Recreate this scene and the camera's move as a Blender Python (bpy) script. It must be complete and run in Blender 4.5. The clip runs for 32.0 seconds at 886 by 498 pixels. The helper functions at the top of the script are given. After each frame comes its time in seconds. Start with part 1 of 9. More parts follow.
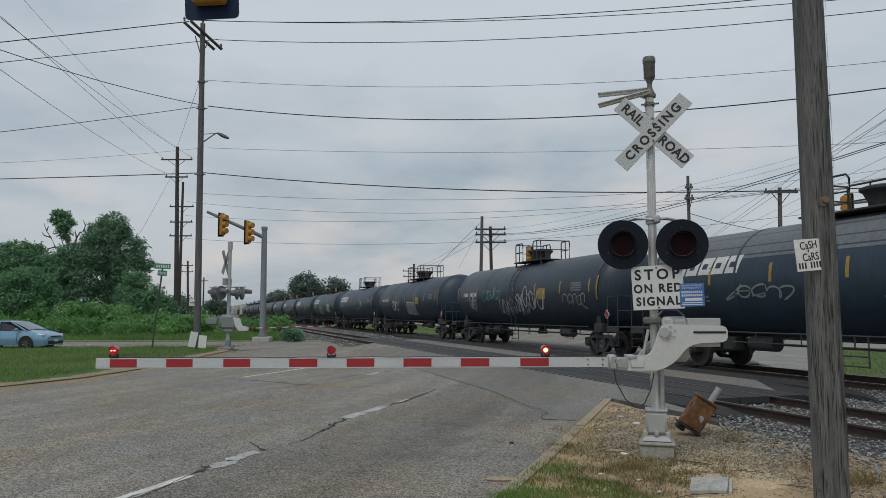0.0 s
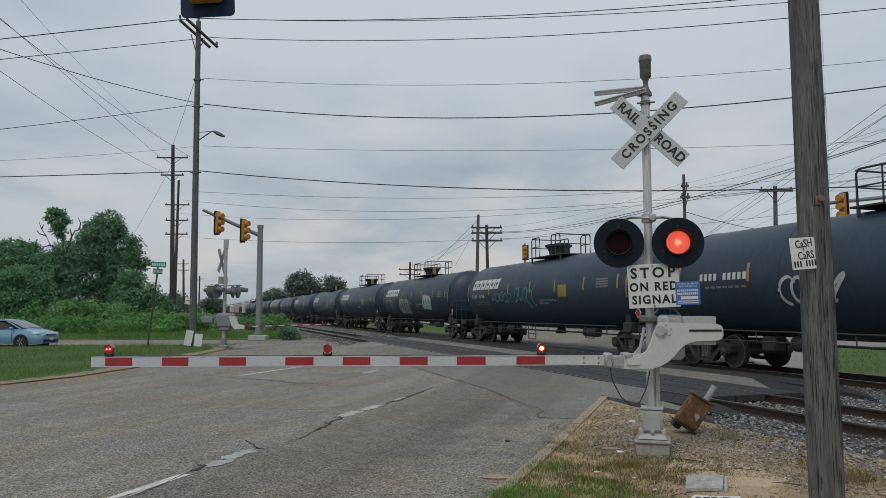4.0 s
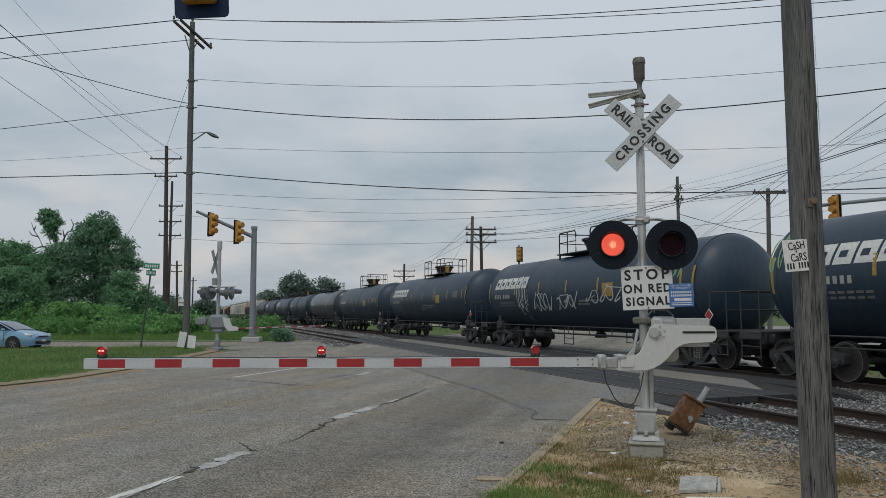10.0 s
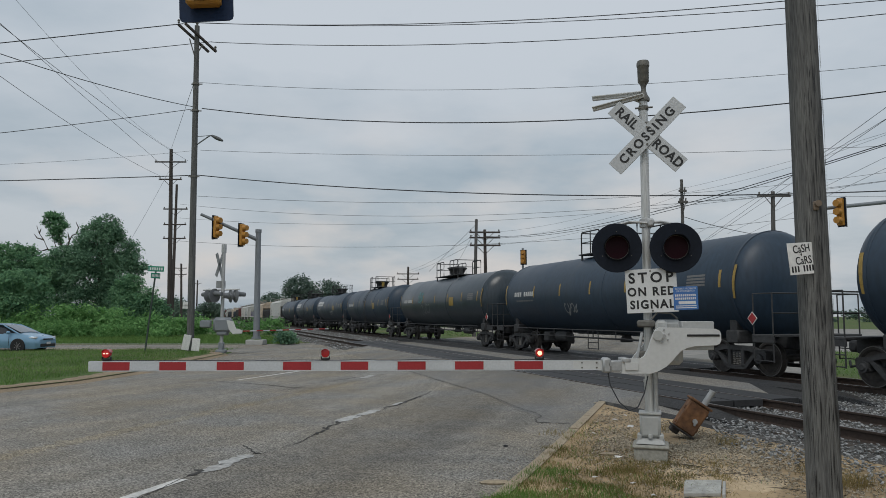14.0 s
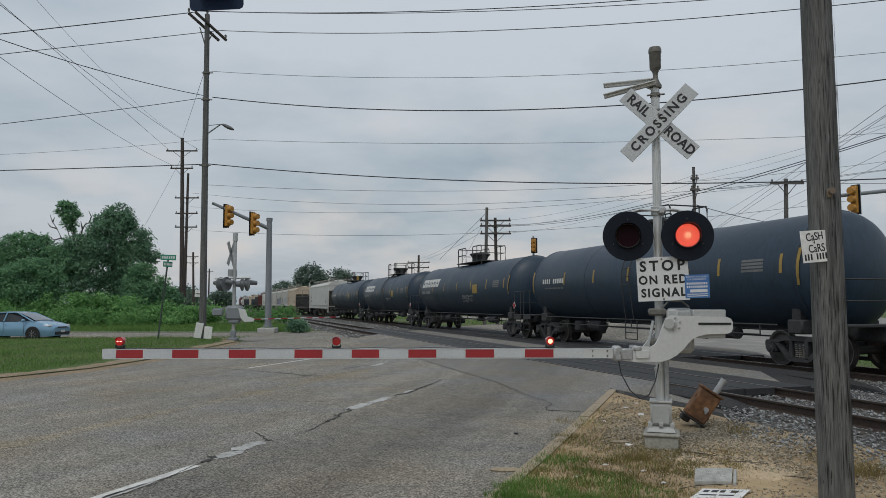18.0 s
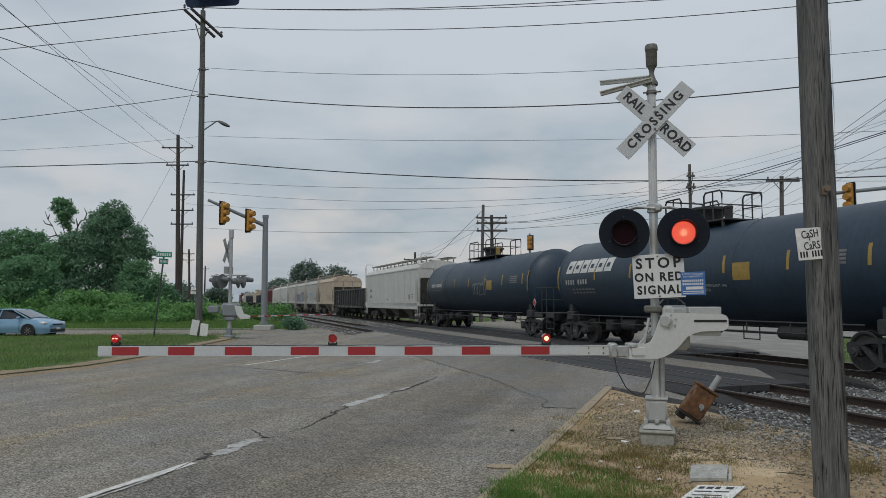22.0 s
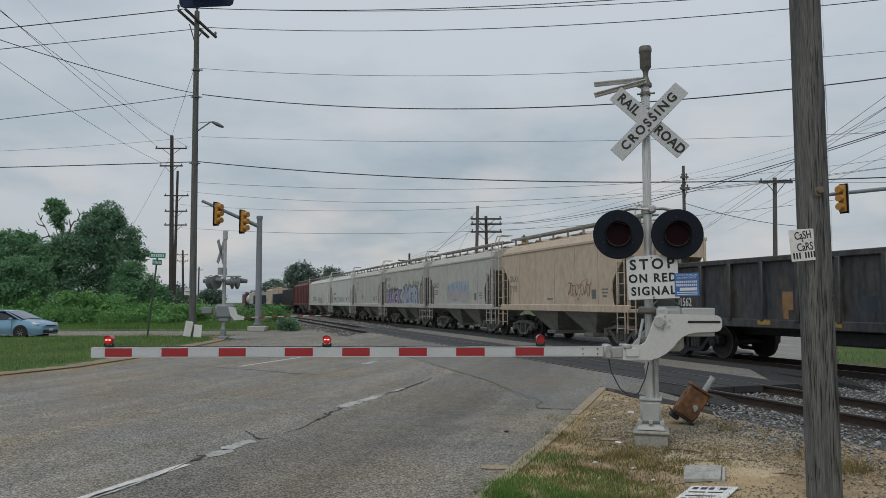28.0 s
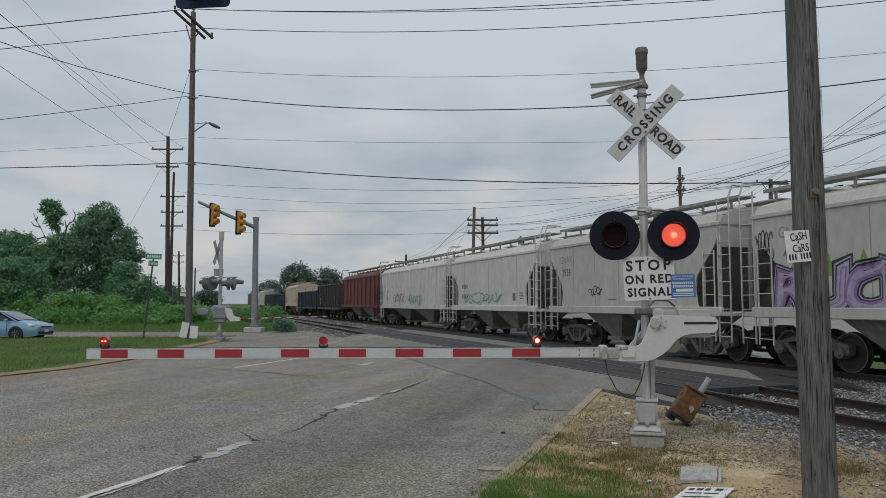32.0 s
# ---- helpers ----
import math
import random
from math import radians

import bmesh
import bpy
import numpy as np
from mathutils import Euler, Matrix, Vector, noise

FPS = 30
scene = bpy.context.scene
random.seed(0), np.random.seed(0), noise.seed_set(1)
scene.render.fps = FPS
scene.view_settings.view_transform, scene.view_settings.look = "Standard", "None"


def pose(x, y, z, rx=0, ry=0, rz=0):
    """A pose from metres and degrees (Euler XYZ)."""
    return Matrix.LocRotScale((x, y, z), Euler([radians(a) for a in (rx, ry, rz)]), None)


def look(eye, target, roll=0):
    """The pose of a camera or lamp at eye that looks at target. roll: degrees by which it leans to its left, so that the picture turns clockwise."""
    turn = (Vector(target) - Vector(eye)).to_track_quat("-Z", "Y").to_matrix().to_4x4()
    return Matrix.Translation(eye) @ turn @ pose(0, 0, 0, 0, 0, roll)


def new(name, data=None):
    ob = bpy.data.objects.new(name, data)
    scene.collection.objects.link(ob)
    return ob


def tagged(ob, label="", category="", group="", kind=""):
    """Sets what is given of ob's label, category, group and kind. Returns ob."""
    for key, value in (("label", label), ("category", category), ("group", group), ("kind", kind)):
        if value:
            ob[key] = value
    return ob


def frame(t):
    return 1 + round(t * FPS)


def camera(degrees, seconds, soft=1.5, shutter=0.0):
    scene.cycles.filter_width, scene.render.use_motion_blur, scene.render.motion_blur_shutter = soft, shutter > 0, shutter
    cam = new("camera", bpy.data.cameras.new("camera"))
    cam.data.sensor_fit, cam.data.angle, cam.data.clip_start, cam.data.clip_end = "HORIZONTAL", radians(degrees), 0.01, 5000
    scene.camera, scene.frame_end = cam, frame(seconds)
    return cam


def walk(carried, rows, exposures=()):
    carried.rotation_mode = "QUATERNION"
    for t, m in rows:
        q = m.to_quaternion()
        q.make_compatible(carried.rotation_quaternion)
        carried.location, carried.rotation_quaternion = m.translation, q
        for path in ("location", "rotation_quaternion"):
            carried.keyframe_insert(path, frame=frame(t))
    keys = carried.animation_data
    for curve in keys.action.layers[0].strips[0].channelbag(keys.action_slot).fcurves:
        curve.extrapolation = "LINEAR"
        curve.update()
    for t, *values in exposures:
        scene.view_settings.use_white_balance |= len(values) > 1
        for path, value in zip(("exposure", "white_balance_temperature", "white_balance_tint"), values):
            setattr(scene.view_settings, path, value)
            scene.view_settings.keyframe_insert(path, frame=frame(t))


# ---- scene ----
cam = camera(62.98, 32.0, soft=0.85)


def held(rx, ry, rz):
    """The camera stands on the verge, held by hand: it only sways."""
    return pose(0.0, 0.0, 1.755, rx, ry, rz)


walk(cam, [
    (0.0, held(95.050, 0.006, -0.012)),
    (0.5, held(95.050, 0.012, -0.032)),
    (1.0, held(95.049, 0.014, -0.065)),
    (1.5, held(95.038, 0.020, -0.104)),
    (2.0, held(95.011, 0.027, -0.144)),
    (2.5, held(94.987, 0.027, -0.184)),
    (3.0, held(94.965, 0.030, -0.234)),
    (3.5, held(94.942, 0.034, -0.273)),
    (5.5, held(94.861, -0.026, -0.408)),
    (6.0, held(94.845, -0.003, -0.415)),
    (6.5, held(94.839, 0.015, -0.446)),
    (7.0, held(94.843, 0.017, -0.488)),
    (7.5, held(94.854, 0.026, -0.531)),
    (8.0, held(94.887, 0.034, -0.574)),
    (8.5, held(94.929, 0.021, -0.623)),
    (9.0, held(94.975, 0.001, -0.675)),
    (9.5, held(95.022, -0.008, -0.725)),
    (10.0, held(95.052, -0.003, -0.777)),
    (10.5, held(95.073, 0.013, -0.834)),
    (11.0, held(95.109, 0.028, -0.893)),
    (11.5, held(95.154, 0.029, -0.953)),
    (12.0, held(95.180, 0.021, -1.009)),
    (12.5, held(95.198, 0.011, -1.007)),
    (13.0, held(95.229, -0.010, -0.889)),
    (13.5, held(95.259, -0.032, -0.690)),
    (14.0, held(95.285, -0.039, -0.469)),
    (14.5, held(95.300, -0.039, -0.320)),
    (16.5, held(94.679, -0.051, 0.217)),
    (17.0, held(94.588, -0.057, 0.275)),
    (17.5, held(94.463, -0.055, 0.343)),
    (18.0, held(94.359, -0.040, 0.364)),
    (18.5, held(94.261, -0.029, 0.346)),
    (19.0, held(94.170, -0.028, 0.305)),
    (19.5, held(94.119, -0.027, 0.264)),
    (20.0, held(94.119, -0.028, 0.229)),
    (20.5, held(94.138, -0.031, 0.194)),
    (21.0, held(94.148, -0.026, 0.159)),
    (21.5, held(94.146, -0.031, 0.117)),
    (22.0, held(94.137, -0.045, 0.072)),
    (22.5, held(94.127, -0.054, 0.035)),
    (23.0, held(94.127, -0.063, -0.002)),
    (23.5, held(94.131, -0.072, -0.050)),
    (24.0, held(94.131, -0.079, -0.097)),
    (24.5, held(94.131, -0.083, -0.135)),
    (25.0, held(94.147, -0.070, -0.168)),
    (25.5, held(94.165, -0.050, -0.189)),
    (27.5, held(94.209, -0.040, -0.348)),
    (28.0, held(94.223, -0.038, -0.372)),
    (28.5, held(94.240, -0.034, -0.410)),
    (29.0, held(94.249, -0.035, -0.445)),
    (29.5, held(94.257, -0.041, -0.471)),
    (30.0, held(94.272, -0.044, -0.499)),
    (30.5, held(94.293, -0.040, -0.534)),
    (31.0, held(94.305, -0.031, -0.571)),
    (31.5, held(94.309, -0.029, -0.614)),
    (32.0, held(94.312, -0.038, -0.643)),
])

# ---- daylight: overcast ----
world = bpy.data.worlds.new("overcast_sky")
scene.world = world
world.use_nodes = True
wn, wl = world.node_tree.nodes, world.node_tree.links
wn.clear()


def wnode(kind, **kw):
    nd = wn.new(kind)
    for k, v in kw.items():
        nd.inputs[k].default_value = v
    return nd


w_out = wn.new("ShaderNodeOutputWorld")
w_bg = wnode("ShaderNodeBackground", Strength=1.0)
w_sky = wn.new("ShaderNodeTexSky")
w_sky.sky_type = "NISHITA"
w_sky.sun_disc = False
w_sky.sun_elevation = radians(52)
w_sky.sun_rotation = radians(200)
w_sky.air_density = 1.4
w_sky.dust_density = 3.0
w_co = wn.new("ShaderNodeTexCoord")
w_sep = wn.new("ShaderNodeSeparateXYZ")
wl.new(w_co.outputs["Generated"], w_sep.inputs[0])
w_h = wn.new("ShaderNodeMath"); w_h.operation = "MAXIMUM"; w_h.inputs[1].default_value = 0.0
wl.new(w_sep.outputs["Z"], w_h.inputs[0])
w_h2 = wn.new("ShaderNodeMath"); w_h2.operation = "ADD"; w_h2.inputs[1].default_value = 0.16
wl.new(w_h.outputs[0], w_h2.inputs[0])
w_div = wn.new("ShaderNodeVectorMath"); w_div.operation = "DIVIDE"
wl.new(w_co.outputs["Generated"], w_div.inputs[0])
w_cmb = wn.new("ShaderNodeCombineXYZ")
for i in range(3):
    wl.new(w_h2.outputs[0], w_cmb.inputs[i])
wl.new(w_cmb.outputs[0], w_div.inputs[1])
w_n1 = wnode("ShaderNodeTexNoise", Scale=0.75, Detail=7.0, Roughness=0.55)
wl.new(w_div.outputs[0], w_n1.inputs["Vector"])
w_r1 = wn.new("ShaderNodeValToRGB")
w_r1.color_ramp.elements[0].position = 0.34
w_r1.color_ramp.elements[0].color = (0.375, 0.455, 0.525, 1)
w_r1.color_ramp.elements[1].position = 0.60
w_r1.color_ramp.elements[1].color = (0.595, 0.643, 0.695, 1)
wl.new(w_n1.outputs["Fac"], w_r1.inputs[0])
w_n2 = wnode("ShaderNodeTexNoise", Scale=5.0, Detail=6.0, Roughness=0.5)
w_map = wn.new("ShaderNodeMapping")
w_map.inputs["Scale"].default_value = (1, 1, 2.6)
wl.new(w_co.outputs["Generated"], w_map.inputs["Vector"])
wl.new(w_map.outputs[0], w_n2.inputs["Vector"])
w_r2 = wn.new("ShaderNodeValToRGB")
w_r2.color_ramp.elements[0].position = 0.47
w_r2.color_ramp.elements[0].color = (0, 0, 0, 1)
w_r2.color_ramp.elements[1].position = 0.66
w_r2.color_ramp.elements[1].color = (1, 1, 1, 1)
wl.new(w_n2.outputs["Fac"], w_r2.inputs[0])
w_low = wn.new("ShaderNodeMapRange")
w_low.inputs["From Min"].default_value = 0.30
w_low.inputs["From Max"].default_value = 0.08
wl.new(w_h.outputs[0], w_low.inputs["Value"])
w_puff = wn.new("ShaderNodeMath"); w_puff.operation = "MULTIPLY"
wl.new(w_r2.outputs[0], w_puff.inputs[0])
wl.new(w_low.outputs[0], w_puff.inputs[1])
w_mixp = wn.new("ShaderNodeMix"); w_mixp.data_type = "RGBA"
wl.new(w_puff.outputs[0], w_mixp.inputs[0])
wl.new(w_r1.outputs[0], w_mixp.inputs[6])
w_mixp.inputs[7].default_value = (0.75, 0.715, 0.70, 1)
w_dim = wn.new("ShaderNodeVectorMath"); w_dim.operation = "SCALE"
w_dim.inputs["Scale"].default_value = 0.10
wl.new(w_sky.outputs[0], w_dim.inputs[0])
w_mix = wn.new("ShaderNodeMix"); w_mix.data_type = "RGBA"
w_mix.inputs[0].default_value = 0.88
wl.new(w_dim.outputs[0], w_mix.inputs[6])
wl.new(w_mixp.outputs[2], w_mix.inputs[7])
w_band = wn.new("ShaderNodeMapRange")      # thicker air towards the horizon
w_band.inputs["From Min"].default_value, w_band.inputs["From Max"].default_value = 0.0, 0.38
w_band.inputs["To Min"].default_value, w_band.inputs["To Max"].default_value = 0.85, 1.0
wl.new(w_h.outputs[0], w_band.inputs["Value"])
w_thick = wn.new("ShaderNodeVectorMath"); w_thick.operation = "SCALE"
wl.new(w_mix.outputs[2], w_thick.inputs[0])
wl.new(w_band.outputs[0], w_thick.inputs["Scale"])
wl.new(w_thick.outputs[0], w_bg.inputs["Color"])
wl.new(w_bg.outputs[0], w_out.inputs[0])

sun = new("sun", bpy.data.lights.new("sun", "SUN"))
sun.data.energy = 1.05
sun.data.angle = radians(25)
sun.data.color = (1.0, 0.96, 0.90)
sun.matrix_world = look((-6, -14, 26), (0, 0, 0))
scene.view_settings.exposure = 0.0

# ---- mesh tools ----
def frame_of(p, q):
    """A matrix at p whose z axis points to q."""
    z = (Vector(q) - Vector(p)).normalized()
    return Matrix.Translation(p) @ z.to_track_quat("Z", "Y").to_matrix().to_4x4()


class Shape:
    """Collects vertices and faces of one part."""

    def __init__(self):
        self.v, self.f = [], []

    def add(self, verts, faces, m=None):
        k = len(self.v)
        self.v.extend([tuple(m @ Vector(p)) for p in verts] if m is not None else [tuple(p) for p in verts])
        self.f.extend([tuple(i + k for i in fc) for fc in faces])
        return self

    def box(self, c, s, b=0.0, m=None):
        """A box round c with sides s and chamfer b."""
        hx, hy, hz = s[0] / 2, s[1] / 2, s[2] / 2
        b = min(b, hx * 0.9, hy * 0.9, hz * 0.9)
        if b <= 0:
            vs = [(c[0] + hx * i, c[1] + hy * j, c[2] + hz * k) for i in (-1, 1) for j in (-1, 1) for k in (-1, 1)]
            return self.add(vs, [(0, 1, 3, 2), (4, 6, 7, 5), (0, 4, 5, 1), (2, 3, 7, 6), (0, 2, 6, 4), (1, 5, 7, 3)], m)
        vs, idx = [], {}
        for i in (-1, 1):
            for j in (-1, 1):
                for k in (-1, 1):
                    for a in range(3):
                        o = [hx - b, hy - b, hz - b]
                        o[a] += b
                        idx[i, j, k, a] = len(vs)
                        vs.append((c[0] + i * o[0], c[1] + j * o[1], c[2] + k * o[2]))
        fs = []
        cyc = ((-1, -1), (1, -1), (1, 1), (-1, 1))
        for s_ in (-1, 1):
            for a in range(3):
                fc = []
                for p, q in cyc:
                    t = [p, q]
                    t.insert(a, s_)
                    fc.append(idx[t[0], t[1], t[2], a])
                flip = (s_ < 0) != (a == 1)
                fs.append(tuple(reversed(fc)) if flip else tuple(fc))
        for a in range(3):
            b1, b2 = (a + 1) % 3, (a + 2) % 3
            for p in (-1, 1):
                for q in (-1, 1):
                    def key(e, ax):
                        t = [0, 0, 0]
                        t[a], t[b1], t[b2] = e, p, q
                        return idx[t[0], t[1], t[2], ax]
                    fc = [key(-1, b1), key(1, b1), key(1, b2), key(-1, b2)]
                    fs.append(tuple(fc) if p * q < 0 else tuple(reversed(fc)))
        for i in (-1, 1):
            for j in (-1, 1):
                for k in (-1, 1):
                    fc = [idx[i, j, k, 0], idx[i, j, k, 1], idx[i, j, k, 2]]
                    fs.append(tuple(fc) if i * j * k > 0 else tuple(reversed(fc)))
        return self.add(vs, fs, m)

    def cyl(self, p, q, r, r2=None, n=16, caps=True):
        """A round bar or cone from p to q."""
        r2 = r if r2 is None else r2
        m = frame_of(p, q)
        h = (Vector(q) - Vector(p)).length
        vs = []
        for z, rad in ((0, r), (h, r2)):
            for i in range(n):
                a = 2 * math.pi * i / n
                vs.append((rad * math.cos(a), rad * math.sin(a), z))
        fs = [(i, (i + 1) % n, n + (i + 1) % n, n + i) for i in range(n)]
        if caps:
            fs += [tuple(reversed(range(n))), tuple(range(n, 2 * n))]
        return self.add(vs, fs, m)

    def pipe(self, pts, r, n=8, taper=None):
        """A bent round bar along pts."""
        rings = []
        for i, p in enumerate(pts):
            a = Vector(pts[max(i - 1, 0)])
            c = Vector(pts[min(i + 1, len(pts) - 1)])
            m = frame_of(p, Vector(p) + (c - a))
            rad = r if taper is None else r + (taper - r) * i / (len(pts) - 1)
            rings.append([tuple(m @ Vector((rad * math.cos(2 * math.pi * j / n), rad * math.sin(2 * math.pi * j / n), 0))) for j in range(n)])
        k = len(self.v)
        for rg in rings:
            self.v.extend(rg)
        # align each ring with the one before
        for i in range(len(rings) - 1):
            r0, r1 = [Vector(p) for p in rings[i]], [Vector(p) for p in rings[i + 1]]
            off = min(range(n), key=lambda o: (r1[o] - r0[0]).length)
            rings[i + 1] = rings[i + 1][off:] + rings[i + 1][:off]
            self.v[k + (i + 1) * n:k + (i + 2) * n] = rings[i + 1]
            for j in range(n):
                self.f.append((k + i * n + j, k + i * n + (j + 1) % n, k + (i + 1) * n + (j + 1) % n, k + (i + 1) * n + j))
        self.f.append(tuple(k + j for j in reversed(range(n))))
        self.f.append(tuple(k + (len(rings) - 1) * n + j for j in range(n)))
        return self

    def lathe(self, prof, m=None, n=24):
        """Turns a profile of (radius, height) round the z axis."""
        vs = [(r * math.cos(2 * math.pi * i / n), r * math.sin(2 * math.pi * i / n), z) for r, z in prof for i in range(n)]
        fs = [(a * n + i, a * n + (i + 1) % n, (a + 1) * n + (i + 1) % n, (a + 1) * n + i) for a in range(len(prof) - 1) for i in range(n)]
        fs += [tuple(reversed(range(n))), tuple((len(prof) - 1) * n + i for i in range(n))]
        return self.add(vs, fs, m)

    def slab(self, poly, t, m=None):
        """A flat plate: polygon in x, y, thickness t along z from 0."""
        n = len(poly)
        vs = [(x, y, 0) for x, y in poly] + [(x, y, t) for x, y in poly]
        fs = [(i, (i + 1) % n, n + (i + 1) % n, n + i) for i in range(n)]
        fs += [tuple(reversed(range(n))), tuple(range(n, 2 * n))]
        return self.add(vs, fs, m)

    def mesh(self, name, material, smooth=True, angle=38):
        me = bpy.data.meshes.new(name)
        me.from_pydata(self.v, [], self.f)
        me.materials.append(material)
        if smooth:
            me.polygons.foreach_set("use_smooth", [True] * len(me.polygons))
            me.set_sharp_from_angle(angle=radians(angle))
        me.update()
        return me


def part(name, shape, material, parent=None, label="", smooth=True, at=None):
    ob = new(name, shape.mesh(name, material, smooth))
    if parent is not None:
        ob.parent = parent
    if at is not None:
        ob.matrix_basis = at
    if label:
        ob["label"] = label
    return ob


def piece(name, mesh, parent, at=None):
    """One more object on a mesh that is there already."""
    ob = new(name, mesh)
    ob.parent = parent
    if at is not None:
        ob.matrix_basis = at
    return ob


def thing(name, m, label, category, group="", kind=""):
    ob = new(name)
    ob.empty_display_size = 0.2
    ob.matrix_basis = m
    return tagged(ob, label, category, group, kind)


def lettering(name, text, size, material, parent, m, depth=0.002, wide=1.0, align="CENTER", bold=0.0, spacing=1.0):
    """Words in the built-in font as a mesh part: x to the right, y up, z out of the face."""
    cu = bpy.data.curves.new(name, "FONT")
    cu.body, cu.size, cu.extrude, cu.offset = text, size, depth, bold
    cu.align_x, cu.align_y = align, "CENTER"
    cu.resolution_u = 3
    cu.space_character = spacing
    tmp = bpy.data.objects.new("tmp", cu)
    me = bpy.data.meshes.new_from_object(tmp)
    bpy.data.objects.remove(tmp)
    bpy.data.curves.remove(cu)
    me.name = name
    me.transform(Matrix.Diagonal((wide, 1, 1, 1)))
    me.materials.clear()
    me.materials.append(material)
    ob = new(name, me)
    ob.parent = parent
    ob.matrix_basis = m
    return ob


# ---- materials ----
def surface(name, base, rough=0.7, metal=0.0, vary=0.25, grain=30.0, stain=1.2, bump=0.15, tint=None, streak=0.0, spec=0.5, random_=0.0, coat=0.0):
    """A painted, stony or metal surface with fine grain and broad stains."""
    mt = bpy.data.materials.new(name)
    mt.use_nodes = True
    nd, lk = mt.node_tree.nodes, mt.node_tree.links
    bs = nd["Principled BSDF"]
    co = nd.new("ShaderNodeTexCoord")
    big, small = nd.new("ShaderNodeTexNoise"), nd.new("ShaderNodeTexNoise")
    big.inputs["Scale"].default_value, big.inputs["Detail"].default_value = stain, 5
    small.inputs["Scale"].default_value, small.inputs["Detail"].default_value = grain, 4
    src = co.outputs["Object"]
    if streak:
        mp = nd.new("ShaderNodeMapping")
        mp.inputs["Scale"].default_value = (1, 1, 1 / streak)
        lk.new(src, mp.inputs["Vector"])
        lk.new(mp.outputs[0], big.inputs["Vector"])
        lk.new(mp.outputs[0], small.inputs["Vector"])
    else:
        lk.new(src, big.inputs["Vector"])
        lk.new(src, small.inputs["Vector"])
    dark = tint or tuple(c * 0.45 for c in base)
    rp = nd.new("ShaderNodeValToRGB")
    rp.color_ramp.elements[0].position, rp.color_ramp.elements[1].position = 0.30, 0.62
    rp.color_ramp.elements[0].color = (*[b * (1 - vary) + d * vary for b, d in zip(base, dark)], 1)
    rp.color_ramp.elements[1].color = (*base, 1)
    lk.new(big.outputs["Fac"], rp.inputs[0])
    mr = nd.new("ShaderNodeMapRange")
    mr.inputs["From Min"].default_value, mr.inputs["From Max"].default_value = 0.25, 0.75
    mr.inputs["To Min"].default_value, mr.inputs["To Max"].default_value = 1 - vary * 0.7, 1 + vary * 0.5
    lk.new(small.outputs["Fac"], mr.inputs["Value"])
    mul = nd.new("ShaderNodeVectorMath")
    mul.operation = "SCALE"
    lk.new(rp.outputs[0], mul.inputs[0])
    lk.new(mr.outputs[0], mul.inputs["Scale"])
    last = mul.outputs[0]
    if random_:
        oi = nd.new("ShaderNodeObjectInfo")
        m2 = nd.new("ShaderNodeMapRange")
        m2.inputs["To Min"].default_value, m2.inputs["To Max"].default_value = 1 - random_, 1 + random_
        lk.new(oi.outputs["Random"], m2.inputs["Value"])
        mu2 = nd.new("ShaderNodeVectorMath")
        mu2.operation = "SCALE"
        lk.new(last, mu2.inputs[0])
        lk.new(m2.outputs[0], mu2.inputs["Scale"])
        last = mu2.outputs[0]
    lk.new(last, bs.inputs["Base Color"])
    rr = nd.new("ShaderNodeMapRange")
    rr.inputs["To Min"].default_value, rr.inputs["To Max"].default_value = max(rough - 0.12, 0.03), min(rough + 0.12, 1)
    lk.new(big.outputs["Fac"], rr.inputs["Value"])
    lk.new(rr.outputs[0], bs.inputs["Roughness"])
    bs.inputs["Metallic"].default_value = metal
    bs.inputs["Specular IOR Level"].default_value = spec
    bs.inputs["Coat Weight"].default_value = coat
    if bump:
        bp = nd.new("ShaderNodeBump")
        bp.inputs["Strength"].default_value = bump
        bp.inputs["Distance"].default_value = 0.02
        lk.new(small.outputs["Fac"], bp.inputs["Height"])
        lk.new(bp.outputs[0], bs.inputs["Normal"])
    return mt


def glow(name, color, strength, base=(0.2, 0.01, 0.01)):
    mt = bpy.data.materials.new(name)
    mt.use_nodes = True
    bs = mt.node_tree.nodes["Principled BSDF"]
    bs.inputs["Base Color"].default_value = (*base, 1)
    bs.inputs["Roughness"].default_value = 0.3
    bs.inputs["Emission Color"].default_value = (*color, 1)
    bs.inputs["Emission Strength"].default_value = strength
    return mt


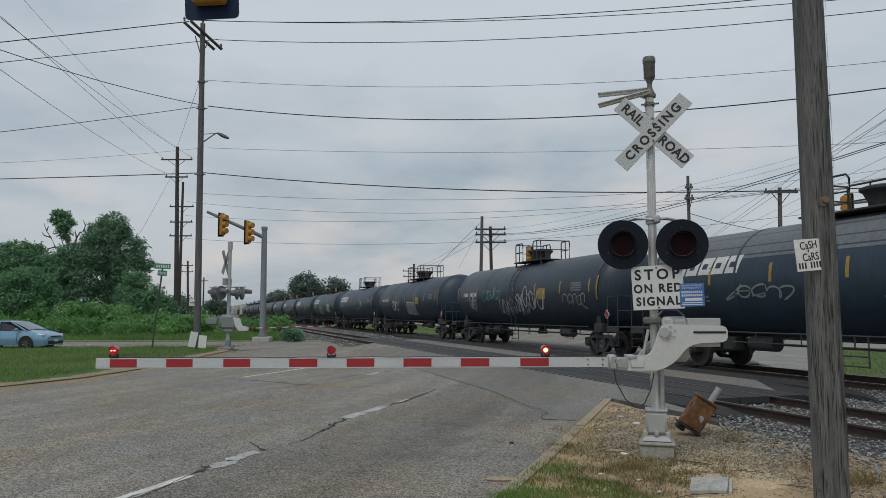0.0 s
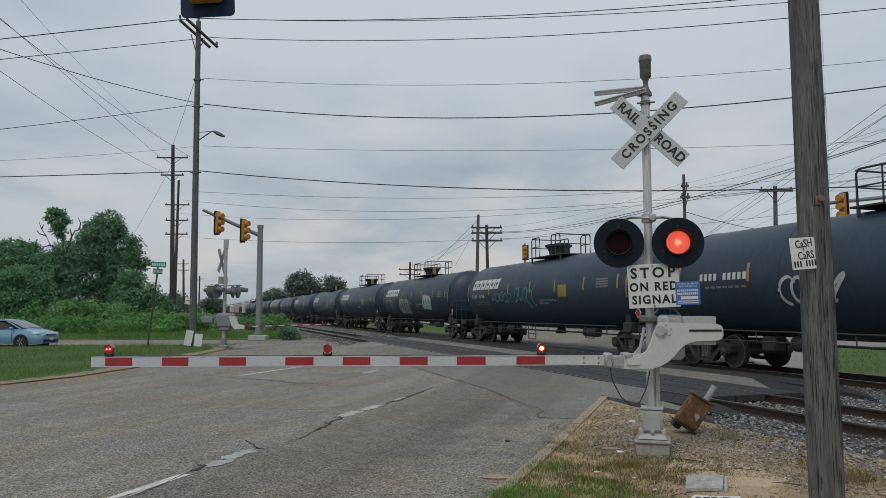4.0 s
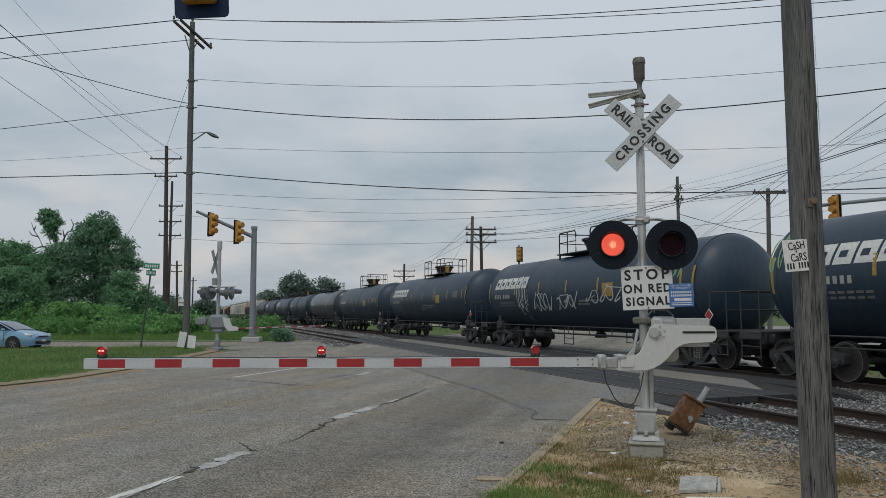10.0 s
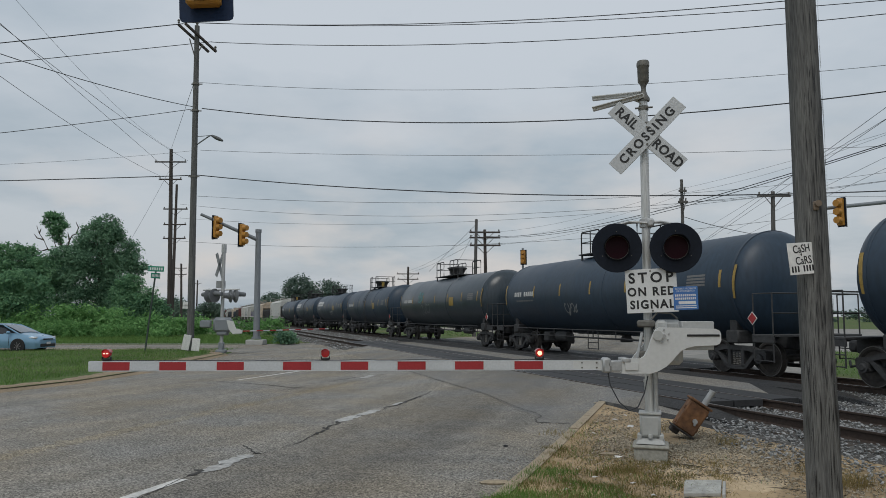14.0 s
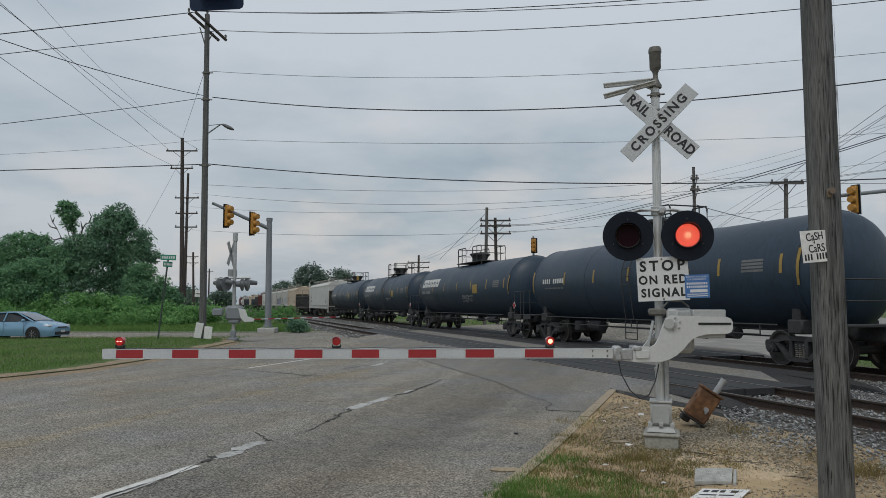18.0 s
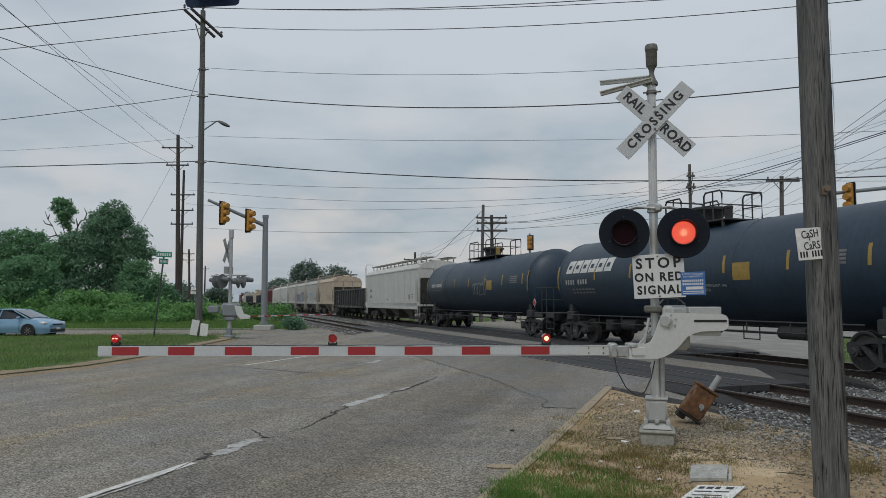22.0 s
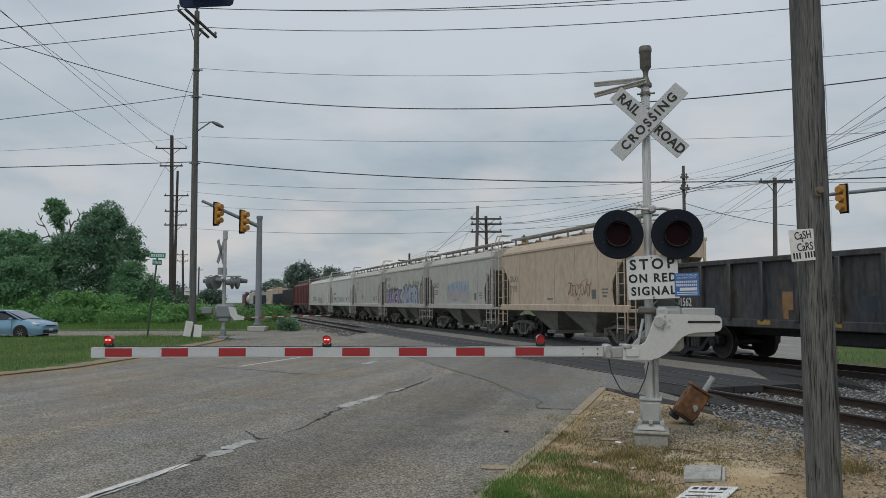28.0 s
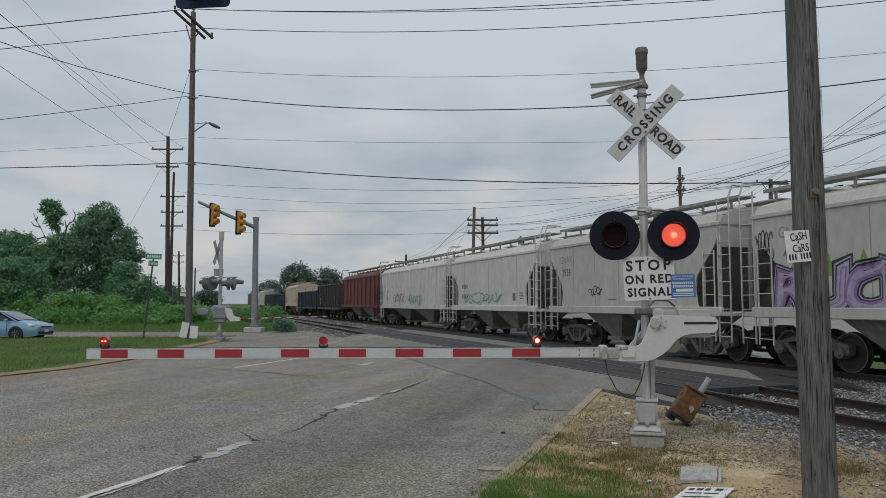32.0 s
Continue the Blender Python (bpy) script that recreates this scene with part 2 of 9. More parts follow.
def leafy(name, a, b, scale=0.6):
    """Leaves: two greens that change clump by clump, a little light let through."""
    mt = bpy.data.materials.new(name)
    mt.use_nodes = True
    nd, lk = mt.node_tree.nodes, mt.node_tree.links
    bs = nd["Principled BSDF"]
    co, nz, gi = nd.new("ShaderNodeTexCoord"), nd.new("ShaderNodeTexNoise"), nd.new("ShaderNodeNewGeometry")
    nz.inputs["Scale"].default_value = scale
    lk.new(co.outputs["Object"], nz.inputs["Vector"])
    ad = nd.new("ShaderNodeMath")
    ad.operation = "MULTIPLY_ADD"
    ad.inputs[1].default_value = 0.5
    lk.new(gi.outputs["Random Per Island"], ad.inputs[0])
    sb = nd.new("ShaderNodeMath")
    sb.operation = "SUBTRACT"
    sb.inputs[1].default_value = 0.25
    lk.new(nz.outputs["Fac"], sb.inputs[0])
    lk.new(sb.outputs[0], ad.inputs[2])
    rp = nd.new("ShaderNodeValToRGB")
    rp.color_ramp.elements[0].position, rp.color_ramp.elements[1].position = 0.2, 0.8
    rp.color_ramp.elements[0].color, rp.color_ramp.elements[1].color = (*a, 1), (*b, 1)
    lk.new(ad.outputs[0], rp.inputs[0])
    lk.new(rp.outputs[0], bs.inputs["Base Color"])
    bs.inputs["Roughness"].default_value = 0.7
    bs.inputs["Specular IOR Level"].default_value = 0.12
    tr = nd.new("ShaderNodeBsdfTranslucent")
    lk.new(rp.outputs[0], tr.inputs["Color"])
    mx = nd.new("ShaderNodeMixShader")
    mx.inputs[0].default_value = 0.42
    lk.new(bs.outputs[0], mx.inputs[1])
    lk.new(tr.outputs[0], mx.inputs[2])
    lk.new(mx.outputs[0], nd["Material Output"].inputs["Surface"])
    return mt




def asphalt(name, base, mottle, streak, chips, lane=0.0):
    """Tar with pale chippings, mottled wear and streaks along the lanes."""
    mt = bpy.data.materials.new(name)
    mt.use_nodes = True
    nd, lk = mt.node_tree.nodes, mt.node_tree.links
    bs = nd["Principled BSDF"]
    co = nd.new("ShaderNodeTexCoord")
    mp = nd.new("ShaderNodeMapping")
    mp.inputs["Rotation"].default_value = (0, 0, radians(18.3))
    lk.new(co.outputs["Object"], mp.inputs["Vector"])
    ln = nd.new("ShaderNodeMapping")
    ln.inputs["Scale"].default_value = (1.0, 0.07, 1)
    lk.new(mp.outputs[0], ln.inputs["Vector"])

    def layer(src, scale, detail, lo, hi, a, b):
        nz, mr = nd.new("ShaderNodeTexNoise"), nd.new("ShaderNodeMapRange")
        nz.inputs["Scale"].default_value, nz.inputs["Detail"].default_value = scale, detail
        lk.new(src, nz.inputs["Vector"])
        mr.inputs["From Min"].default_value, mr.inputs["From Max"].default_value = lo, hi
        mr.inputs["To Min"].default_value, mr.inputs["To Max"].default_value = a, b
        lk.new(nz.outputs["Fac"], mr.inputs["Value"])
        return mr.outputs[0], nz

    parts_ = [layer(mp.outputs[0], 0.35, 4, 0.3, 0.7, 1 - mottle, 1 + mottle)[0], layer(ln.outputs[0], 1.5, 3, 0.3, 0.7, 1 - streak, 1 + streak)[0], layer(mp.outputs[0], 4.0, 5, 0.3, 0.7, 1 - mottle, 1 + mottle)[0], layer(mp.outputs[0], 38.0, 3, 0.3, 0.7, 1 - chips * 0.8, 1 + chips * 0.8)[0]]
    if lane:
        # oil and tyre wear darken the middle of the lane beside the kerb
        sx, wob = nd.new("ShaderNodeSeparateXYZ"), nd.new("ShaderNodeMath")
        lk.new(mp.outputs[0], sx.inputs[0])
        nq = nd.new("ShaderNodeTexNoise")
        nq.inputs["Scale"].default_value = 0.8
        lk.new(mp.outputs[0], nq.inputs["Vector"])
        wob.operation = "ADD"
        lk.new(sx.outputs["X"], wob.inputs[0])
        lk.new(nq.outputs["Fac"], wob.inputs[1])
        band = nd.new("ShaderNodeValToRGB")
        band.color_ramp.interpolation = "EASE"
        span_ = nd.new("ShaderNodeMapRange")
        span_.inputs["From Min"].default_value, span_.inputs["From Max"].default_value = -16.0, 0.0
        lk.new(wob.outputs[0], span_.inputs["Value"])
        ramp = band.color_ramp.elements
        ramp[0].position, ramp[0].color = 0.66, (1, 1, 1, 1)
        ramp[1].position, ramp[1].color = 0.97, (1, 1, 1, 1)
        for at_, v_ in ((0.73, 1 - lane * 0.8), (0.775, 1 - lane * 1.1), (0.815, 1 - lane * 1.4), (0.85, 1 - lane * 0.6), (0.90, 1 - lane * 0.15)):
            e_ = ramp.new(at_)
            e_.color = (v_, v_, v_, 1)
        lk.new(span_.outputs[0], band.inputs[0])
        parts_.append(band.outputs[0])
    val = parts_[0]
    for q in parts_[1:]:
        m = nd.new("ShaderNodeMath")
        m.operation = "MULTIPLY"
        lk.new(val, m.inputs[0])
        lk.new(q, m.inputs[1])
        val = m.outputs[0]
    vo = nd.new("ShaderNodeTexVoronoi")
    vo.inputs["Scale"].default_value = 62
    lk.new(mp.outputs[0], vo.inputs["Vector"])
    rp = nd.new("ShaderNodeMapRange")
    rp.inputs["From Min"].default_value, rp.inputs["From Max"].default_value = 0.1, 1.0
    rp.inputs["To Min"].default_value, rp.inputs["To Max"].default_value = 1 - chips * 1.3, 1 + chips * 1.6
    sp = nd.new("ShaderNodeSeparateColor")
    lk.new(vo.outputs["Color"], sp.inputs[0])
    lk.new(sp.outputs[0], rp.inputs["Value"])
    m = nd.new("ShaderNodeMath")
    m.operation = "MULTIPLY"
    lk.new(val, m.inputs[0])
    lk.new(rp.outputs[0], m.inputs[1])
    warm, wz = layer(mp.outputs[0], 0.5, 3, 0.35, 0.65, 0, 1)
    mx = nd.new("ShaderNodeMix")
    mx.data_type = "RGBA"
    lk.new(warm, mx.inputs[0])
    mx.inputs[6].default_value = (base[0] * 0.97, base[1], base[2] * 1.04, 1)
    mx.inputs[7].default_value = (base[0] * 1.06, base[1] * 1.0, base[2] * 0.90, 1)
    sc = nd.new("ShaderNodeVectorMath")
    sc.operation = "SCALE"
    lk.new(mx.outputs[2], sc.inputs[0])
    lk.new(m.outputs[0], sc.inputs["Scale"])
    lk.new(sc.outputs[0], bs.inputs["Base Color"])
    bs.inputs["Roughness"].default_value = 0.93
    bs.inputs["Specular IOR Level"].default_value = 0.2
    bp = nd.new("ShaderNodeBump")
    bp.inputs["Strength"].default_value, bp.inputs["Distance"].default_value = 0.6, 0.008
    lk.new(vo.outputs["Distance"], bp.inputs["Height"])
    lk.new(bp.outputs[0], bs.inputs["Normal"])
    return mt


ASPHALT = asphalt("old_asphalt", (0.220, 0.207, 0.184), 0.10, 0.13, 0.42, lane=0.22)
NEW_ASPHALT = asphalt("newer_asphalt", (0.192, 0.185, 0.172), 0.08, 0.08, 0.24, lane=0.12)
YELLOW_WORN = asphalt("yellow_stained_asphalt", (0.230, 0.208, 0.168), 0.12, 0.10, 0.42)
DARK_ASPHALT = asphalt("tarry_asphalt", (0.042, 0.043, 0.045), 0.15, 0.05, 0.25)
CONCRETE = surface("concrete", (0.36, 0.295, 0.205), 0.9, vary=0.4, grain=25, stain=1.5, bump=0.3)
PALE_CONCRETE = surface("pale_concrete", (0.42, 0.42, 0.40), 0.85, vary=0.25, grain=25, stain=2.5, bump=0.2)
DIRT = surface("dry_dirt", (0.30, 0.235, 0.16), 0.95, vary=0.45, grain=14, stain=0.9, bump=0.5, spec=0.2, tint=(0.16, 0.13, 0.09))
GRASS_GROUND = surface("grass_soil", (0.085, 0.115, 0.035), 0.95, vary=0.5, grain=6, stain=0.25, bump=0.5, spec=0.15, tint=(0.10, 0.085, 0.04))
BALLAST = surface("ballast_stone", (0.30, 0.295, 0.285), 0.9, vary=0.5, grain=12, stain=2.0, bump=0.2, spec=0.3)
PEBBLE = surface("gravel_pebble", (0.27, 0.25, 0.22), 0.9, vary=0.5, grain=10, stain=2.0, bump=0.1, spec=0.3)
WHITE_PAINT = surface("road_paint", (0.62, 0.61, 0.58), 0.8, vary=0.35, grain=22, stain=3, bump=0.2)
RUST_RAIL = surface("rusty_rail", (0.062, 0.044, 0.035), 0.75, metal=0.3, vary=0.5, grain=18, stain=3, bump=0.3)
RAIL_TOP = surface("worn_rail_head", (0.32, 0.31, 0.30), 0.35, metal=0.8, vary=0.3, grain=20, stain=4, bump=0.05)
SLEEPER = surface("tarred_timber", (0.070, 0.058, 0.048), 0.9, vary=0.4, grain=9, stain=3, bump=0.4, random_=0.25)
RUBBER = surface("crossing_rubber", (0.036, 0.037, 0.039), 0.75, vary=0.4, grain=18, stain=1.5, bump=0.25)
POLE_WOOD = surface("weathered_pole_wood", (0.160, 0.162, 0.156), 0.9, vary=0.66, tint=(0.060, 0.062, 0.064), grain=120, stain=16, bump=0.6, streak=16, spec=0.2)
DARK_WOOD = surface("dark_pole_wood", (0.088, 0.076, 0.070), 0.9, vary=0.5, grain=10, stain=2.5, bump=0.4, streak=10, spec=0.2)
GREY_WOOD = surface("grey_pole_wood", (0.13, 0.125, 0.12), 0.9, vary=0.5, grain=10, stain=2.5, bump=0.4, streak=10, spec=0.2)
GALV = surface("galvanised_steel", (0.44, 0.45, 0.45), 0.5, metal=0.35, vary=0.25, grain=20, stain=4, bump=0.06)
GREY_PAINT = surface("grey_painted_steel", (0.40, 0.41, 0.40), 0.55, vary=0.1, grain=25, stain=3, bump=0.06)
SILVER = surface("aluminium_paint", (0.60, 0.61, 0.60), 0.45, metal=0.15, vary=0.08, grain=25, stain=3, bump=0.05)
MAST_SILVER = surface("streaked_mast_paint", (0.58, 0.59, 0.58), 0.38, metal=0.30, vary=0.35, grain=60, stain=9, bump=0.05, streak=14)
LAMP_GREY = surface("dark_lamp_head", (0.10, 0.105, 0.11), 0.5, vary=0.2, grain=20, stain=4, bump=0.03)
BELL_GREY = surface("dull_bell_metal", (0.16, 0.155, 0.14), 0.6, metal=0.3, vary=0.35, grain=20, stain=6, bump=0.1)
SIGN_WHITE = surface("white_sheeting", (0.66, 0.67, 0.67), 0.45, vary=0.1, grain=40, stain=3, bump=0.0)
SIGN_GREY = surface("aged_white_sheeting", (0.50, 0.52, 0.53), 0.5, vary=0.14, grain=40, stain=3, bump=0.0)
INK = surface("black_ink", (0.012, 0.012, 0.013), 0.5, vary=0.1, bump=0)
SIGN_BLUE = surface("blue_sign", (0.05, 0.16, 0.42), 0.45, vary=0.12, grain=40, stain=4, bump=0)
SIGN_GREEN = surface("green_sign", (0.02, 0.24, 0.15), 0.45, vary=0.15, grain=40, stain=4, bump=0)
BLACK_DISC = surface("black_backplate", (0.009, 0.013, 0.022), 0.55, vary=0.3, grain=20, stain=3, bump=0.03, spec=0.18)
RED_TAPE = surface("red_reflective_tape", (0.36, 0.025, 0.03), 0.45, vary=0.2, grain=40, stain=3, bump=0)
WHITE_TAPE = surface("white_reflective_tape", (0.55, 0.57, 0.58), 0.45, vary=0.15, grain=40, stain=3, bump=0)
RUST_BOX = surface("rusty_iron", (0.22, 0.105, 0.045), 0.85, vary=0.6, grain=14, stain=5, bump=0.4, tint=(0.05, 0.03, 0.025))
TANK_BLACK = surface("tank_black_paint", (0.022, 0.042, 0.068), 0.46, vary=0.35, grain=9, stain=0.9, bump=0.03, streak=3, spec=0.45)
TANK_GREEN = surface("tank_blue_black_paint", (0.020, 0.036, 0.054), 0.42, vary=0.4, grain=9, stain=0.9, bump=0.03, streak=3, spec=0.45)
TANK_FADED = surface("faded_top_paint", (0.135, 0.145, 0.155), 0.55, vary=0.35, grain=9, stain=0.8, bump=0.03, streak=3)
TANK_GREY = surface("faded_tank_grey", (0.036, 0.052, 0.066), 0.34, vary=0.45, grain=9, stain=0.8, bump=0.03, streak=3)
UNDER_BLACK = surface("grimy_running_gear", (0.046, 0.047, 0.049), 0.75, vary=0.5, grain=14, stain=3, bump=0.2)
GRIME_GREY = surface("dusty_truck_steel", (0.17, 0.16, 0.145), 0.8, vary=0.5, grain=14, stain=3, bump=0.2)
WHEEL_STEEL = surface("wheel_steel", (0.068, 0.062, 0.058), 0.7, metal=0.3, vary=0.45, grain=12, stain=4, bump=0.1)
RIM_BRIGHT = surface("bright_wheel_tread", (0.22, 0.215, 0.21), 0.35, metal=0.8, vary=0.2, grain=20, bump=0)
MARK_YELLOW = surface("yellow_reflector", (0.34, 0.225, 0.05), 0.5, vary=0.3, grain=20, stain=5, bump=0)
MARK_WHITE = surface("white_lettering", (0.62, 0.62, 0.60), 0.55, vary=0.25, grain=14, stain=2, bump=0)
MARK_DULL = surface("dull_white_lettering", (0.36, 0.36, 0.35), 0.6, vary=0.3, grain=14, stain=3, bump=0)
MARK_GREY = surface("faded_lettering", (0.17, 0.17, 0.165), 0.6, vary=0.3, grain=14, stain=4, bump=0)
HOPPER_GREY = surface("hopper_grey_paint", (0.47, 0.46, 0.425), 0.6, vary=0.22, grain=6, stain=0.7, bump=0.02, streak=2.5, tint=(0.30, 0.27, 0.23))
HOPPER_PALE = surface("hopper_pale_paint", (0.58, 0.58, 0.55), 0.55, vary=0.18, grain=6, stain=0.7, bump=0.02, streak=2.5, tint=(0.25, 0.23, 0.20))
HOPPER_BEIGE = surface("hopper_beige_paint", (0.52, 0.43, 0.335), 0.65, vary=0.28, grain=6, stain=0.6, bump=0.02, streak=2.0, tint=(0.42, 0.26, 0.14))
WELD_LINE = surface("weathered_weld", (0.33, 0.30, 0.255), 0.75, vary=0.4, grain=10, stain=2.0, bump=0.05)
HOPPER_BAY = surface("dusty_hopper_bay", (0.30, 0.29, 0.26), 0.8, vary=0.4, grain=8, stain=1.2, bump=0.05, streak=3)
# duller than the pale car paint: shade inside the hopper ends, as colour
SLOPE_SHADE = surface("shade_toned_slope_sheet", (0.28, 0.27, 0.245), 0.8, vary=0.4, grain=8, stain=1.0, bump=0.05, streak=3)
HOPPER_RED = surface("hopper_maroon_paint", (0.13, 0.036, 0.034), 0.6, vary=0.35, grain=8, stain=0.8, bump=0.03, streak=5)
GONDOLA_BLACK = surface("gondola_black_paint", (0.040, 0.045, 0.052), 0.62, vary=0.85, grain=9, stain=1.6, bump=0.06, streak=3, tint=(0.068, 0.058, 0.048))
GONDOLA_BLUE = surface("gondola_blue_paint", (0.030, 0.045, 0.062), 0.65, vary=0.4, grain=9, stain=0.9, bump=0.05, streak=4)
SIGNAL_YELLOW = surface("signal_yellow", (0.44, 0.205, 0.03), 0.5, vary=0.2, grain=20, stain=4, bump=0)
STEEL_GREY = surface("grey_signal_pole", (0.23, 0.25, 0.27), 0.5, metal=0.2, vary=0.2, grain=20, stain=2, bump=0.03)
WIRE = surface("cable_black", (0.03, 0.032, 0.036), 0.7, vary=0.1, bump=0)
WIRE_GREY = surface("weathered_wire", (0.12, 0.13, 0.14), 0.6, vary=0.1, bump=0)
BARK = surface("tree_bark", (0.11, 0.095, 0.08), 0.95, vary=0.5, grain=10, stain=2, bump=0.5, streak=5)
LEAF_DARK = leafy("dark_leaves", (0.072, 0.150, 0.098), (0.225, 0.385, 0.235), 0.35)
# aerial haze is mixed into this paler, bluer leaf colour
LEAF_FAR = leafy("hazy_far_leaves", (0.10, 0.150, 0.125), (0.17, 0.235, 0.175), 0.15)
LEAF_MID = leafy("green_leaves", (0.092, 0.205, 0.120), (0.225, 0.405, 0.210), 0.6)
LEAF_LIGHT = leafy("light_leaves", (0.091, 0.221, 0.072), (0.244, 0.448, 0.163), 0.9)
BLADE_GREEN = leafy("grass_blades", (0.078, 0.155, 0.040), (0.185, 0.305, 0.090), 0.35)
BLADE_LIME = leafy("lime_grass_blades", (0.062, 0.135, 0.026), (0.185, 0.315, 0.080), 0.8)
BLADE_DRY = leafy("dry_grass_blades", (0.15, 0.125, 0.045), (0.36, 0.28, 0.125), 0.8)
BLADE_OLIVE = leafy("olive_grass_blades", (0.10, 0.10, 0.032), (0.25, 0.215, 0.08), 0.8)
LED_ON = glow("lit_red_led", (0.60, 0.008, 0.008), 0.62)
LED_CORE = glow("lit_led_core", (1.0, 0.20, 0.11), 1.5)
LED_HEART = glow("lit_led_heart", (1.0, 0.52, 0.30), 2.2)
LED_OFF = surface("unlit_red_lens", (0.024, 0.003, 0.008), 0.30, vary=0.2, grain=60, bump=0.1, spec=0.10)
ARM_LAMP = surface("red_lamp_lens", (0.42, 0.022, 0.025), 0.22, vary=0.2, grain=40, bump=0.05)
DIODE = glow("lit_diode", (1.0, 0.50, 0.40), 1.6)
LENS_LIT = glow("lit_red_lens", (0.85, 0.02, 0.02), 0.28)
ARM_LIT = glow("lit_arm_lamp", (1.0, 0.50, 0.28), 2.4)
CAR_BLUE = surface("light_blue_car_paint", (0.19, 0.35, 0.50), 0.3, metal=0.25, vary=0.06, grain=60, bump=0, coat=0.6)
TYRE = surface("tyre_rubber", (0.02, 0.02, 0.02), 0.85, vary=0.3, grain=30, bump=0.1)
ALLOY = surface("alloy_rim", (0.60, 0.61, 0.62), 0.45, metal=0.2, vary=0.2, grain=30, bump=0)
CAR_GLASS = surface("tinted_car_glass", (0.018, 0.022, 0.026), 0.08, vary=0.1, grain=5, bump=0)
LAMP_CLEAR = surface("clear_lamp_glass", (0.55, 0.56, 0.57), 0.2, vary=0.1, grain=10, bump=0)
PAPER = surface("white_card", (0.74, 0.74, 0.72), 0.7, vary=0.18, grain=20, stain=5, bump=0.02)

# ---- plan ----
# tracks run along RAIL_DIR; RAIL_OUT points from the camera across them
TURN = 18.46
RAIL_DIR = Vector((-math.sin(radians(TURN)), math.cos(radians(TURN)), 0))
RAIL_OUT = Vector((math.cos(radians(TURN)), math.sin(radians(TURN)), 0))
ROAD_TURN = 18.3
ROAD_DIR = Vector((math.sin(radians(ROAD_TURN)), math.cos(radians(ROAD_TURN)), 0))
ROAD_OUT = Vector((math.cos(radians(ROAD_TURN)), -math.sin(radians(ROAD_TURN)), 0))
RAIL_Z = 0.18
NEAR_TRACK, TRAIN_TRACK = 9.62, 15.09
KERB_Q, LANE_Q, CENTRE_Q, LEFT_Q = -1.57, -5.45, -8.4, -15.6


def by_rail(out, along, z=0.0):
    return RAIL_OUT * out + RAIL_DIR * along + Vector((0, 0, z))


def by_road(q, l, z=0.0):
    return ROAD_OUT * q + ROAD_DIR * l + Vector((0, 0, z))


def ease(a, b, x):
    t = min(max((x - a) / (b - a), 0), 1)
    return t * t * (3 - 2 * t)


def kerb_q(l):
    """The kerb's line swings slightly to the road as it comes nearer."""
    return -1.60 - 0.10 * ease(15.5, 9.5, l) - 0.16 * ease(10.5, 4.5, l)


def road_z(p):
    """The road lies below the verges and climbs to the rails."""
    d, q = RAIL_OUT.dot(p), ROAD_OUT.dot(p)
    foot = 7.3 - 2.6 * ease(-1.8, -4.5, q)      # the climb is shorter beside the kerb
    return -0.08 + 0.243 * ease(foot, 8.85, d) - 0.10 * ease(17.0, 24.0, d)


def sheet(us, vs, at, lift=0.0):
    """A grid over us x vs; at(u, v) gives the point."""
    sh = Shape()
    for u in us:
        for v in vs:
            p = at(u, v)
            sh.v.append((p[0], p[1], p[2] + lift))
    n = len(vs)
    for i in range(len(us) - 1):
        for j in range(n - 1):
            sh.f.append((i * n + j, (i + 1) * n + j, (i + 1) * n + j + 1, i * n + j + 1))
    return sh


def steps(a, b, d):
    k = max(1, round((b - a) / d))
    return [a + (b - a) * i / k for i in range(k + 1)]


def rough_ground(name, base, second, third):
    """Soil with patches of a second and third colour."""
    mt = surface(name, base, 0.95, vary=0.4, grain=9, stain=0.5, bump=0.6, spec=0.15)
    nd, lk = mt.node_tree.nodes, mt.node_tree.links
    bs = nd["Principled BSDF"]
    src = bs.inputs["Base Color"].links[0].from_socket
    co = nd.new("ShaderNodeTexCoord")
    for colour, scale, lo, hi in ((second, 0.22, 0.46, 0.62), (third, 0.75, 0.52, 0.66)):
        nz, rp, mx = nd.new("ShaderNodeTexNoise"), nd.new("ShaderNodeMapRange"), nd.new("ShaderNodeMix")
        nz.inputs["Scale"].default_value, nz.inputs["Detail"].default_value = scale, 6
        lk.new(co.outputs["Object"], nz.inputs["Vector"])
        rp.inputs["From Min"].default_value, rp.inputs["From Max"].default_value = lo, hi
        lk.new(nz.outputs["Fac"], rp.inputs["Value"])
        mx.data_type = "RGBA"
        lk.new(rp.outputs[0], mx.inputs[0])
        lk.new(src, mx.inputs[6])
        mx.inputs[7].default_value = (*colour, 1)
        src = mx.outputs[2]
    lk.new(src, bs.inputs["Base Color"])
    return mt


FIELD = rough_ground("rough_grass_land", (0.088, 0.135, 0.042), (0.115, 0.120, 0.052), (0.065, 0.105, 0.032))
VERGE = rough_ground("trodden_verge", (0.385, 0.285, 0.172), (0.255, 0.192, 0.120), (0.50, 0.380, 0.232))
TRACKBED = rough_ground("stony_trackbed", (0.11, 0.105, 0.098), (0.085, 0.08, 0.075), (0.15, 0.142, 0.13))
LOT = rough_ground("pale_worn_paving", (0.27, 0.262, 0.245), (0.23, 0.225, 0.21), (0.30, 0.285, 0.26))

# ground to the horizon
ground = part("ground", sheet([-2500, -400, -60, 0, 60, 400, 2500], [-2500, -400, -60, 0, 60, 400, 2500], lambda u, v: Vector((u, v, -0.10))), FIELD, smooth=False)
tagged(ground, "flat rough grass land reaching to the horizon", "ground", kind="structure")

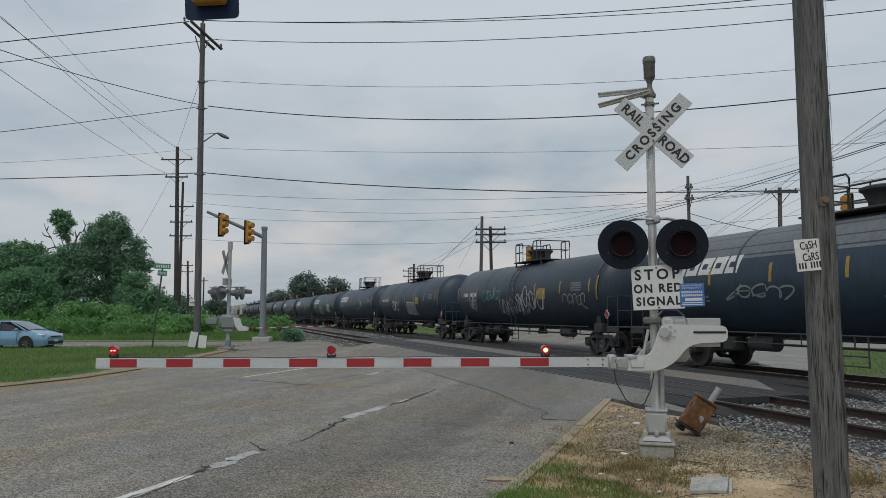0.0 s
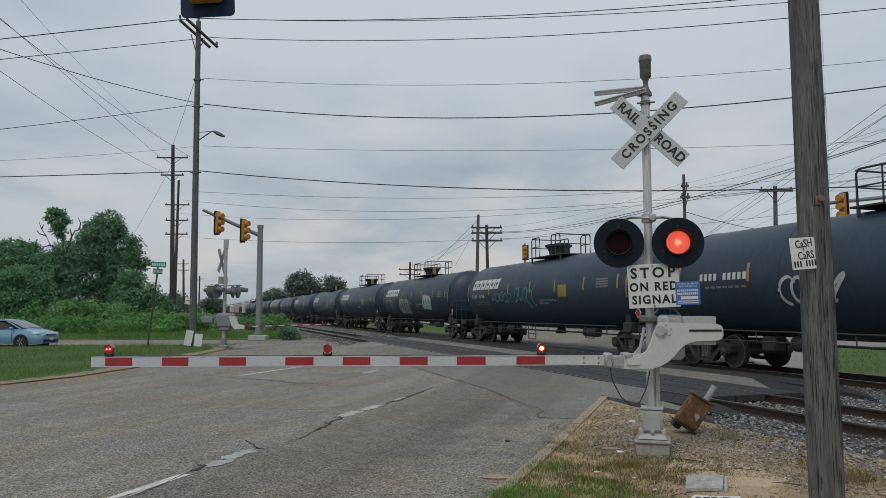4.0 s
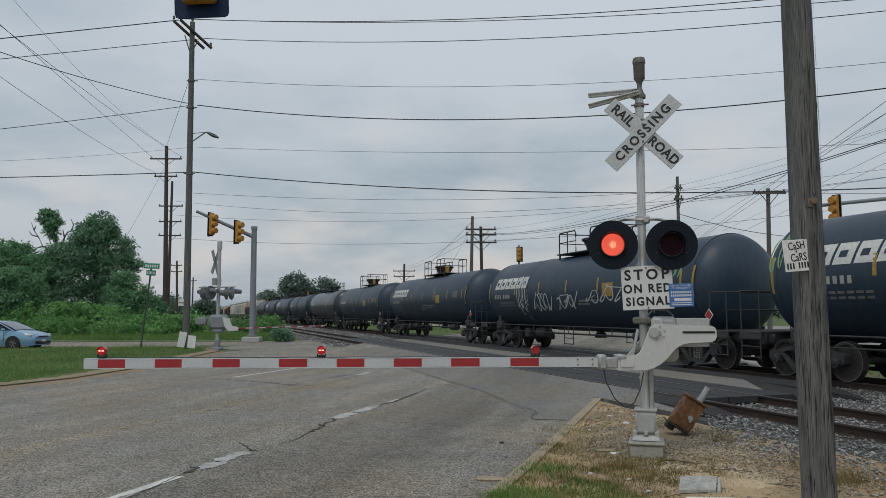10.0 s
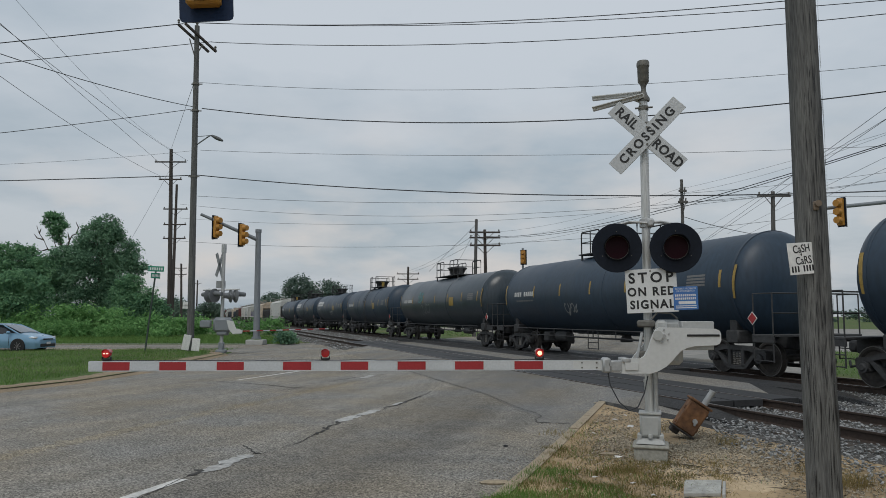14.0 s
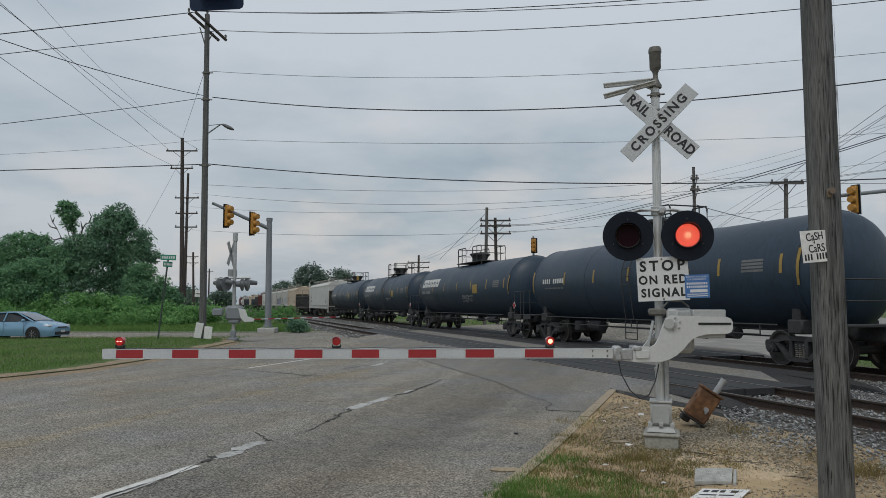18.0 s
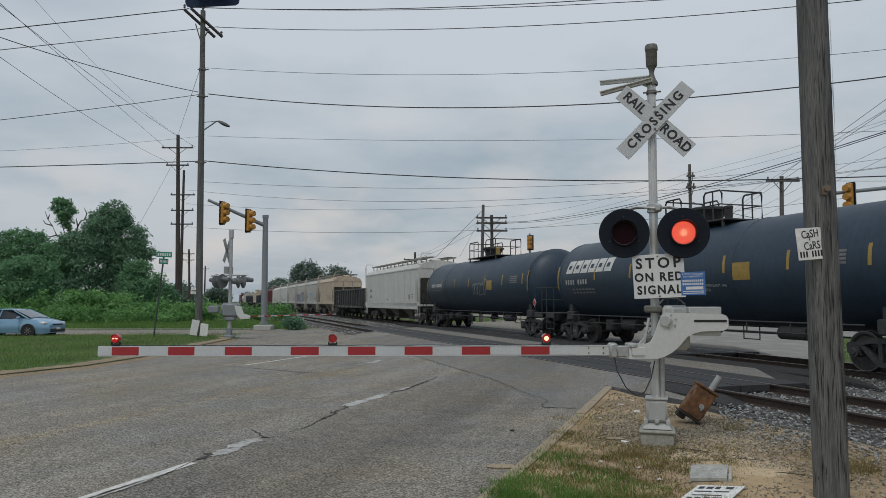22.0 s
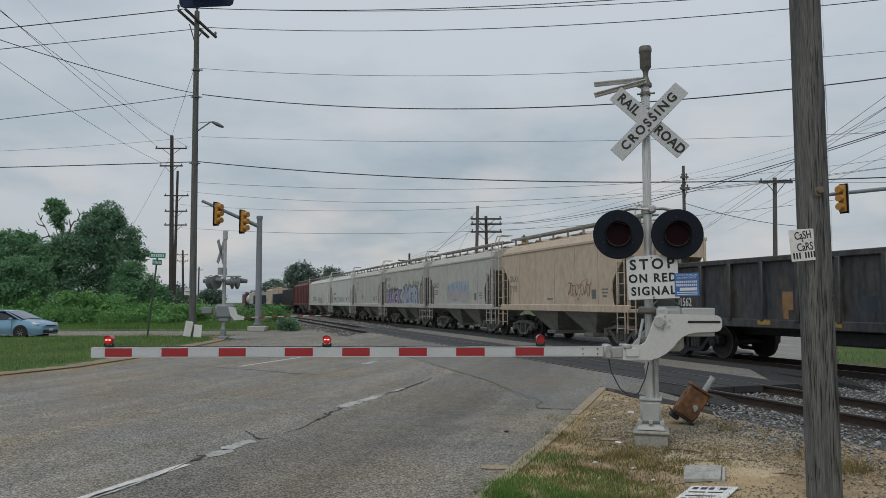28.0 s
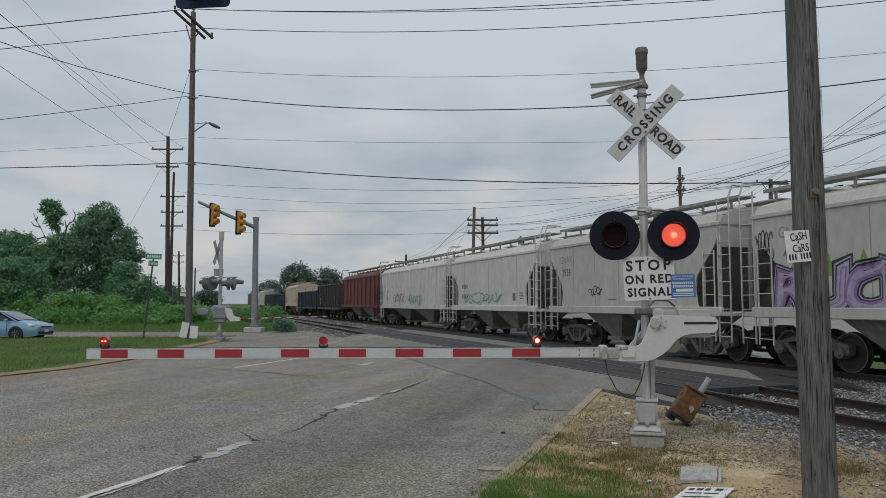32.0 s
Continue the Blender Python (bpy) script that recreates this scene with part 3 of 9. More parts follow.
# the road over the crossing, patched old asphalt
road = part("road", sheet(steps(-40, 5, 5) + steps(5, 36, 0.18)[1:] + steps(36, 60, 2.0)[1:] + steps(60, 400, 40)[1:], steps(LEFT_Q, KERB_Q, 0.28), lambda l, q: by_road(q, l, road_z(by_road(q, l)))), ASPHALT)
tagged(road, "cracked grey asphalt road with four lanes over the crossing", "road", kind="structure")
CORNER = [by_road(LEFT_Q, 13), Vector((-10.2, 22.5, 0)), Vector((-9.7, 27.0, 0)), Vector((-9.7, 33.0, 0)), Vector((-10.4, 37.2, 0)), Vector((-13.0, 39.2, 0)), Vector((-13.0, 46.9, 0)), Vector((-8.5, 49.5, 0)), by_road(LEFT_Q, 50), by_road(LEFT_Q + 1, 34), by_road(LEFT_Q + 1, 20)]
sh = Shape()
sh.v = [(p.x, p.y, -0.084) for p in CORNER]
sh.f = [tuple(range(len(CORNER)))]
corner = part("road_corner", sh, ASPHALT, smooth=False)
tagged(corner, "worn asphalt corner where the side street joins", "road", kind="structure")
side = part("side_street", sheet(steps(-260, -12.5, 12), [0, 0.5, 1], lambda x, w: Vector((x, (39.3 + (x + 13) * 0.115) * (1 - w) + (47.0 + (x + 13) * 0.02) * w, -0.088))), ASPHALT, smooth=False)
tagged(side, "grey side street running behind the grass island", "road", kind="structure")
# paving beyond the tracks, along the train
lot = part("paved_lot", sheet([17.6, 24, 34, 46, 90], steps(-60, 46, 6), lambda o, a: by_rail(o, a, -0.09)), LOT, smooth=False)
tagged(lot, "pale worn paving beyond the tracks", "pavement", kind="structure")
lot = part("paved_lot", sheet([20, 34, 46, 90], steps(45.9, 82, 6), lambda o, a: by_rail(o, a, -0.094)), LOT, smooth=False)
tagged(lot, "pale worn paving further along the line", "pavement", kind="structure")
far_road = part("frontage_road", sheet([30, 38], steps(46, 400, 30), lambda o, a: by_rail(o, a, -0.086)), ASPHALT, smooth=False)
tagged(far_road, "narrow asphalt road beside the far side of the line", "road", kind="structure")


# verge beside the camera, a raised pad that ends at the ballast
def on_verge(l, w):
    q0 = kerb_q(l) + 0.17
    p0 = by_road(q0, l)
    reach = (7.75 - RAIL_OUT.dot(p0)) / RAIL_OUT.dot(ROAD_OUT)
    p = p0 + ROAD_OUT * reach * w
    bumps = 0.035 * noise.noise(p * 0.8) + 0.015 * noise.noise(p * 3.1)
    return Vector((p.x, p.y, 0.0 + bumps * min(1, w * 6)))


verge = part("verge", sheet(steps(-14, 15.2, 0.35), [0, 0.04, 0.1] + steps(0.16, 1, 0.03), on_verge), VERGE)
tagged(verge, "trodden dirt verge with dry grass beside the kerb", "verge", kind="structure")


def kerb_run(name, pts, label, out=0.17, top=0.012, foot=-0.14):
    """A concrete kerb of separate stones along a line on the ground."""
    base = tagged(new(name), label, "kerb", kind="structure")
    for i in range(len(pts) - 1):
        a, b = Vector(pts[i]), Vector(pts[i + 1])
        u = (b - a).normalized()
        w = Vector((u.y, -u.x, 0))
        n = max(1, round((b - a).length / 1.5))
        for k in range(n):
            p, q = a.lerp(b, k / n) + u * 0.006, a.lerp(b, (k + 1) / n) - u * 0.006
            dz = random.uniform(-0.012, 0.006)
            sh = Shape()
            prof = ((0.0, foot), (0.012, top - 0.03 + dz), (0.04, top + dz), (out, top + dz - 0.004), (out, foot))
            for e in (p, q):
                sh.v += [tuple(e + w * o + Vector((0, 0, z))) for o, z in prof]
            m = len(prof)
            sh.f = [(j, j + 1, m + j + 1, m + j) for j in range(m - 1)] + [tuple(range(m)), tuple(reversed(range(m, 2 * m)))]
            part("kerb_stone", sh, CONCRETE, base, smooth=False)
    return base


kerb_run("kerb_right", [by_road(kerb_q(l), l) for l in (-12, 4, 5.5, 7, 8.5, 10, 11.5, 13, 15.3)], "worn tan concrete kerb edging the dirt verge", out=0.18, top=0.022)
ISLAND = [by_road(LEFT_Q, -10), by_road(LEFT_Q, 12.6), Vector((-9.80, 20.0, 0)), Vector((-9.45, 24.2, 0)), Vector((-9.75, 29.0, 0)), Vector((-9.9, 34.0, 0)), Vector((-11.2, 37.6, 0)), Vector((-13.4, 38.9, 0)), Vector((-40, 35.9, 0)), Vector((-90, 30.3, 0))]
kerb_run("kerb_island", list(reversed(ISLAND)), "low tan concrete kerb round the grass island", top=-0.012)
# bare soil between the kerb and the turf
sh = Shape()
rnd_edge = random.Random(8)
fine = []
for a_, b_ in zip(ISLAND[:8], ISLAND[1:9]):
    k_ = max(1, round((b_ - a_).length / 0.4))
    fine += [a_.lerp(b_, i / k_) for i in range(k_)]
for i, p in enumerate(fine):
    u_ = (fine[min(i + 1, len(fine) - 1)] - fine[max(i - 1, 0)]).normalized()
    w_ = Vector((-u_.y, u_.x, 0))
    reach_ = rnd_edge.uniform(0.28, 0.62)
    for o_, z_ in ((-0.20, -0.080), (-0.02, -0.030), (0.12, 0.016), (reach_, 0.026), (reach_ + 0.15, 0.004)):
        sh.v.append(tuple(p + w_ * o_ + Vector((0, 0, z_ + (rnd_edge.uniform(-0.012, 0.012) if 0 < o_ else 0)))))
sh.f = [(i * 5 + j, (i + 1) * 5 + j, (i + 1) * 5 + j + 1, i * 5 + j + 1) for i in range(len(fine) - 1) for j in range(4)]
soil_edge = part("soil_edge", sh, DIRT)
tagged(soil_edge, "tan soil washed over the kerb of the grass island", "soil", kind="structure")
sh = Shape()
ring = ISLAND + [Vector((-90, -20, 0)), Vector((-20, -20, 0))]
sh.v = [(p.x, p.y, 0.0) for p in ring]
sh.f = [tuple(range(len(ring)))]
island = part("grass_island", sh, FIELD, smooth=False)
tagged(island, "mown green grass island at the street corner", "lawn", kind="structure")

# track beds and rails
bed = part("track_bed", sheet([7.2, 7.9, 8.6, 11.4, 12.4, 13.2, 17.0, 17.9], steps(-60, 40, 4) + steps(40, 520, 40)[1:], lambda o, a: by_rail(o, a, {7.2: -0.20, 7.9: -0.05, 17.9: -0.09}.get(o, 0.02))), TRACKBED, smooth=False)
tagged(bed, "stony ballast bed under two railway tracks", "track bed", kind="structure")
RAIL_PROFILE = [(-0.07, 0), (0.07, 0), (0.07, 0.012), (0.012, 0.035), (0.010, 0.125), (0.036, 0.14), (0.036, 0.164), (0.028, 0.17), (-0.028, 0.17), (-0.036, 0.164), (-0.036, 0.14), (-0.010, 0.125), (-0.012, 0.035), (-0.07, 0.012)]


def track(name, centre, label):
    base = tagged(new(name), label, "railway track", kind="structure")
    for side_ in (-0.7525, 0.7525):
        sh, hd = Shape(), Shape()
        for a in (-60, 520):
            sh.v += [tuple(by_rail(centre + side_ + x, a, RAIL_Z - 0.17 + z)) for x, z in RAIL_PROFILE]
            hd.v += [tuple(by_rail(centre + side_ + x, a, RAIL_Z + 0.0015)) for x in (-0.022, 0.022)]
        m = len(RAIL_PROFILE)
        sh.f = [(j, (j + 1) % m, m + (j + 1) % m, m + j) for j in range(m)]
        hd.f = [(0, 1, 3, 2)]
        rail = part("rail", sh, RUST_RAIL, base, smooth=False)
        part("rail_head", hd, RAIL_TOP, rail, "bright worn rail head", smooth=False)
    tie = Shape().box((0, 0, 0), (0.23, 2.6, 0.17), 0.012).mesh("sleeper", SLEEPER, False)
    for a in steps(-12, 11.5, 0.53) + steps(36, 90, 0.55):
        piece("sleeper", tie, base, Matrix.Translation(by_rail(centre, a, RAIL_Z - 0.17 - 0.075)) @ pose(0, 0, 0, 0, 0, 90 + TURN + random.uniform(-1, 1)))
    return base


track("track_near", NEAR_TRACK, "empty rusty railway track on timber sleepers")
track("track_far", TRAIN_TRACK, "railway track with polished rails under the train")

# rubber and timber panels of the crossing
crossing = tagged(new("crossing_deck"), "dark rubber crossing panels between and beside the rails", "crossing", kind="structure")


def deck_span(out):
    """Where the road meets the line, along the rails."""
    pts = []
    for q in (LEFT_Q - 3.5, KERB_Q + 2.55):
        p = by_road(q, 0)
        l = (out - RAIL_OUT.dot(p)) / RAIL_OUT.dot(ROAD_DIR)
        pts.append(RAIL_DIR.dot(by_road(q, l)))
    return min(pts), max(pts)


for centre in (NEAR_TRACK, TRAIN_TRACK):
    for lo, hi in ((-1.55, -0.80), (-0.68, -0.02), (0.02, 0.68), (0.80, 1.55)):
        if centre == NEAR_TRACK and hi < -0.7:      # the road runs up to the first rail
            continue
        a0, a1 = deck_span(centre)
        n = round((a1 - a0) / 1.83)
        for k in range(n):
            sh = Shape()
            b0, b1 = a0 + (a1 - a0) * k / n + 0.008, a0 + (a1 - a0) * (k + 1) / n - 0.008
            z0 = RAIL_Z - 0.002 + random.uniform(-0.003, 0.003)
            for o, a, z in ((lo, b0, z0), (hi, b0, z0), (hi, b1, z0), (lo, b1, z0)):
                sh.v.append(tuple(by_rail(centre + o, a, z)))
            sh.v += [(x, y, z - 0.12) for x, y, z in sh.v]
            sh.f = [(0, 1, 2, 3), (0, 4, 5, 1), (1, 5, 6, 2), (2, 6, 7, 3), (3, 7, 4, 0)]
            part("crossing_panel", sh, RUBBER, crossing, smooth=False)

# asphalt that carries the road surface past the kerb's end and between the tracks
def road_at(o, q):
    return by_road(q, (o - RAIL_OUT.dot(by_road(q, 0))) / RAIL_OUT.dot(ROAD_DIR))


for rows_, q0, q1, top_, mat_ in (
        ((7.72, 7.86, 8.02), KERB_Q + 0.34, 0.35, 0.004, DARK_ASPHALT),
        ((7.98, 8.2, 8.4, 8.6, 8.815), KERB_Q - 0.04, -0.15, 0.008, NEW_ASPHALT),
        ((8.3, 8.55, 8.815), -0.5, 0.45, 0.002, DARK_ASPHALT),
        ((11.18, 12.50), KERB_Q - 14.0, 1.75, None, NEW_ASPHALT),
        ((12.46, 13.53), KERB_Q - 14.0, 3.1, None, DARK_ASPHALT),
        ((11.18, 12.48), 1.55, 2.35, None, DARK_ASPHALT),
        ((16.65, 17.9), KERB_Q - 0.04, 2.0, None, NEW_ASPHALT)):
    sh = Shape()
    for o in rows_:
        skew = -0.12 * (o - 11.18) if q1 == 1.75 else 0.0
        blunt = q1 == 1.75
        for q, drop in ((q0, 0), (q1 - 0.4 + skew, 0), (q1 + (0.0 if blunt else 0.2) + skew, 0.0 if blunt else 0.05), (q1 + (0.06 if blunt else 0.7) + skew, 0.03 if blunt else 0.16)):
            p = road_at(o, q)
            level = road_z(p) + top_ if top_ is not None else RAIL_Z - (0.004 if mat_ is NEW_ASPHALT else 0.010)
            sh.v.append((p.x, p.y, level - drop))
    m = len(rows_)
    sh.f = [(i * 4 + j, i * 4 + j + 1, i * 4 + j + 5, i * 4 + j + 4) for i in range(m - 1) for j in range(3)]
    k = len(sh.v)
    sh.v += [(x, y, -0.20) for x, y, z in sh.v]
    sh.f += [(j + k, j + k + 1, j + 1, j) for j in range(3)] + [(k - 4 + j, k - 3 + j, 2 * k - 3 + j, 2 * k - 4 + j) for j in range(3)]
    sh.f += [(4 * i, 4 * i + 4, k + 4 * i + 4, k + 4 * i) for i in range(m - 1)] + [(4 * i + 3, k + 4 * i + 3, k + 4 * i + 7, 4 * i + 7) for i in range(m - 1)]
    part("asphalt_apron", sh, mat_, crossing, smooth=False)

# ---- the train ----
SPEED = 9.62
CAR_POSE = Matrix.Translation(by_rail(TRAIN_TRACK, 0, RAIL_Z)) @ pose(0, 0, 0, 0, 0, 90 + TURN)
TRAIN = []          # (thing, place of its middle along the line at the start)
WHEEL_R = 0.457
TANK_R, TANK_Z = 1.52, 2.40
FLAT = Matrix(((1, 0, 0, 0), (0, 0, -1, 0), (0, 1, 0, 0), (0, 0, 0, 1)))


def wheel_mesh():
    sh = Shape()
    m = pose(0, 0, 0, 90, 0, 0)
    for s in (-1, 1):
        mm = Matrix.Translation((0, s * 0.735, 0)) @ m
        prof = [(0.02, -0.07), (0.10, -0.07), (0.11, -0.03), (0.34, -0.02), (0.385, -0.065), (WHEEL_R, -0.065), (WHEEL_R - 0.003, 0.055), (WHEEL_R + 0.025, 0.06), (WHEEL_R + 0.02, 0.085), (0.38, 0.08), (0.33, 0.03), (0.11, 0.05), (0.02, 0.06)]
        if s < 0:
            mm = mm @ pose(0, 0, 0, 180, 0, 0)
        sh.lathe(prof, mm, 28)
    sh.cyl((0, -0.7, 0), (0, 0.7, 0), 0.085, n=12)
    k = len(sh.f)
    for s in (-1, 1):
        y1, n = s * 0.801, 28
        for i in range(n):
            a, b = 2 * math.pi * i / n, 2 * math.pi * (i + 1) / n
            j = len(sh.v)
            for ang in (a, b):
                for r in (WHEEL_R - 0.020, WHEEL_R - 0.002):
                    sh.v.append((r * math.cos(ang), y1, r * math.sin(ang)))
            sh.f.append((j, j + 1, j + 3, j + 2) if s < 0 else (j + 2, j + 3, j + 1, j))
    me = sh.mesh("wheelset", WHEEL_STEEL)
    me.materials.append(RIM_BRIGHT)
    me.polygons.foreach_set("material_index", [0] * k + [1] * (len(sh.f) - k))
    return me


WHEELS = wheel_mesh()
WHEELSETS = []


def side_frame_mesh(material, s):
    """Cast side frame with two pedestals, a spring window and a bottom dip."""
    sh = Shape()
    outer = [(-1.12, 0.60), (-1.08, 0.66), (-0.80, 0.68), (-0.45, 0.78), (0.45, 0.78), (0.80, 0.68), (1.08, 0.66), (1.12, 0.60), (1.10, 0.42), (1.00, 0.38), (0.74, 0.38), (0.68, 0.46), (0.40, 0.20), (0.26, 0.15), (-0.26, 0.15), (-0.40, 0.20), (-0.68, 0.46), (-0.74, 0.38), (-1.00, 0.38), (-1.10, 0.42)]
    holes = [[(-0.22, 0.24), (0.22, 0.24), (0.22, 0.64), (-0.22, 0.64)], [(-0.60, 0.60), (-0.33, 0.36), (-0.30, 0.64), (-0.50, 0.66)], [(0.60, 0.60), (0.50, 0.66), (0.30, 0.64), (0.33, 0.36)]]
    if s:
        y0, y1 = s * 0.90, s * 1.10
        # ribs round the windows, so that light passes through
        for poly in ([(-1.12, 0.60), (-1.08, 0.66), (-0.80, 0.68), (-0.45, 0.78), (0.45, 0.78), (0.80, 0.68), (1.08, 0.66), (1.12, 0.60), (0.80, 0.58), (0.45, 0.66), (-0.45, 0.66), (-0.80, 0.58)], [(-0.40, 0.20), (-0.26, 0.15), (0.26, 0.15), (0.40, 0.20), (0.26, 0.25), (-0.26, 0.25)], [(-0.30, 0.66), (-0.20, 0.66), (-0.20, 0.22), (-0.30, 0.22)], [(0.20, 0.66), (0.30, 0.66), (0.30, 0.22), (0.20, 0.22)], [(-0.78, 0.58), (-0.66, 0.60), (-0.28, 0.26), (-0.38, 0.19)], [(0.66, 0.60), (0.78, 0.58), (0.38, 0.19), (0.28, 0.26)], [(-1.12, 0.60), (-0.80, 0.60), (-0.74, 0.38), (-1.00, 0.38), (-1.10, 0.42)], [(0.80, 0.60), (1.12, 0.60), (1.10, 0.42), (1.00, 0.38), (0.74, 0.38)]):
            m = Matrix.Translation((0, y0 if s > 0 else y1, 0)) @ Matrix(((1, 0, 0, 0), (0, 0, 1, 0), (0, 1, 0, 0), (0, 0, 0, 1)))
            sh.slab(list(reversed(poly)), 0.20, m)
        for x in (-0.89, 0.89):
            sh.cyl((x, y0, 0.46), (x, s * 1.16, 0.46), 0.13, n=14)
            sh.cyl((x, s * 1.16, 0.46), (x, s * 1.19, 0.46), 0.09, 0.06, n=12)
    return sh.mesh("side_frame", material)


def spring_mesh():
    return Shape().lathe([(0.01, 0)] + [(0.055 if k % 2 else 0.036, 0.024 * k) for k in range(1, 15)] + [(0.01, 0.36)], Matrix.Translation((0, 0, 0.25)), 10).mesh("spring", GRIME_GREY)


FRAMES_DARK = [side_frame_mesh(UNDER_BLACK, s) for s in (-1, 1)]
FRAMES_DUSTY = [side_frame_mesh(GRIME_GREY, s) for s in (-1, 1)]
SPRING = spring_mesh()
BOLSTER = Shape().box((0, 0, 0.55), (0.42, 2.1, 0.22), 0.03).box((0, 0, 0.70), (0.5, 0.5, 0.12), 0.03).box((0.55, 0, 0.5), (0.1, 1.9, 0.1), 0.02).box((-0.55, 0, 0.5), (0.1, 1.9, 0.1), 0.02).mesh("bolster", UNDER_BLACK)


def add_truck(car, x, frames):
    tr = piece("truck", BOLSTER, car, pose(x, 0, 0))
    for fr in frames:
        piece("side_frame", fr, tr)
    for dx in (-0.12, 0.0, 0.12):
        piece("spring", SPRING, tr, pose(dx, 1.02, 0))
    for dx in (-0.89, 0.89):
        WHEELSETS.append((piece("wheelset", WHEELS, tr, pose(dx, 0, WHEEL_R)), dx))


def coupler_mesh():
    sh = Shape()
    sh.box((0.35, 0, 0.86), (0.9, 0.16, 0.18), 0.03).box((0.88, 0.03, 0.86), (0.28, 0.34, 0.28), 0.06)
    sh.pipe([(0.2, 0.35, 0.75), (0.5, 0.38, 0.45), (0.85, 0.30, 0.38), (1.05, 0.1, 0.5)], 0.03, 6)
    return sh.mesh("coupler", UNDER_BLACK)


COUPLER = coupler_mesh()


def new_car(name, label, category, s_mid):
    car = thing(name, CAR_POSE @ pose(s_mid, 0, 0), label, category, "cars of the train")
    TRAIN.append((car, s_mid))
    return car


def around_tank(x, z):
    """A point just off the tank's near flank."""
    return (x, math.sqrt(max(TANK_R ** 2 - (z - TANK_Z) ** 2, 0.01)), z)


def tank_patch(car, name, x0, x1, z0, z1, material, lean=0.0, off=0.006, label=""):
    """A thin sheet that hugs the flank; lean shifts its upper edge along the car."""
    sh = Shape()
    n = 4
    for i in range(n + 1):
        z = z0 + (z1 - z0) * i / n
        y = math.sqrt(TANK_R ** 2 - (z - TANK_Z) ** 2) + off
        d = lean * i / n
        sh.v += [(x0 + d, y, z), (x1 + d, y, z)]
    sh.f = [(2 * i, 2 * i + 2, 2 * i + 3, 2 * i + 1) for i in range(n)]
    if x1 < x0:
        sh.f = [tuple(reversed(f)) for f in sh.f]
    return part(name, sh, material, car, label, smooth=False)


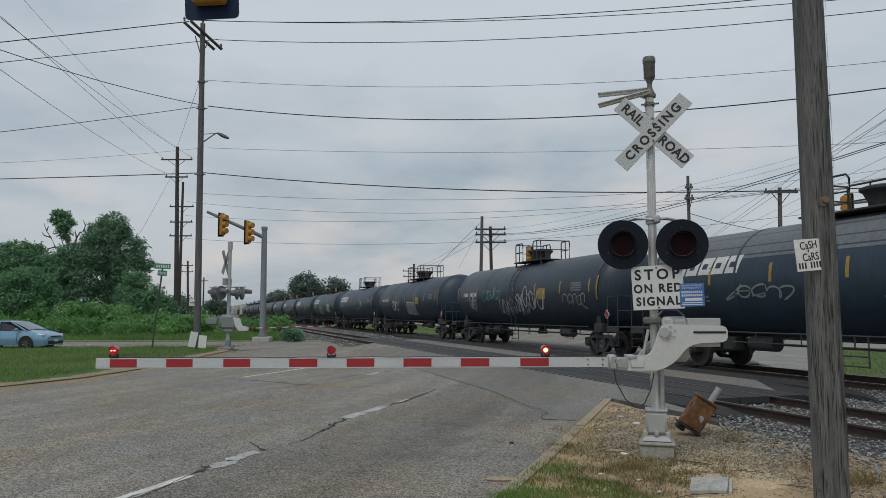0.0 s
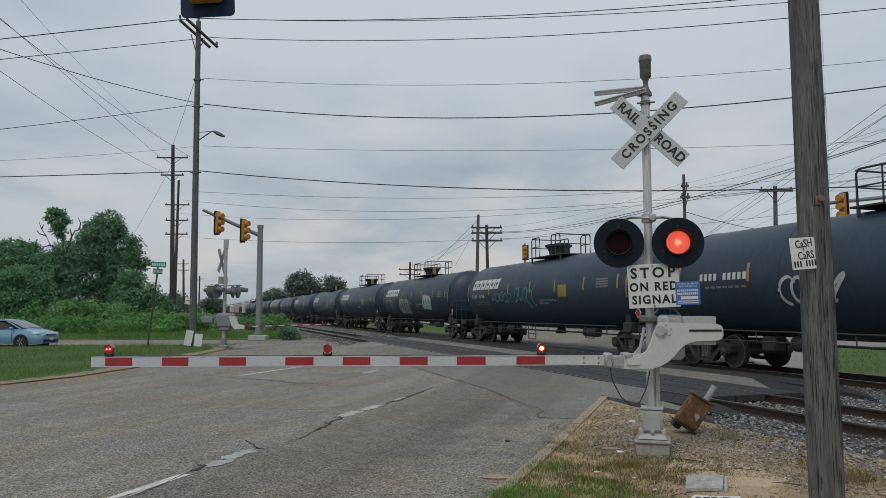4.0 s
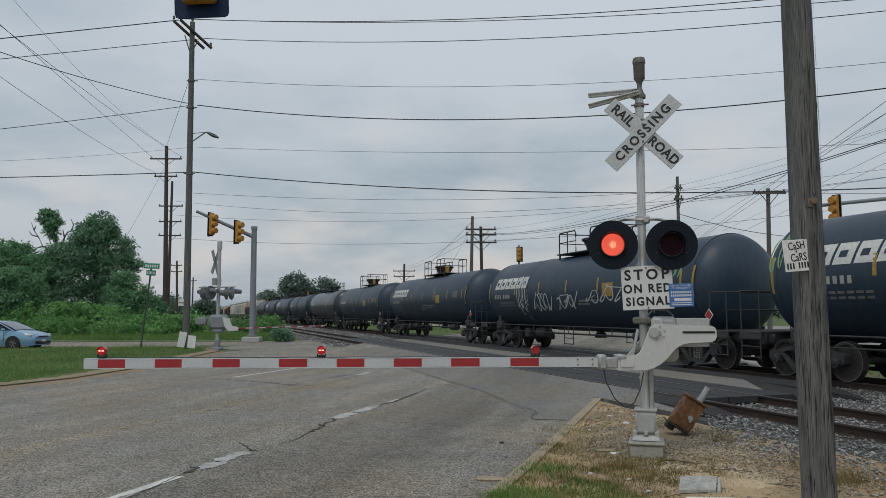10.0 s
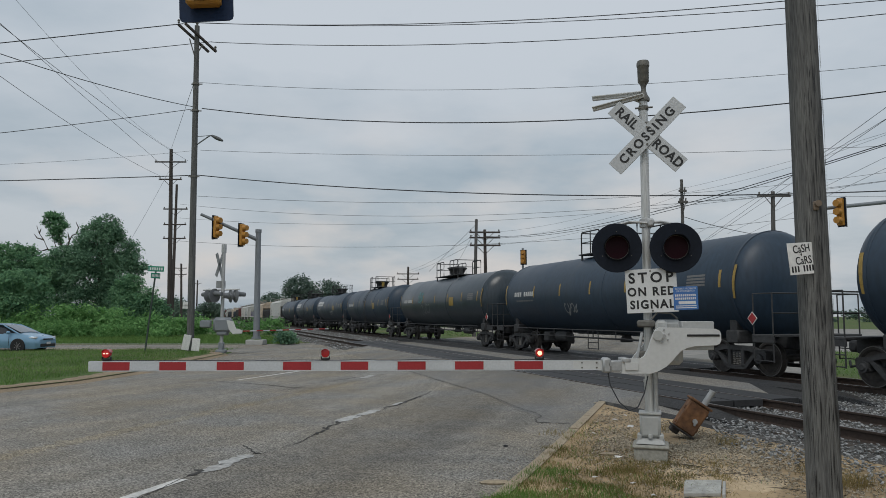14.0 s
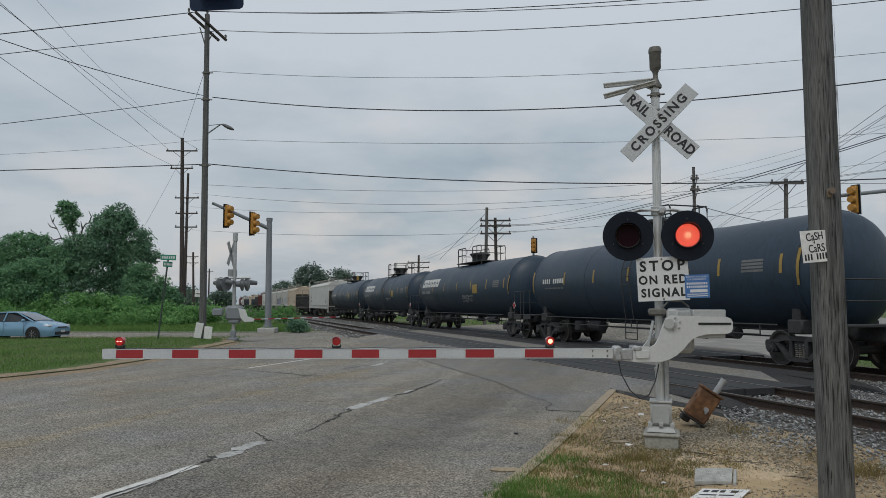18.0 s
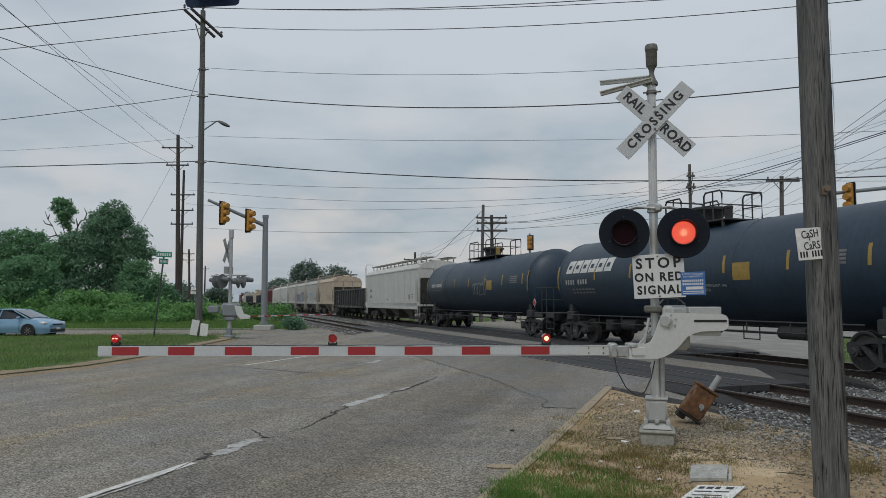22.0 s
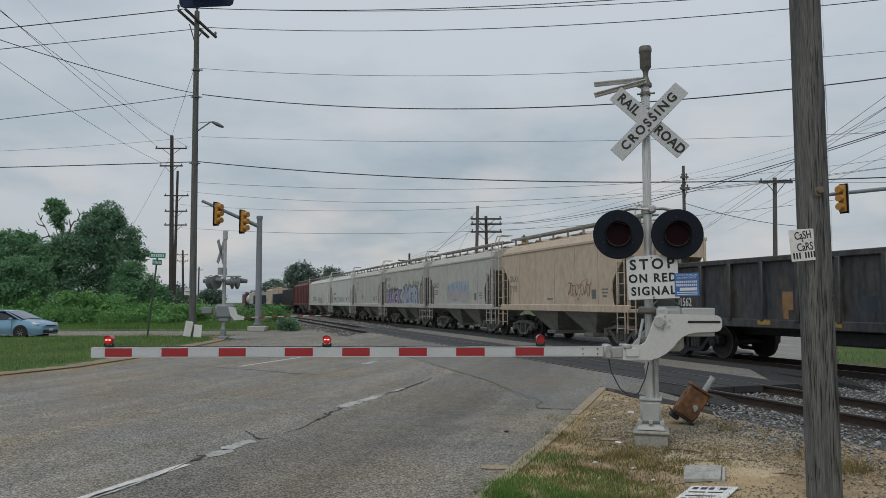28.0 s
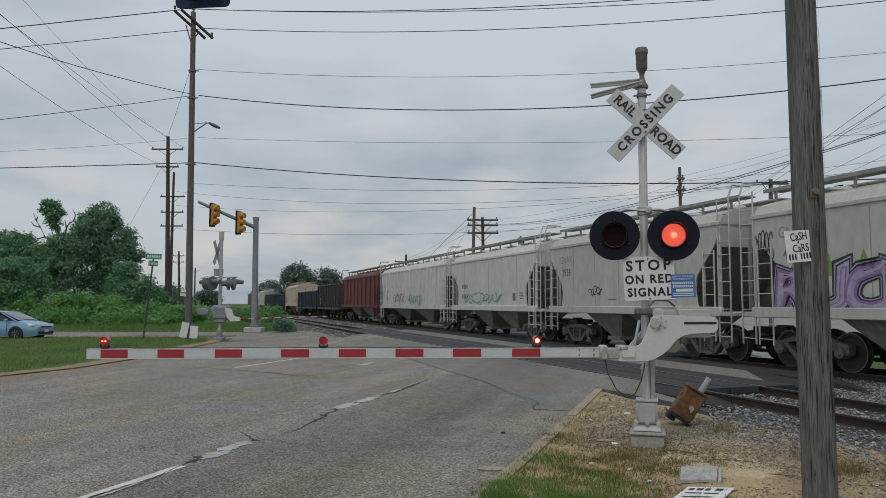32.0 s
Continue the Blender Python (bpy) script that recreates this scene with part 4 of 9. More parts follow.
def tank_car(s_left, paint, label, logo=False, rails="wide", bands=(), yellow=0, green=False, pale_top=False):
    """A tank car; s_left is where its far tank seam lies at the start."""
    car = new_car("tank_car", label, "tank car", s_left - 7.35)
    L = 7.35
    sh = Shape()
    prof = []
    for i in range(9):
        a = math.pi / 2 * i / 8
        prof.append((max(TANK_R * math.sin(a), 0.01), -L - 0.76 * math.cos(a)))
    prof += [(TANK_R, -L * 0.5), (TANK_R, 0), (TANK_R, L * 0.5)]
    prof += [(r, -z) for r, z in reversed(prof[:9])]
    sh.lathe(prof, Matrix.Translation((0, 0, TANK_Z)) @ pose(0, 0, 0, 0, 90, 0), 64)
    tank = part("tank", sh, paint, car)
    # welded seams
    for x in (-L, L, *bands):
        sm = Shape()
        ring = [(TANK_R + 0.002, -0.05), (TANK_R + 0.014, -0.04), (TANK_R + 0.014, 0.04), (TANK_R + 0.002, 0.05)]
        k = 48
        for r, z in ring:
            for i in range(k):
                a = 2 * math.pi * i / k
                sm.v.append((x + z, r * math.cos(a), TANK_Z + r * math.sin(a)))
        sm.f = [(j * k + i, (j + 1) * k + i, (j + 1) * k + (i + 1) % k, j * k + (i + 1) % k) for j in range(3) for i in range(k)]
        part("seam", sm, paint, car)
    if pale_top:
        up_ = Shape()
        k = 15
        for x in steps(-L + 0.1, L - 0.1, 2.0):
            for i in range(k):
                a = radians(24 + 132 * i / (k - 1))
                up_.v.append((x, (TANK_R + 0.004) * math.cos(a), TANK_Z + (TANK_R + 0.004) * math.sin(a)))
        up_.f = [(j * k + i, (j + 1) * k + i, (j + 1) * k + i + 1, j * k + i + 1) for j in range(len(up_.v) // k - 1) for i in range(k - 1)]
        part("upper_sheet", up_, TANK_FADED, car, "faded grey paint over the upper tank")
    # saddles, stub sills, end platforms
    for s in (-1, 1):
        sd = Shape()
        sd.box((s * 7.0, 0, 1.02), (0.5, 2.5, 0.36), 0.04)
        sd.box((s * 7.0, 0.95, 1.25), (0.28, 0.5, 0.7), 0.03).box((s * 7.0, -0.95, 1.25), (0.28, 0.5, 0.7), 0.03)
        sd.box((s * 7.7, 0, 0.88), (2.2, 0.45, 0.36), 0.03)
        part("saddle", sd, UNDER_BLACK, car)
        ep = Shape()
        ep.box((s * 8.35, 0, 1.08), (0.75, 2.9, 0.06), 0.01)
        for y in (-1.42, 1.42):
            ep.box((s * 8.35, y, 1.0), (0.75, 0.05, 0.2), 0.01)
            for x in (8.02, 8.68):
                ep.cyl((s * x, y, 0.42), (s * x, y, 2.15), 0.018, n=8)
            for z in (0.45, 0.72):
                ep.cyl((s * 8.02, y, z), (s * 8.68, y, z), 0.016, n=6)
            ep.cyl((s * 8.02, y, 2.15), (s * 8.68, y, 2.15), 0.018, n=6)
        ep.cyl((s * 8.68, -1.42, 2.15), (s * 8.68, 1.42, 2.15), 0.02, n=8)
        ep.cyl((s * 8.68, -1.42, 1.65), (s * 8.68, 1.42, 1.65), 0.016, n=8)
        part("end_platform", ep, UNDER_BLACK, car)
        piece("coupler", COUPLER, car, pose(s * 8.05, 0, 0, 0, 0, 0 if s > 0 else 180))
        add_truck(car, s * 6.95, FRAMES_DARK)
    # running rail along both flanks
    for y in (-1.40, 1.40):
        gr = Shape()
        gr.cyl((-6.6, y, 1.06), (6.6, y, 1.06), 0.022, n=8).cyl((-6.0, y, 0.80), (6.0, y, 0.80), 0.018, n=8)
        for x in steps(-6.0, 6.0, 1.5):
            gr.cyl((x, y, 1.07), (x, y, 0.79), 0.018, n=6)
        for x in (-0.35, 0.35):
            gr.cyl((x, y, 1.06), (x, y, 0.38), 0.018, n=6)
        gr.cyl((-0.35, y, 0.40), (0.35, y, 0.40), 0.018, n=6).cyl((-0.35, y, 0.62), (0.35, y, 0.62), 0.018, n=6)
        part("side_rail", gr, UNDER_BLACK, car)
    # gear below the tank
    ug = Shape()
    ug.cyl((3.0, 0.7, 0.75), (3.9, 0.7, 0.75), 0.2, n=16).box((4.6, 0.75, 0.72), (0.5, 0.4, 0.4), 0.05)
    ug.cyl((-5.5, 0.45, 0.72), (5.5, 0.45, 0.72), 0.025, n=6).lathe([(0.22, 0), (0.24, 0.1), (0.16, 0.22), (0.10, 0.4)], pose(0, 0, 0.62), 16)
    ug.cyl((-4.6, 0.9, 0.78), (-3.7, 0.9, 0.78), 0.17, n=14)
    part("brake_gear", ug, UNDER_BLACK, car)
    # top platform
    half = 1.9 if rails == "wide" else 1.35
    pl = Shape()
    top = TANK_Z + TANK_R
    pl.box((0, 0, top + 0.05), (half * 2 + 0.4, 1.5, 0.05), 0.01)
    for x in (-half, half):
        for y in (-0.7, 0.7):
            pl.box((x, y, top - 0.08), (0.08, 0.06, 0.3), 0.01)
    part("top_platform", pl, UNDER_BLACK, car)
    z0, z1 = top + 0.06, top + 0.92
    for y in (-0.72, 0.72):
        for x0, x1 in ((-half, -0.55), (0.55, half)):
            hr = Shape().pipe([(x0, y, z0), (x0, y, z1 - 0.1), (x0 + 0.08, y, z1), (x1 - 0.08, y, z1), (x1, y, z1 - 0.1), (x1, y, z0)], 0.027, 8)
            hr.cyl((x0, y, z0 + 0.45), (x1, y, z0 + 0.45), 0.02, n=6)
            hr.cyl(((x0 + x1) / 2, y, z0), ((x0 + x1) / 2, y, z1), 0.022, n=6)
            part("handrail", hr, UNDER_BLACK, car)
    for x in (-half, half):
        part("end_rail", Shape().cyl((x, -0.72, top + 0.9), (x, 0.72, top + 0.9), 0.025, n=6).cyl((x, -0.72, top + 0.5), (x, 0.72, top + 0.5), 0.02, n=6), UNDER_BLACK, car)
    hs = Shape()
    hs.lathe([(0.02, 0), (0.40, 0.0), (0.42, 0.25), (0.52, 0.45), (0.60, 0.50), (0.60, 0.56), (0.50, 0.60), (0.02, 0.62)], pose(0.15, 0, top), 20)
    part("manway", hs, UNDER_BLACK, car, "black flared manway housing")
    vl = Shape()
    vl.cyl((-1.0, 0.2, top), (-1.0, 0.2, top + 0.42), 0.12, n=12).box((-1.0, 0.2, top + 0.46), (0.22, 0.22, 0.12), 0.03)
    part("valve", vl, MARK_YELLOW if yellow else UNDER_BLACK, car, "yellow relief valve" if yellow else "")
    # ladder on the flank
    ld = Shape()
    for x in (-0.24, 0.24):
        pts = []
        for i in range(9):
            a = radians(-8 + 92 * i / 8)
            pts.append((x, (TANK_R + 0.10) * math.cos(a), TANK_Z + (TANK_R + 0.10) * math.sin(a)))
        ld.pipe([(x, 1.45, 1.05)] + pts, 0.018, 6)
    for i in range(9):
        a = radians(-6 + 80 * i / 8)
        ld.cyl((-0.24, (TANK_R + 0.10) * math.cos(a), TANK_Z + (TANK_R + 0.10) * math.sin(a)), (0.24, (TANK_R + 0.10) * math.cos(a), TANK_Z + (TANK_R + 0.10) * math.sin(a)), 0.014, n=6)
    if rails == "ladder":
        part("ladder", ld, UNDER_BLACK, car)
    # reflectors along the flank
    for x in (-6.9, -4.6, -2.3, 0.0, 2.3, 4.6):
        tank_patch(car, "reflector", x + 0.05, x - 0.05, 2.36, 2.84, MARK_YELLOW, label="yellow reflective strip")
    for s in (-1, 1):
        tank_patch(car, "end_reflector", s * 7.42 + 0.05, s * 7.42 - 0.05, 2.05, 2.95, MARK_YELLOW, lean=s * 0.05, label="long yellow reflective strip")
    if logo:
        for words, z in (("LIQUEFIED PETROLEUM GAS", 2.02), ("NOT ODORIZED", 1.90)):
            y = math.sqrt(TANK_R ** 2 - (z - TANK_Z) ** 2) + 0.008
            at_x = -0.85
            for word in words.split():
                w_ = 0.066 * len(word) + 0.03
                lettering("lettering", word, 0.105, MARK_DULL, car, pose(at_x - w_ / 2, y, z, 0, 0, 180) @ FLAT @ pose(0, 0, 0, 14, 0, 0), depth=0.001)
                at_x -= w_ + 0.03
    dm = part("hazard_placard", Shape().box((0, 0, 0), (0.25, 0.012, 0.25), 0.003), MARK_WHITE, car, "white-edged red diamond placard", at=pose(-8.02, 1.452, 1.52, 0, 45, 0))
    part("placard_face", Shape().box((0, 0.008, 0), (0.21, 0.006, 0.21), 0.002), RED_TAPE, dm)
    tank_patch(car, "placard", -2.6, -3.3, 2.15, 2.62, MARK_YELLOW, label="yellow warning placard")
    for r in range(4):
        tank_patch(car, "data_line", -5.5, -6.3, 2.75 - r * 0.09, 2.69 - r * 0.09, MARK_GREY)
    if logo:
        for i in range(6):
            x = 6.8 - i * 0.56
            tank_patch(car, "logo_block", x, x - 0.49, 2.65, 3.13, MARK_WHITE, lean=-0.13)
            tank_patch(car, "logo_gap", x - 0.15, x - 0.36, 2.81, 2.96, paint, lean=-0.04, off=0.010)
        for i in range(9):
            if i != 4:
                tank_patch(car, "number_bar", 6.8 - i * 0.19, 6.69 - i * 0.19, 2.22, 2.40, MARK_DULL)
        for r in range(2):
            for i in range(7):
                tank_patch(car, "data_bar", 6.3 - i * 0.24, 6.12 - i * 0.24, 2.06 - r * 0.12, 2.00 - r * 0.12, MARK_GREY)
    else:
        for i in range(10):
            if i != 4:
                tank_patch(car, "number_bar", 6.5 - i * 0.19, 6.38 - i * 0.19, 2.42, 2.61, MARK_GREY if green else MARK_WHITE)
        for i in range(7):
            tank_patch(car, "data_bar", 6.3 - i * 0.24, 6.12 - i * 0.24, 2.26, 2.20, MARK_GREY)
    return car


def end_ladder(sh, x, y, z0, z1, w=0.5):
    for dx in (-w / 2, w / 2):
        sh.box((x + dx, y, (z0 + z1) / 2), (0.035, 0.035, z1 - z0), 0.006)
    for z in steps(z0 + 0.15, z1 - 0.1, 0.38):
        sh.cyl((x - w / 2, y, z), (x + w / 2, y, z), 0.013, n=6)


ON_FLANK = Matrix(((-1, 0, 0, 0), (0, 0, 1, 0), (0, 1, 0, 0), (0, 0, 0, 1)))      # words on the side that faces the road
MARK_DARK = surface("dark_stencil", (0.10, 0.10, 0.095), 0.6, vary=0.3, grain=14, stain=4, bump=0)
MARK_FAINT = surface("faint_stencil", (0.29, 0.285, 0.265), 0.6, vary=0.3, grain=14, stain=4, bump=0)


def hopper_car(s0, s1, paint, label, bays=2, ribs=0, top_z=4.30, notch_d=0.95, marks_=None):
    """A covered hopper between couplers s0 and s1."""
    length = s1 - s0
    car = new_car("hopper_car", label, "hopper car", (s0 + s1) / 2)
    H = length / 2 - 0.62
    W, z_sill, z_eave = 1.55, 1.42, top_z - 0.55
    # the side sheet draws in below its upper corner, then drops to the sill
    notch = [(0.05, z_eave - 0.22)]
    for i in range(1, 9):
        t = i / 8
        notch.append((0.05 + notch_d * ease(0, 1.15, t) / 0.96, z_eave - 0.22 - (z_eave - z_sill) * 0.55 * t))
    notch += [(notch[-1][0] + 0.05 * notch_d, z_sill + 0.55), (notch[-1][0] - 0.03, z_sill + 0.15), (notch[-1][0] - 0.10, z_sill)]
    side_poly = [(-H + 0.05, z_eave)] + [(-H + d, z) for d, z in notch] + [(H - d, z) for d, z in reversed(notch)] + [(H - 0.05, z_eave)]
    up = Matrix(((1, 0, 0, 0), (0, 0, 1, 0), (0, 1, 0, 0), (0, 0, 0, 1)))
    for s in (-1, 1):
        sh = Shape()
        sh.slab(side_poly if s < 0 else side_poly, 0.05, Matrix.Translation((0, s * W - 0.025, 0)) @ up)
        part("side_sheet", sh, paint, car, smooth=False)
        if ribs:
            for x in steps(-H + 0.9, H - 0.9, (2 * H - 1.8) / ribs):
                part("side_rib", Shape().box((x, s * (W + 0.05), (z_eave + z_sill) / 2), (0.11, 0.15, z_eave - z_sill - 0.1), 0.015), paint, car, smooth=False)
        si = Shape().box((0, s * (W + 0.01), z_sill - 0.06), (2 * H + 0.1, 0.12, 0.26), 0.02)
        if bays > 2:
            si.box((0, s * (W + 0.03), z_sill - 0.16), (2 * H - 0.2, 0.08, 0.46), 0.02)
        part("side_sill", si, paint, car)
        ev = Shape().box((0, s * (W + 0.01), z_eave + 0.02), (2 * H + 0.05, 0.10, 0.12), 0.02)
        part("eave_rail", ev, paint, car)
    # arched roof
    rf = Shape()
    prof = [(-W, z_eave), (-W + 0.18, z_eave + 0.30), (-0.7, z_eave + 0.50), (0, z_eave + 0.55), (0.7, z_eave + 0.50), (W - 0.18, z_eave + 0.30), (W, z_eave)]
    for x in (-H, H):
        rf.v += [(x, y, z) for y, z in prof]
    m = len(prof)
    rf.f = [(j, j + 1, m + j + 1, m + j) for j in range(m - 1)] + [tuple(reversed(range(m))), tuple(range(m, 2 * m))]
    part("roof", rf, paint, car)
    # running boards on posts
    rb = Shape()
    for s in (-1, 1):
        rb.box((0, s * 0.62, top_z + 0.22), (2 * H + 0.3, 0.42, 0.05), 0.01)
        rb.box((0, s * 1.02, top_z + 0.20), (2 * H + 0.3, 0.04, 0.10), 0.01)
        for x in steps(-H + 0.2, H - 0.2, 1.2):
            rb.box((x, s * 0.95, top_z + 0.06), (0.05, 0.08, 0.32), 0.01)
    part("running_board", rb, HOPPER_BAY, car)
    for x in steps(-H + 1.2, H - 1.2, 1.9):
        part("hatch", Shape().lathe([(0.02, 0), (0.40, 0), (0.42, 0.08), (0.34, 0.16), (0.02, 0.18)], pose(x, 0, top_z - 0.02), 14), paint, car)
    # slope sheets behind the end openings, the shade there put into their grey
    for s in (-1, 1):
        sl = Shape()
        a, b = (s * (H - 0.1), z_eave), (s * (H - 2.3), z_sill - 0.1)
        sl.v = [(a[0], -W + 0.06, a[1]), (a[0], W - 0.06, a[1]), (b[0], W - 0.06, b[1]), (b[0], -W + 0.06, b[1])]
        sl.v += [(x - s * 0.05, y, z - 0.02) for x, y, z in sl.v]
        sl.f = [(0, 1, 2, 3), (4, 7, 6, 5), (0, 4, 5, 1), (1, 5, 6, 2), (2, 6, 7, 3), (3, 7, 4, 0)]
        part("slope_sheet", sl, SLOPE_SHADE, car, smooth=False)
        ef = Shape()
        ef.box((s * (H + 0.1), 0, z_sill - 0.12), (0.75, 3.1, 0.12), 0.02)
        for y in (-W, W):
            ef.box((s * (H - 0.04), y * 0.985, (z_sill + z_eave) / 2), (0.10, 0.07, z_eave - z_sill), 0.01)
            ef.box((s * (H - 0.72), y * 0.97, (z_sill + z_eave) / 2 - 0.4), (0.07, 0.05, z_eave - z_sill - 1.0), 0.01)
        part("end_frame", ef, paint, car)
        # inner posts in the same shade-toned grey, so they recede
        for y in (-0.5, 0.5):
            part("end_post", Shape().box((s * (H - 0.05), y, (z_sill + z_eave) / 2), (0.08, 0.10, z_eave - z_sill), 0.01), SLOPE_SHADE, car)
        ew = Shape()
        wall = [(-W + 0.04, z_eave - 0.62), (W - 0.04, z_eave - 0.62), (W - 0.04, z_eave - 0.02), (W - 0.20, z_eave + 0.27), (0.7, z_eave + 0.47), (-0.7, z_eave + 0.47), (-W + 0.20, z_eave + 0.27), (-W + 0.04, z_eave - 0.02)]
        ew.slab(wall, 0.04, Matrix(((0, 0, 1, s * (H - 0.03)), (1, 0, 0, 0), (0, 1, 0, 0), (0, 0, 0, 1))))
        part("end_wall", ew, paint, car, "pale upper end sheet" if paint is not HOPPER_RED else "", smooth=False)
        la = Shape()
        end_ladder(la, s * (H + 0.18), W + 0.03, 0.55, top_z + 0.15, 0.46)
        end_ladder(la, s * (H - 0.42), W + 0.05, 0.55, z_eave - 0.7, 0.46)
        la.pipe([(s * (H + 0.41), W + 0.03, top_z + 0.1), (s * (H + 0.41), W - 0.1, top_z + 0.45), (s * (H + 0.41), W - 0.7, top_z + 0.45)], 0.03, 6)
        part("ladder", la, paint, car)
        piece("coupler", COUPLER, car, pose(s * (length / 2 - 1.02), 0, 0, 0, 0, 0 if s > 0 else 180))
        add_truck(car, s * (length / 2 - 1.85), FRAMES_DUSTY)
    # hopper bays below the sill
    span = length - 5.6
    for k in range(bays):
        cx = -span / 2 + span * (k + 0.5) / bays
        w = span / bays
        hp = Shape()
        hp.v = [(cx - w * 0.5, -1.45, z_sill), (cx + w * 0.5, -1.45, z_sill), (cx + w * 0.5, 1.45, z_sill), (cx - w * 0.5, 1.45, z_sill), (cx - 0.3, -0.8, 0.42), (cx + 0.3, -0.8, 0.42), (cx + 0.3, 0.8, 0.42), (cx - 0.3, 0.8, 0.42)]
        hp.f = [(0, 4, 5, 1), (1, 5, 6, 2), (2, 6, 7, 3), (3, 7, 4, 0), (4, 7, 6, 5)]
        hp.box((cx, 0, 0.36), (0.75, 1.9, 0.14), 0.02)
        part("hopper_bay", hp, HOPPER_BAY if bays < 3 else GRIME_GREY, car, smooth=False)
    # weld lines, stencil panels
    if not ribs:
        for x in steps(-H + 1.9, H - 1.9, 1.6):
            part("weld_line", Shape().box((x, W + 0.027, (z_eave + z_sill) / 2), (0.022, 0.006, z_eave - z_sill - 0.2)), WELD_LINE, car)
        for x, z, w, h in ((-H + 2.2, z_sill + 0.45, 0.30, 0.34), (-H + 1.45, z_sill + 0.62, 0.40, 0.05), (-H + 1.45, z_sill + 0.50, 0.40, 0.05), (-H + 1.45, z_sill + 0.38, 0.28, 0.05), (0.4, z_sill + 0.30, 0.5, 0.05)):
            part("stencil_panel", Shape().box((x, W + 0.028, z), (w, 0.007, h)), MARK_GREY, car)
    # markings
    if marks_:
        for word, z, ink in marks_:
            lettering("lettering", word, 0.40, ink, car, Matrix.Translation((H - 1.34, W + 0.027, z)) @ ON_FLANK, depth=0.001, wide=0.82, bold=0.004)
    else:
        for z in (2.34, 1.84):
            for i in range(4):
                part("number_bar", Shape().slab([(0, 0), (0.15, 0), (0.15, 0.22), (0, 0.22)], 0.004, Matrix.Translation((H - 1.55 - i * 0.21, W + 0.028, z)) @ ON_FLANK), MARK_GREY, car, smooth=False)
    return car


def gondola_car(s0, s1, paint, label, top_z=2.95, ribs=12, number=""):
    """An open-topped car with side posts."""
    length = s1 - s0
    car = new_car("gondola_car", label, "gondola car", (s0 + s1) / 2)
    H, W = length / 2 - 0.62, 1.5
    for s in (-1, 1):
        part("side_wall", Shape().box((0, s * W, (1.05 + top_z) / 2), (2 * H, 0.05, top_z - 1.05), 0.008), paint, car)
        tr = Shape().box((0, s * (W + 0.04), top_z), (2 * H + 0.05, 0.16, 0.14), 0.02).box((0, s * (W + 0.04), 1.05), (2 * H + 0.05, 0.16, 0.22), 0.02)
        part("chord", tr, paint, car)
        for x in steps(-H + 0.1, H - 0.1, (2 * H - 0.2) / ribs):
            part("side_post", Shape().box((x, s * (W + 0.08), (1.05 + top_z) / 2), (0.13, 0.13, top_z - 1.15), 0.02), paint, car)
        part("end_wall", Shape().box((s * H, 0, (1.05 + top_z) / 2), (0.06, 2 * W, top_z - 1.05), 0.01).box((s * H, 0, top_z), (0.16, 2 * W + 0.1, 0.14), 0.02), paint, car)
        la = Shape()
        end_ladder(la, s * (H - 0.35), W + 0.18, 0.5, top_z, 0.42)
        part("ladder", la, paint, car)
        piece("coupler", COUPLER, car, pose(s * (length / 2 - 1.02), 0, 0, 0, 0, 0 if s > 0 else 180))
        add_truck(car, s * (length / 2 - 2.0), FRAMES_DARK)
    if number:
        lettering("lettering", number, 0.34, MARK_WHITE, car, Matrix.Translation((H - 1.50, W + 0.030, 1.58)) @ ON_FLANK, depth=0.001, wide=0.80, bold=0.006)
    for z, n in ((2.05, 4), (1.66, 0 if number else 6)):
        for i in range(n):
            part("number_bar", Shape().box((H - 0.85 - i * 0.17, W + 0.032, z), (0.11, 0.006, 0.24)), MARK_WHITE, car)
    for x in steps(-H + 0.9, H - 0.6, 2.05):
        part("reflector", Shape().box((x, W + 0.125, 1.08), (0.42, 0.008, 0.11)), MARK_YELLOW, car, "yellow reflective strip")
    part("floor", Shape().box((0, 0, 1.1), (2 * H, 2 * W, 0.12), 0.01), paint, car)
    part("centre_sill", Shape().box((0, 0, 0.88), (2 * H + 0.6, 0.5, 0.4), 0.03).box((0, 0, 0.75), (3.0, 2.2, 0.35), 0.05), UNDER_BLACK, car)
    return car


B = "black tank car with "
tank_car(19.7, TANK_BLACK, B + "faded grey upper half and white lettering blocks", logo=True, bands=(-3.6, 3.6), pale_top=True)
tank_car(37.9, TANK_GREEN, "blue-black tank car with graffiti scrawls", rails="ladder", bands=(3.4,))
tank_car(56.5, TANK_BLACK, B + "yellow strips and silver bubble graffiti", bands=(-3.6, 3.6))
tank_car(74.2, TANK_BLACK, B + "white logo blocks and teal graffiti", logo=True, rails="narrow")
tank_car(92.4, TANK_BLACK, B + "white logo blocks and large pale green graffiti", logo=True, bands=(3.2,), yellow=1)
tank_car(110.3, TANK_BLACK, B + "white logo blocks and a green scrawl", logo=True, yellow=1)
tank_car(128.2, TANK_BLACK, B + "white logo blocks and long white graffiti", logo=True, bands=(3.4,), yellow=1)
tank_car(146.4, TANK_BLACK, B + "white logo blocks and yellow placard", logo=True, yellow=1)
tank_car(165.2, TANK_BLACK, B + "plain flank and yellow strips", bands=(-0.8,), yellow=1)
tank_car(183.2, TANK_GREY, "shiny dark grey tank car with yellow strips", bands=(-2.0,))
tank_car(201.9, TANK_BLACK, B + "white numbers and a side ladder", rails="ladder", bands=(-3.0, 3.0), yellow=1)
tank_car(219.6, TANK_BLACK, B + "white logo blocks and small placard", logo=True)
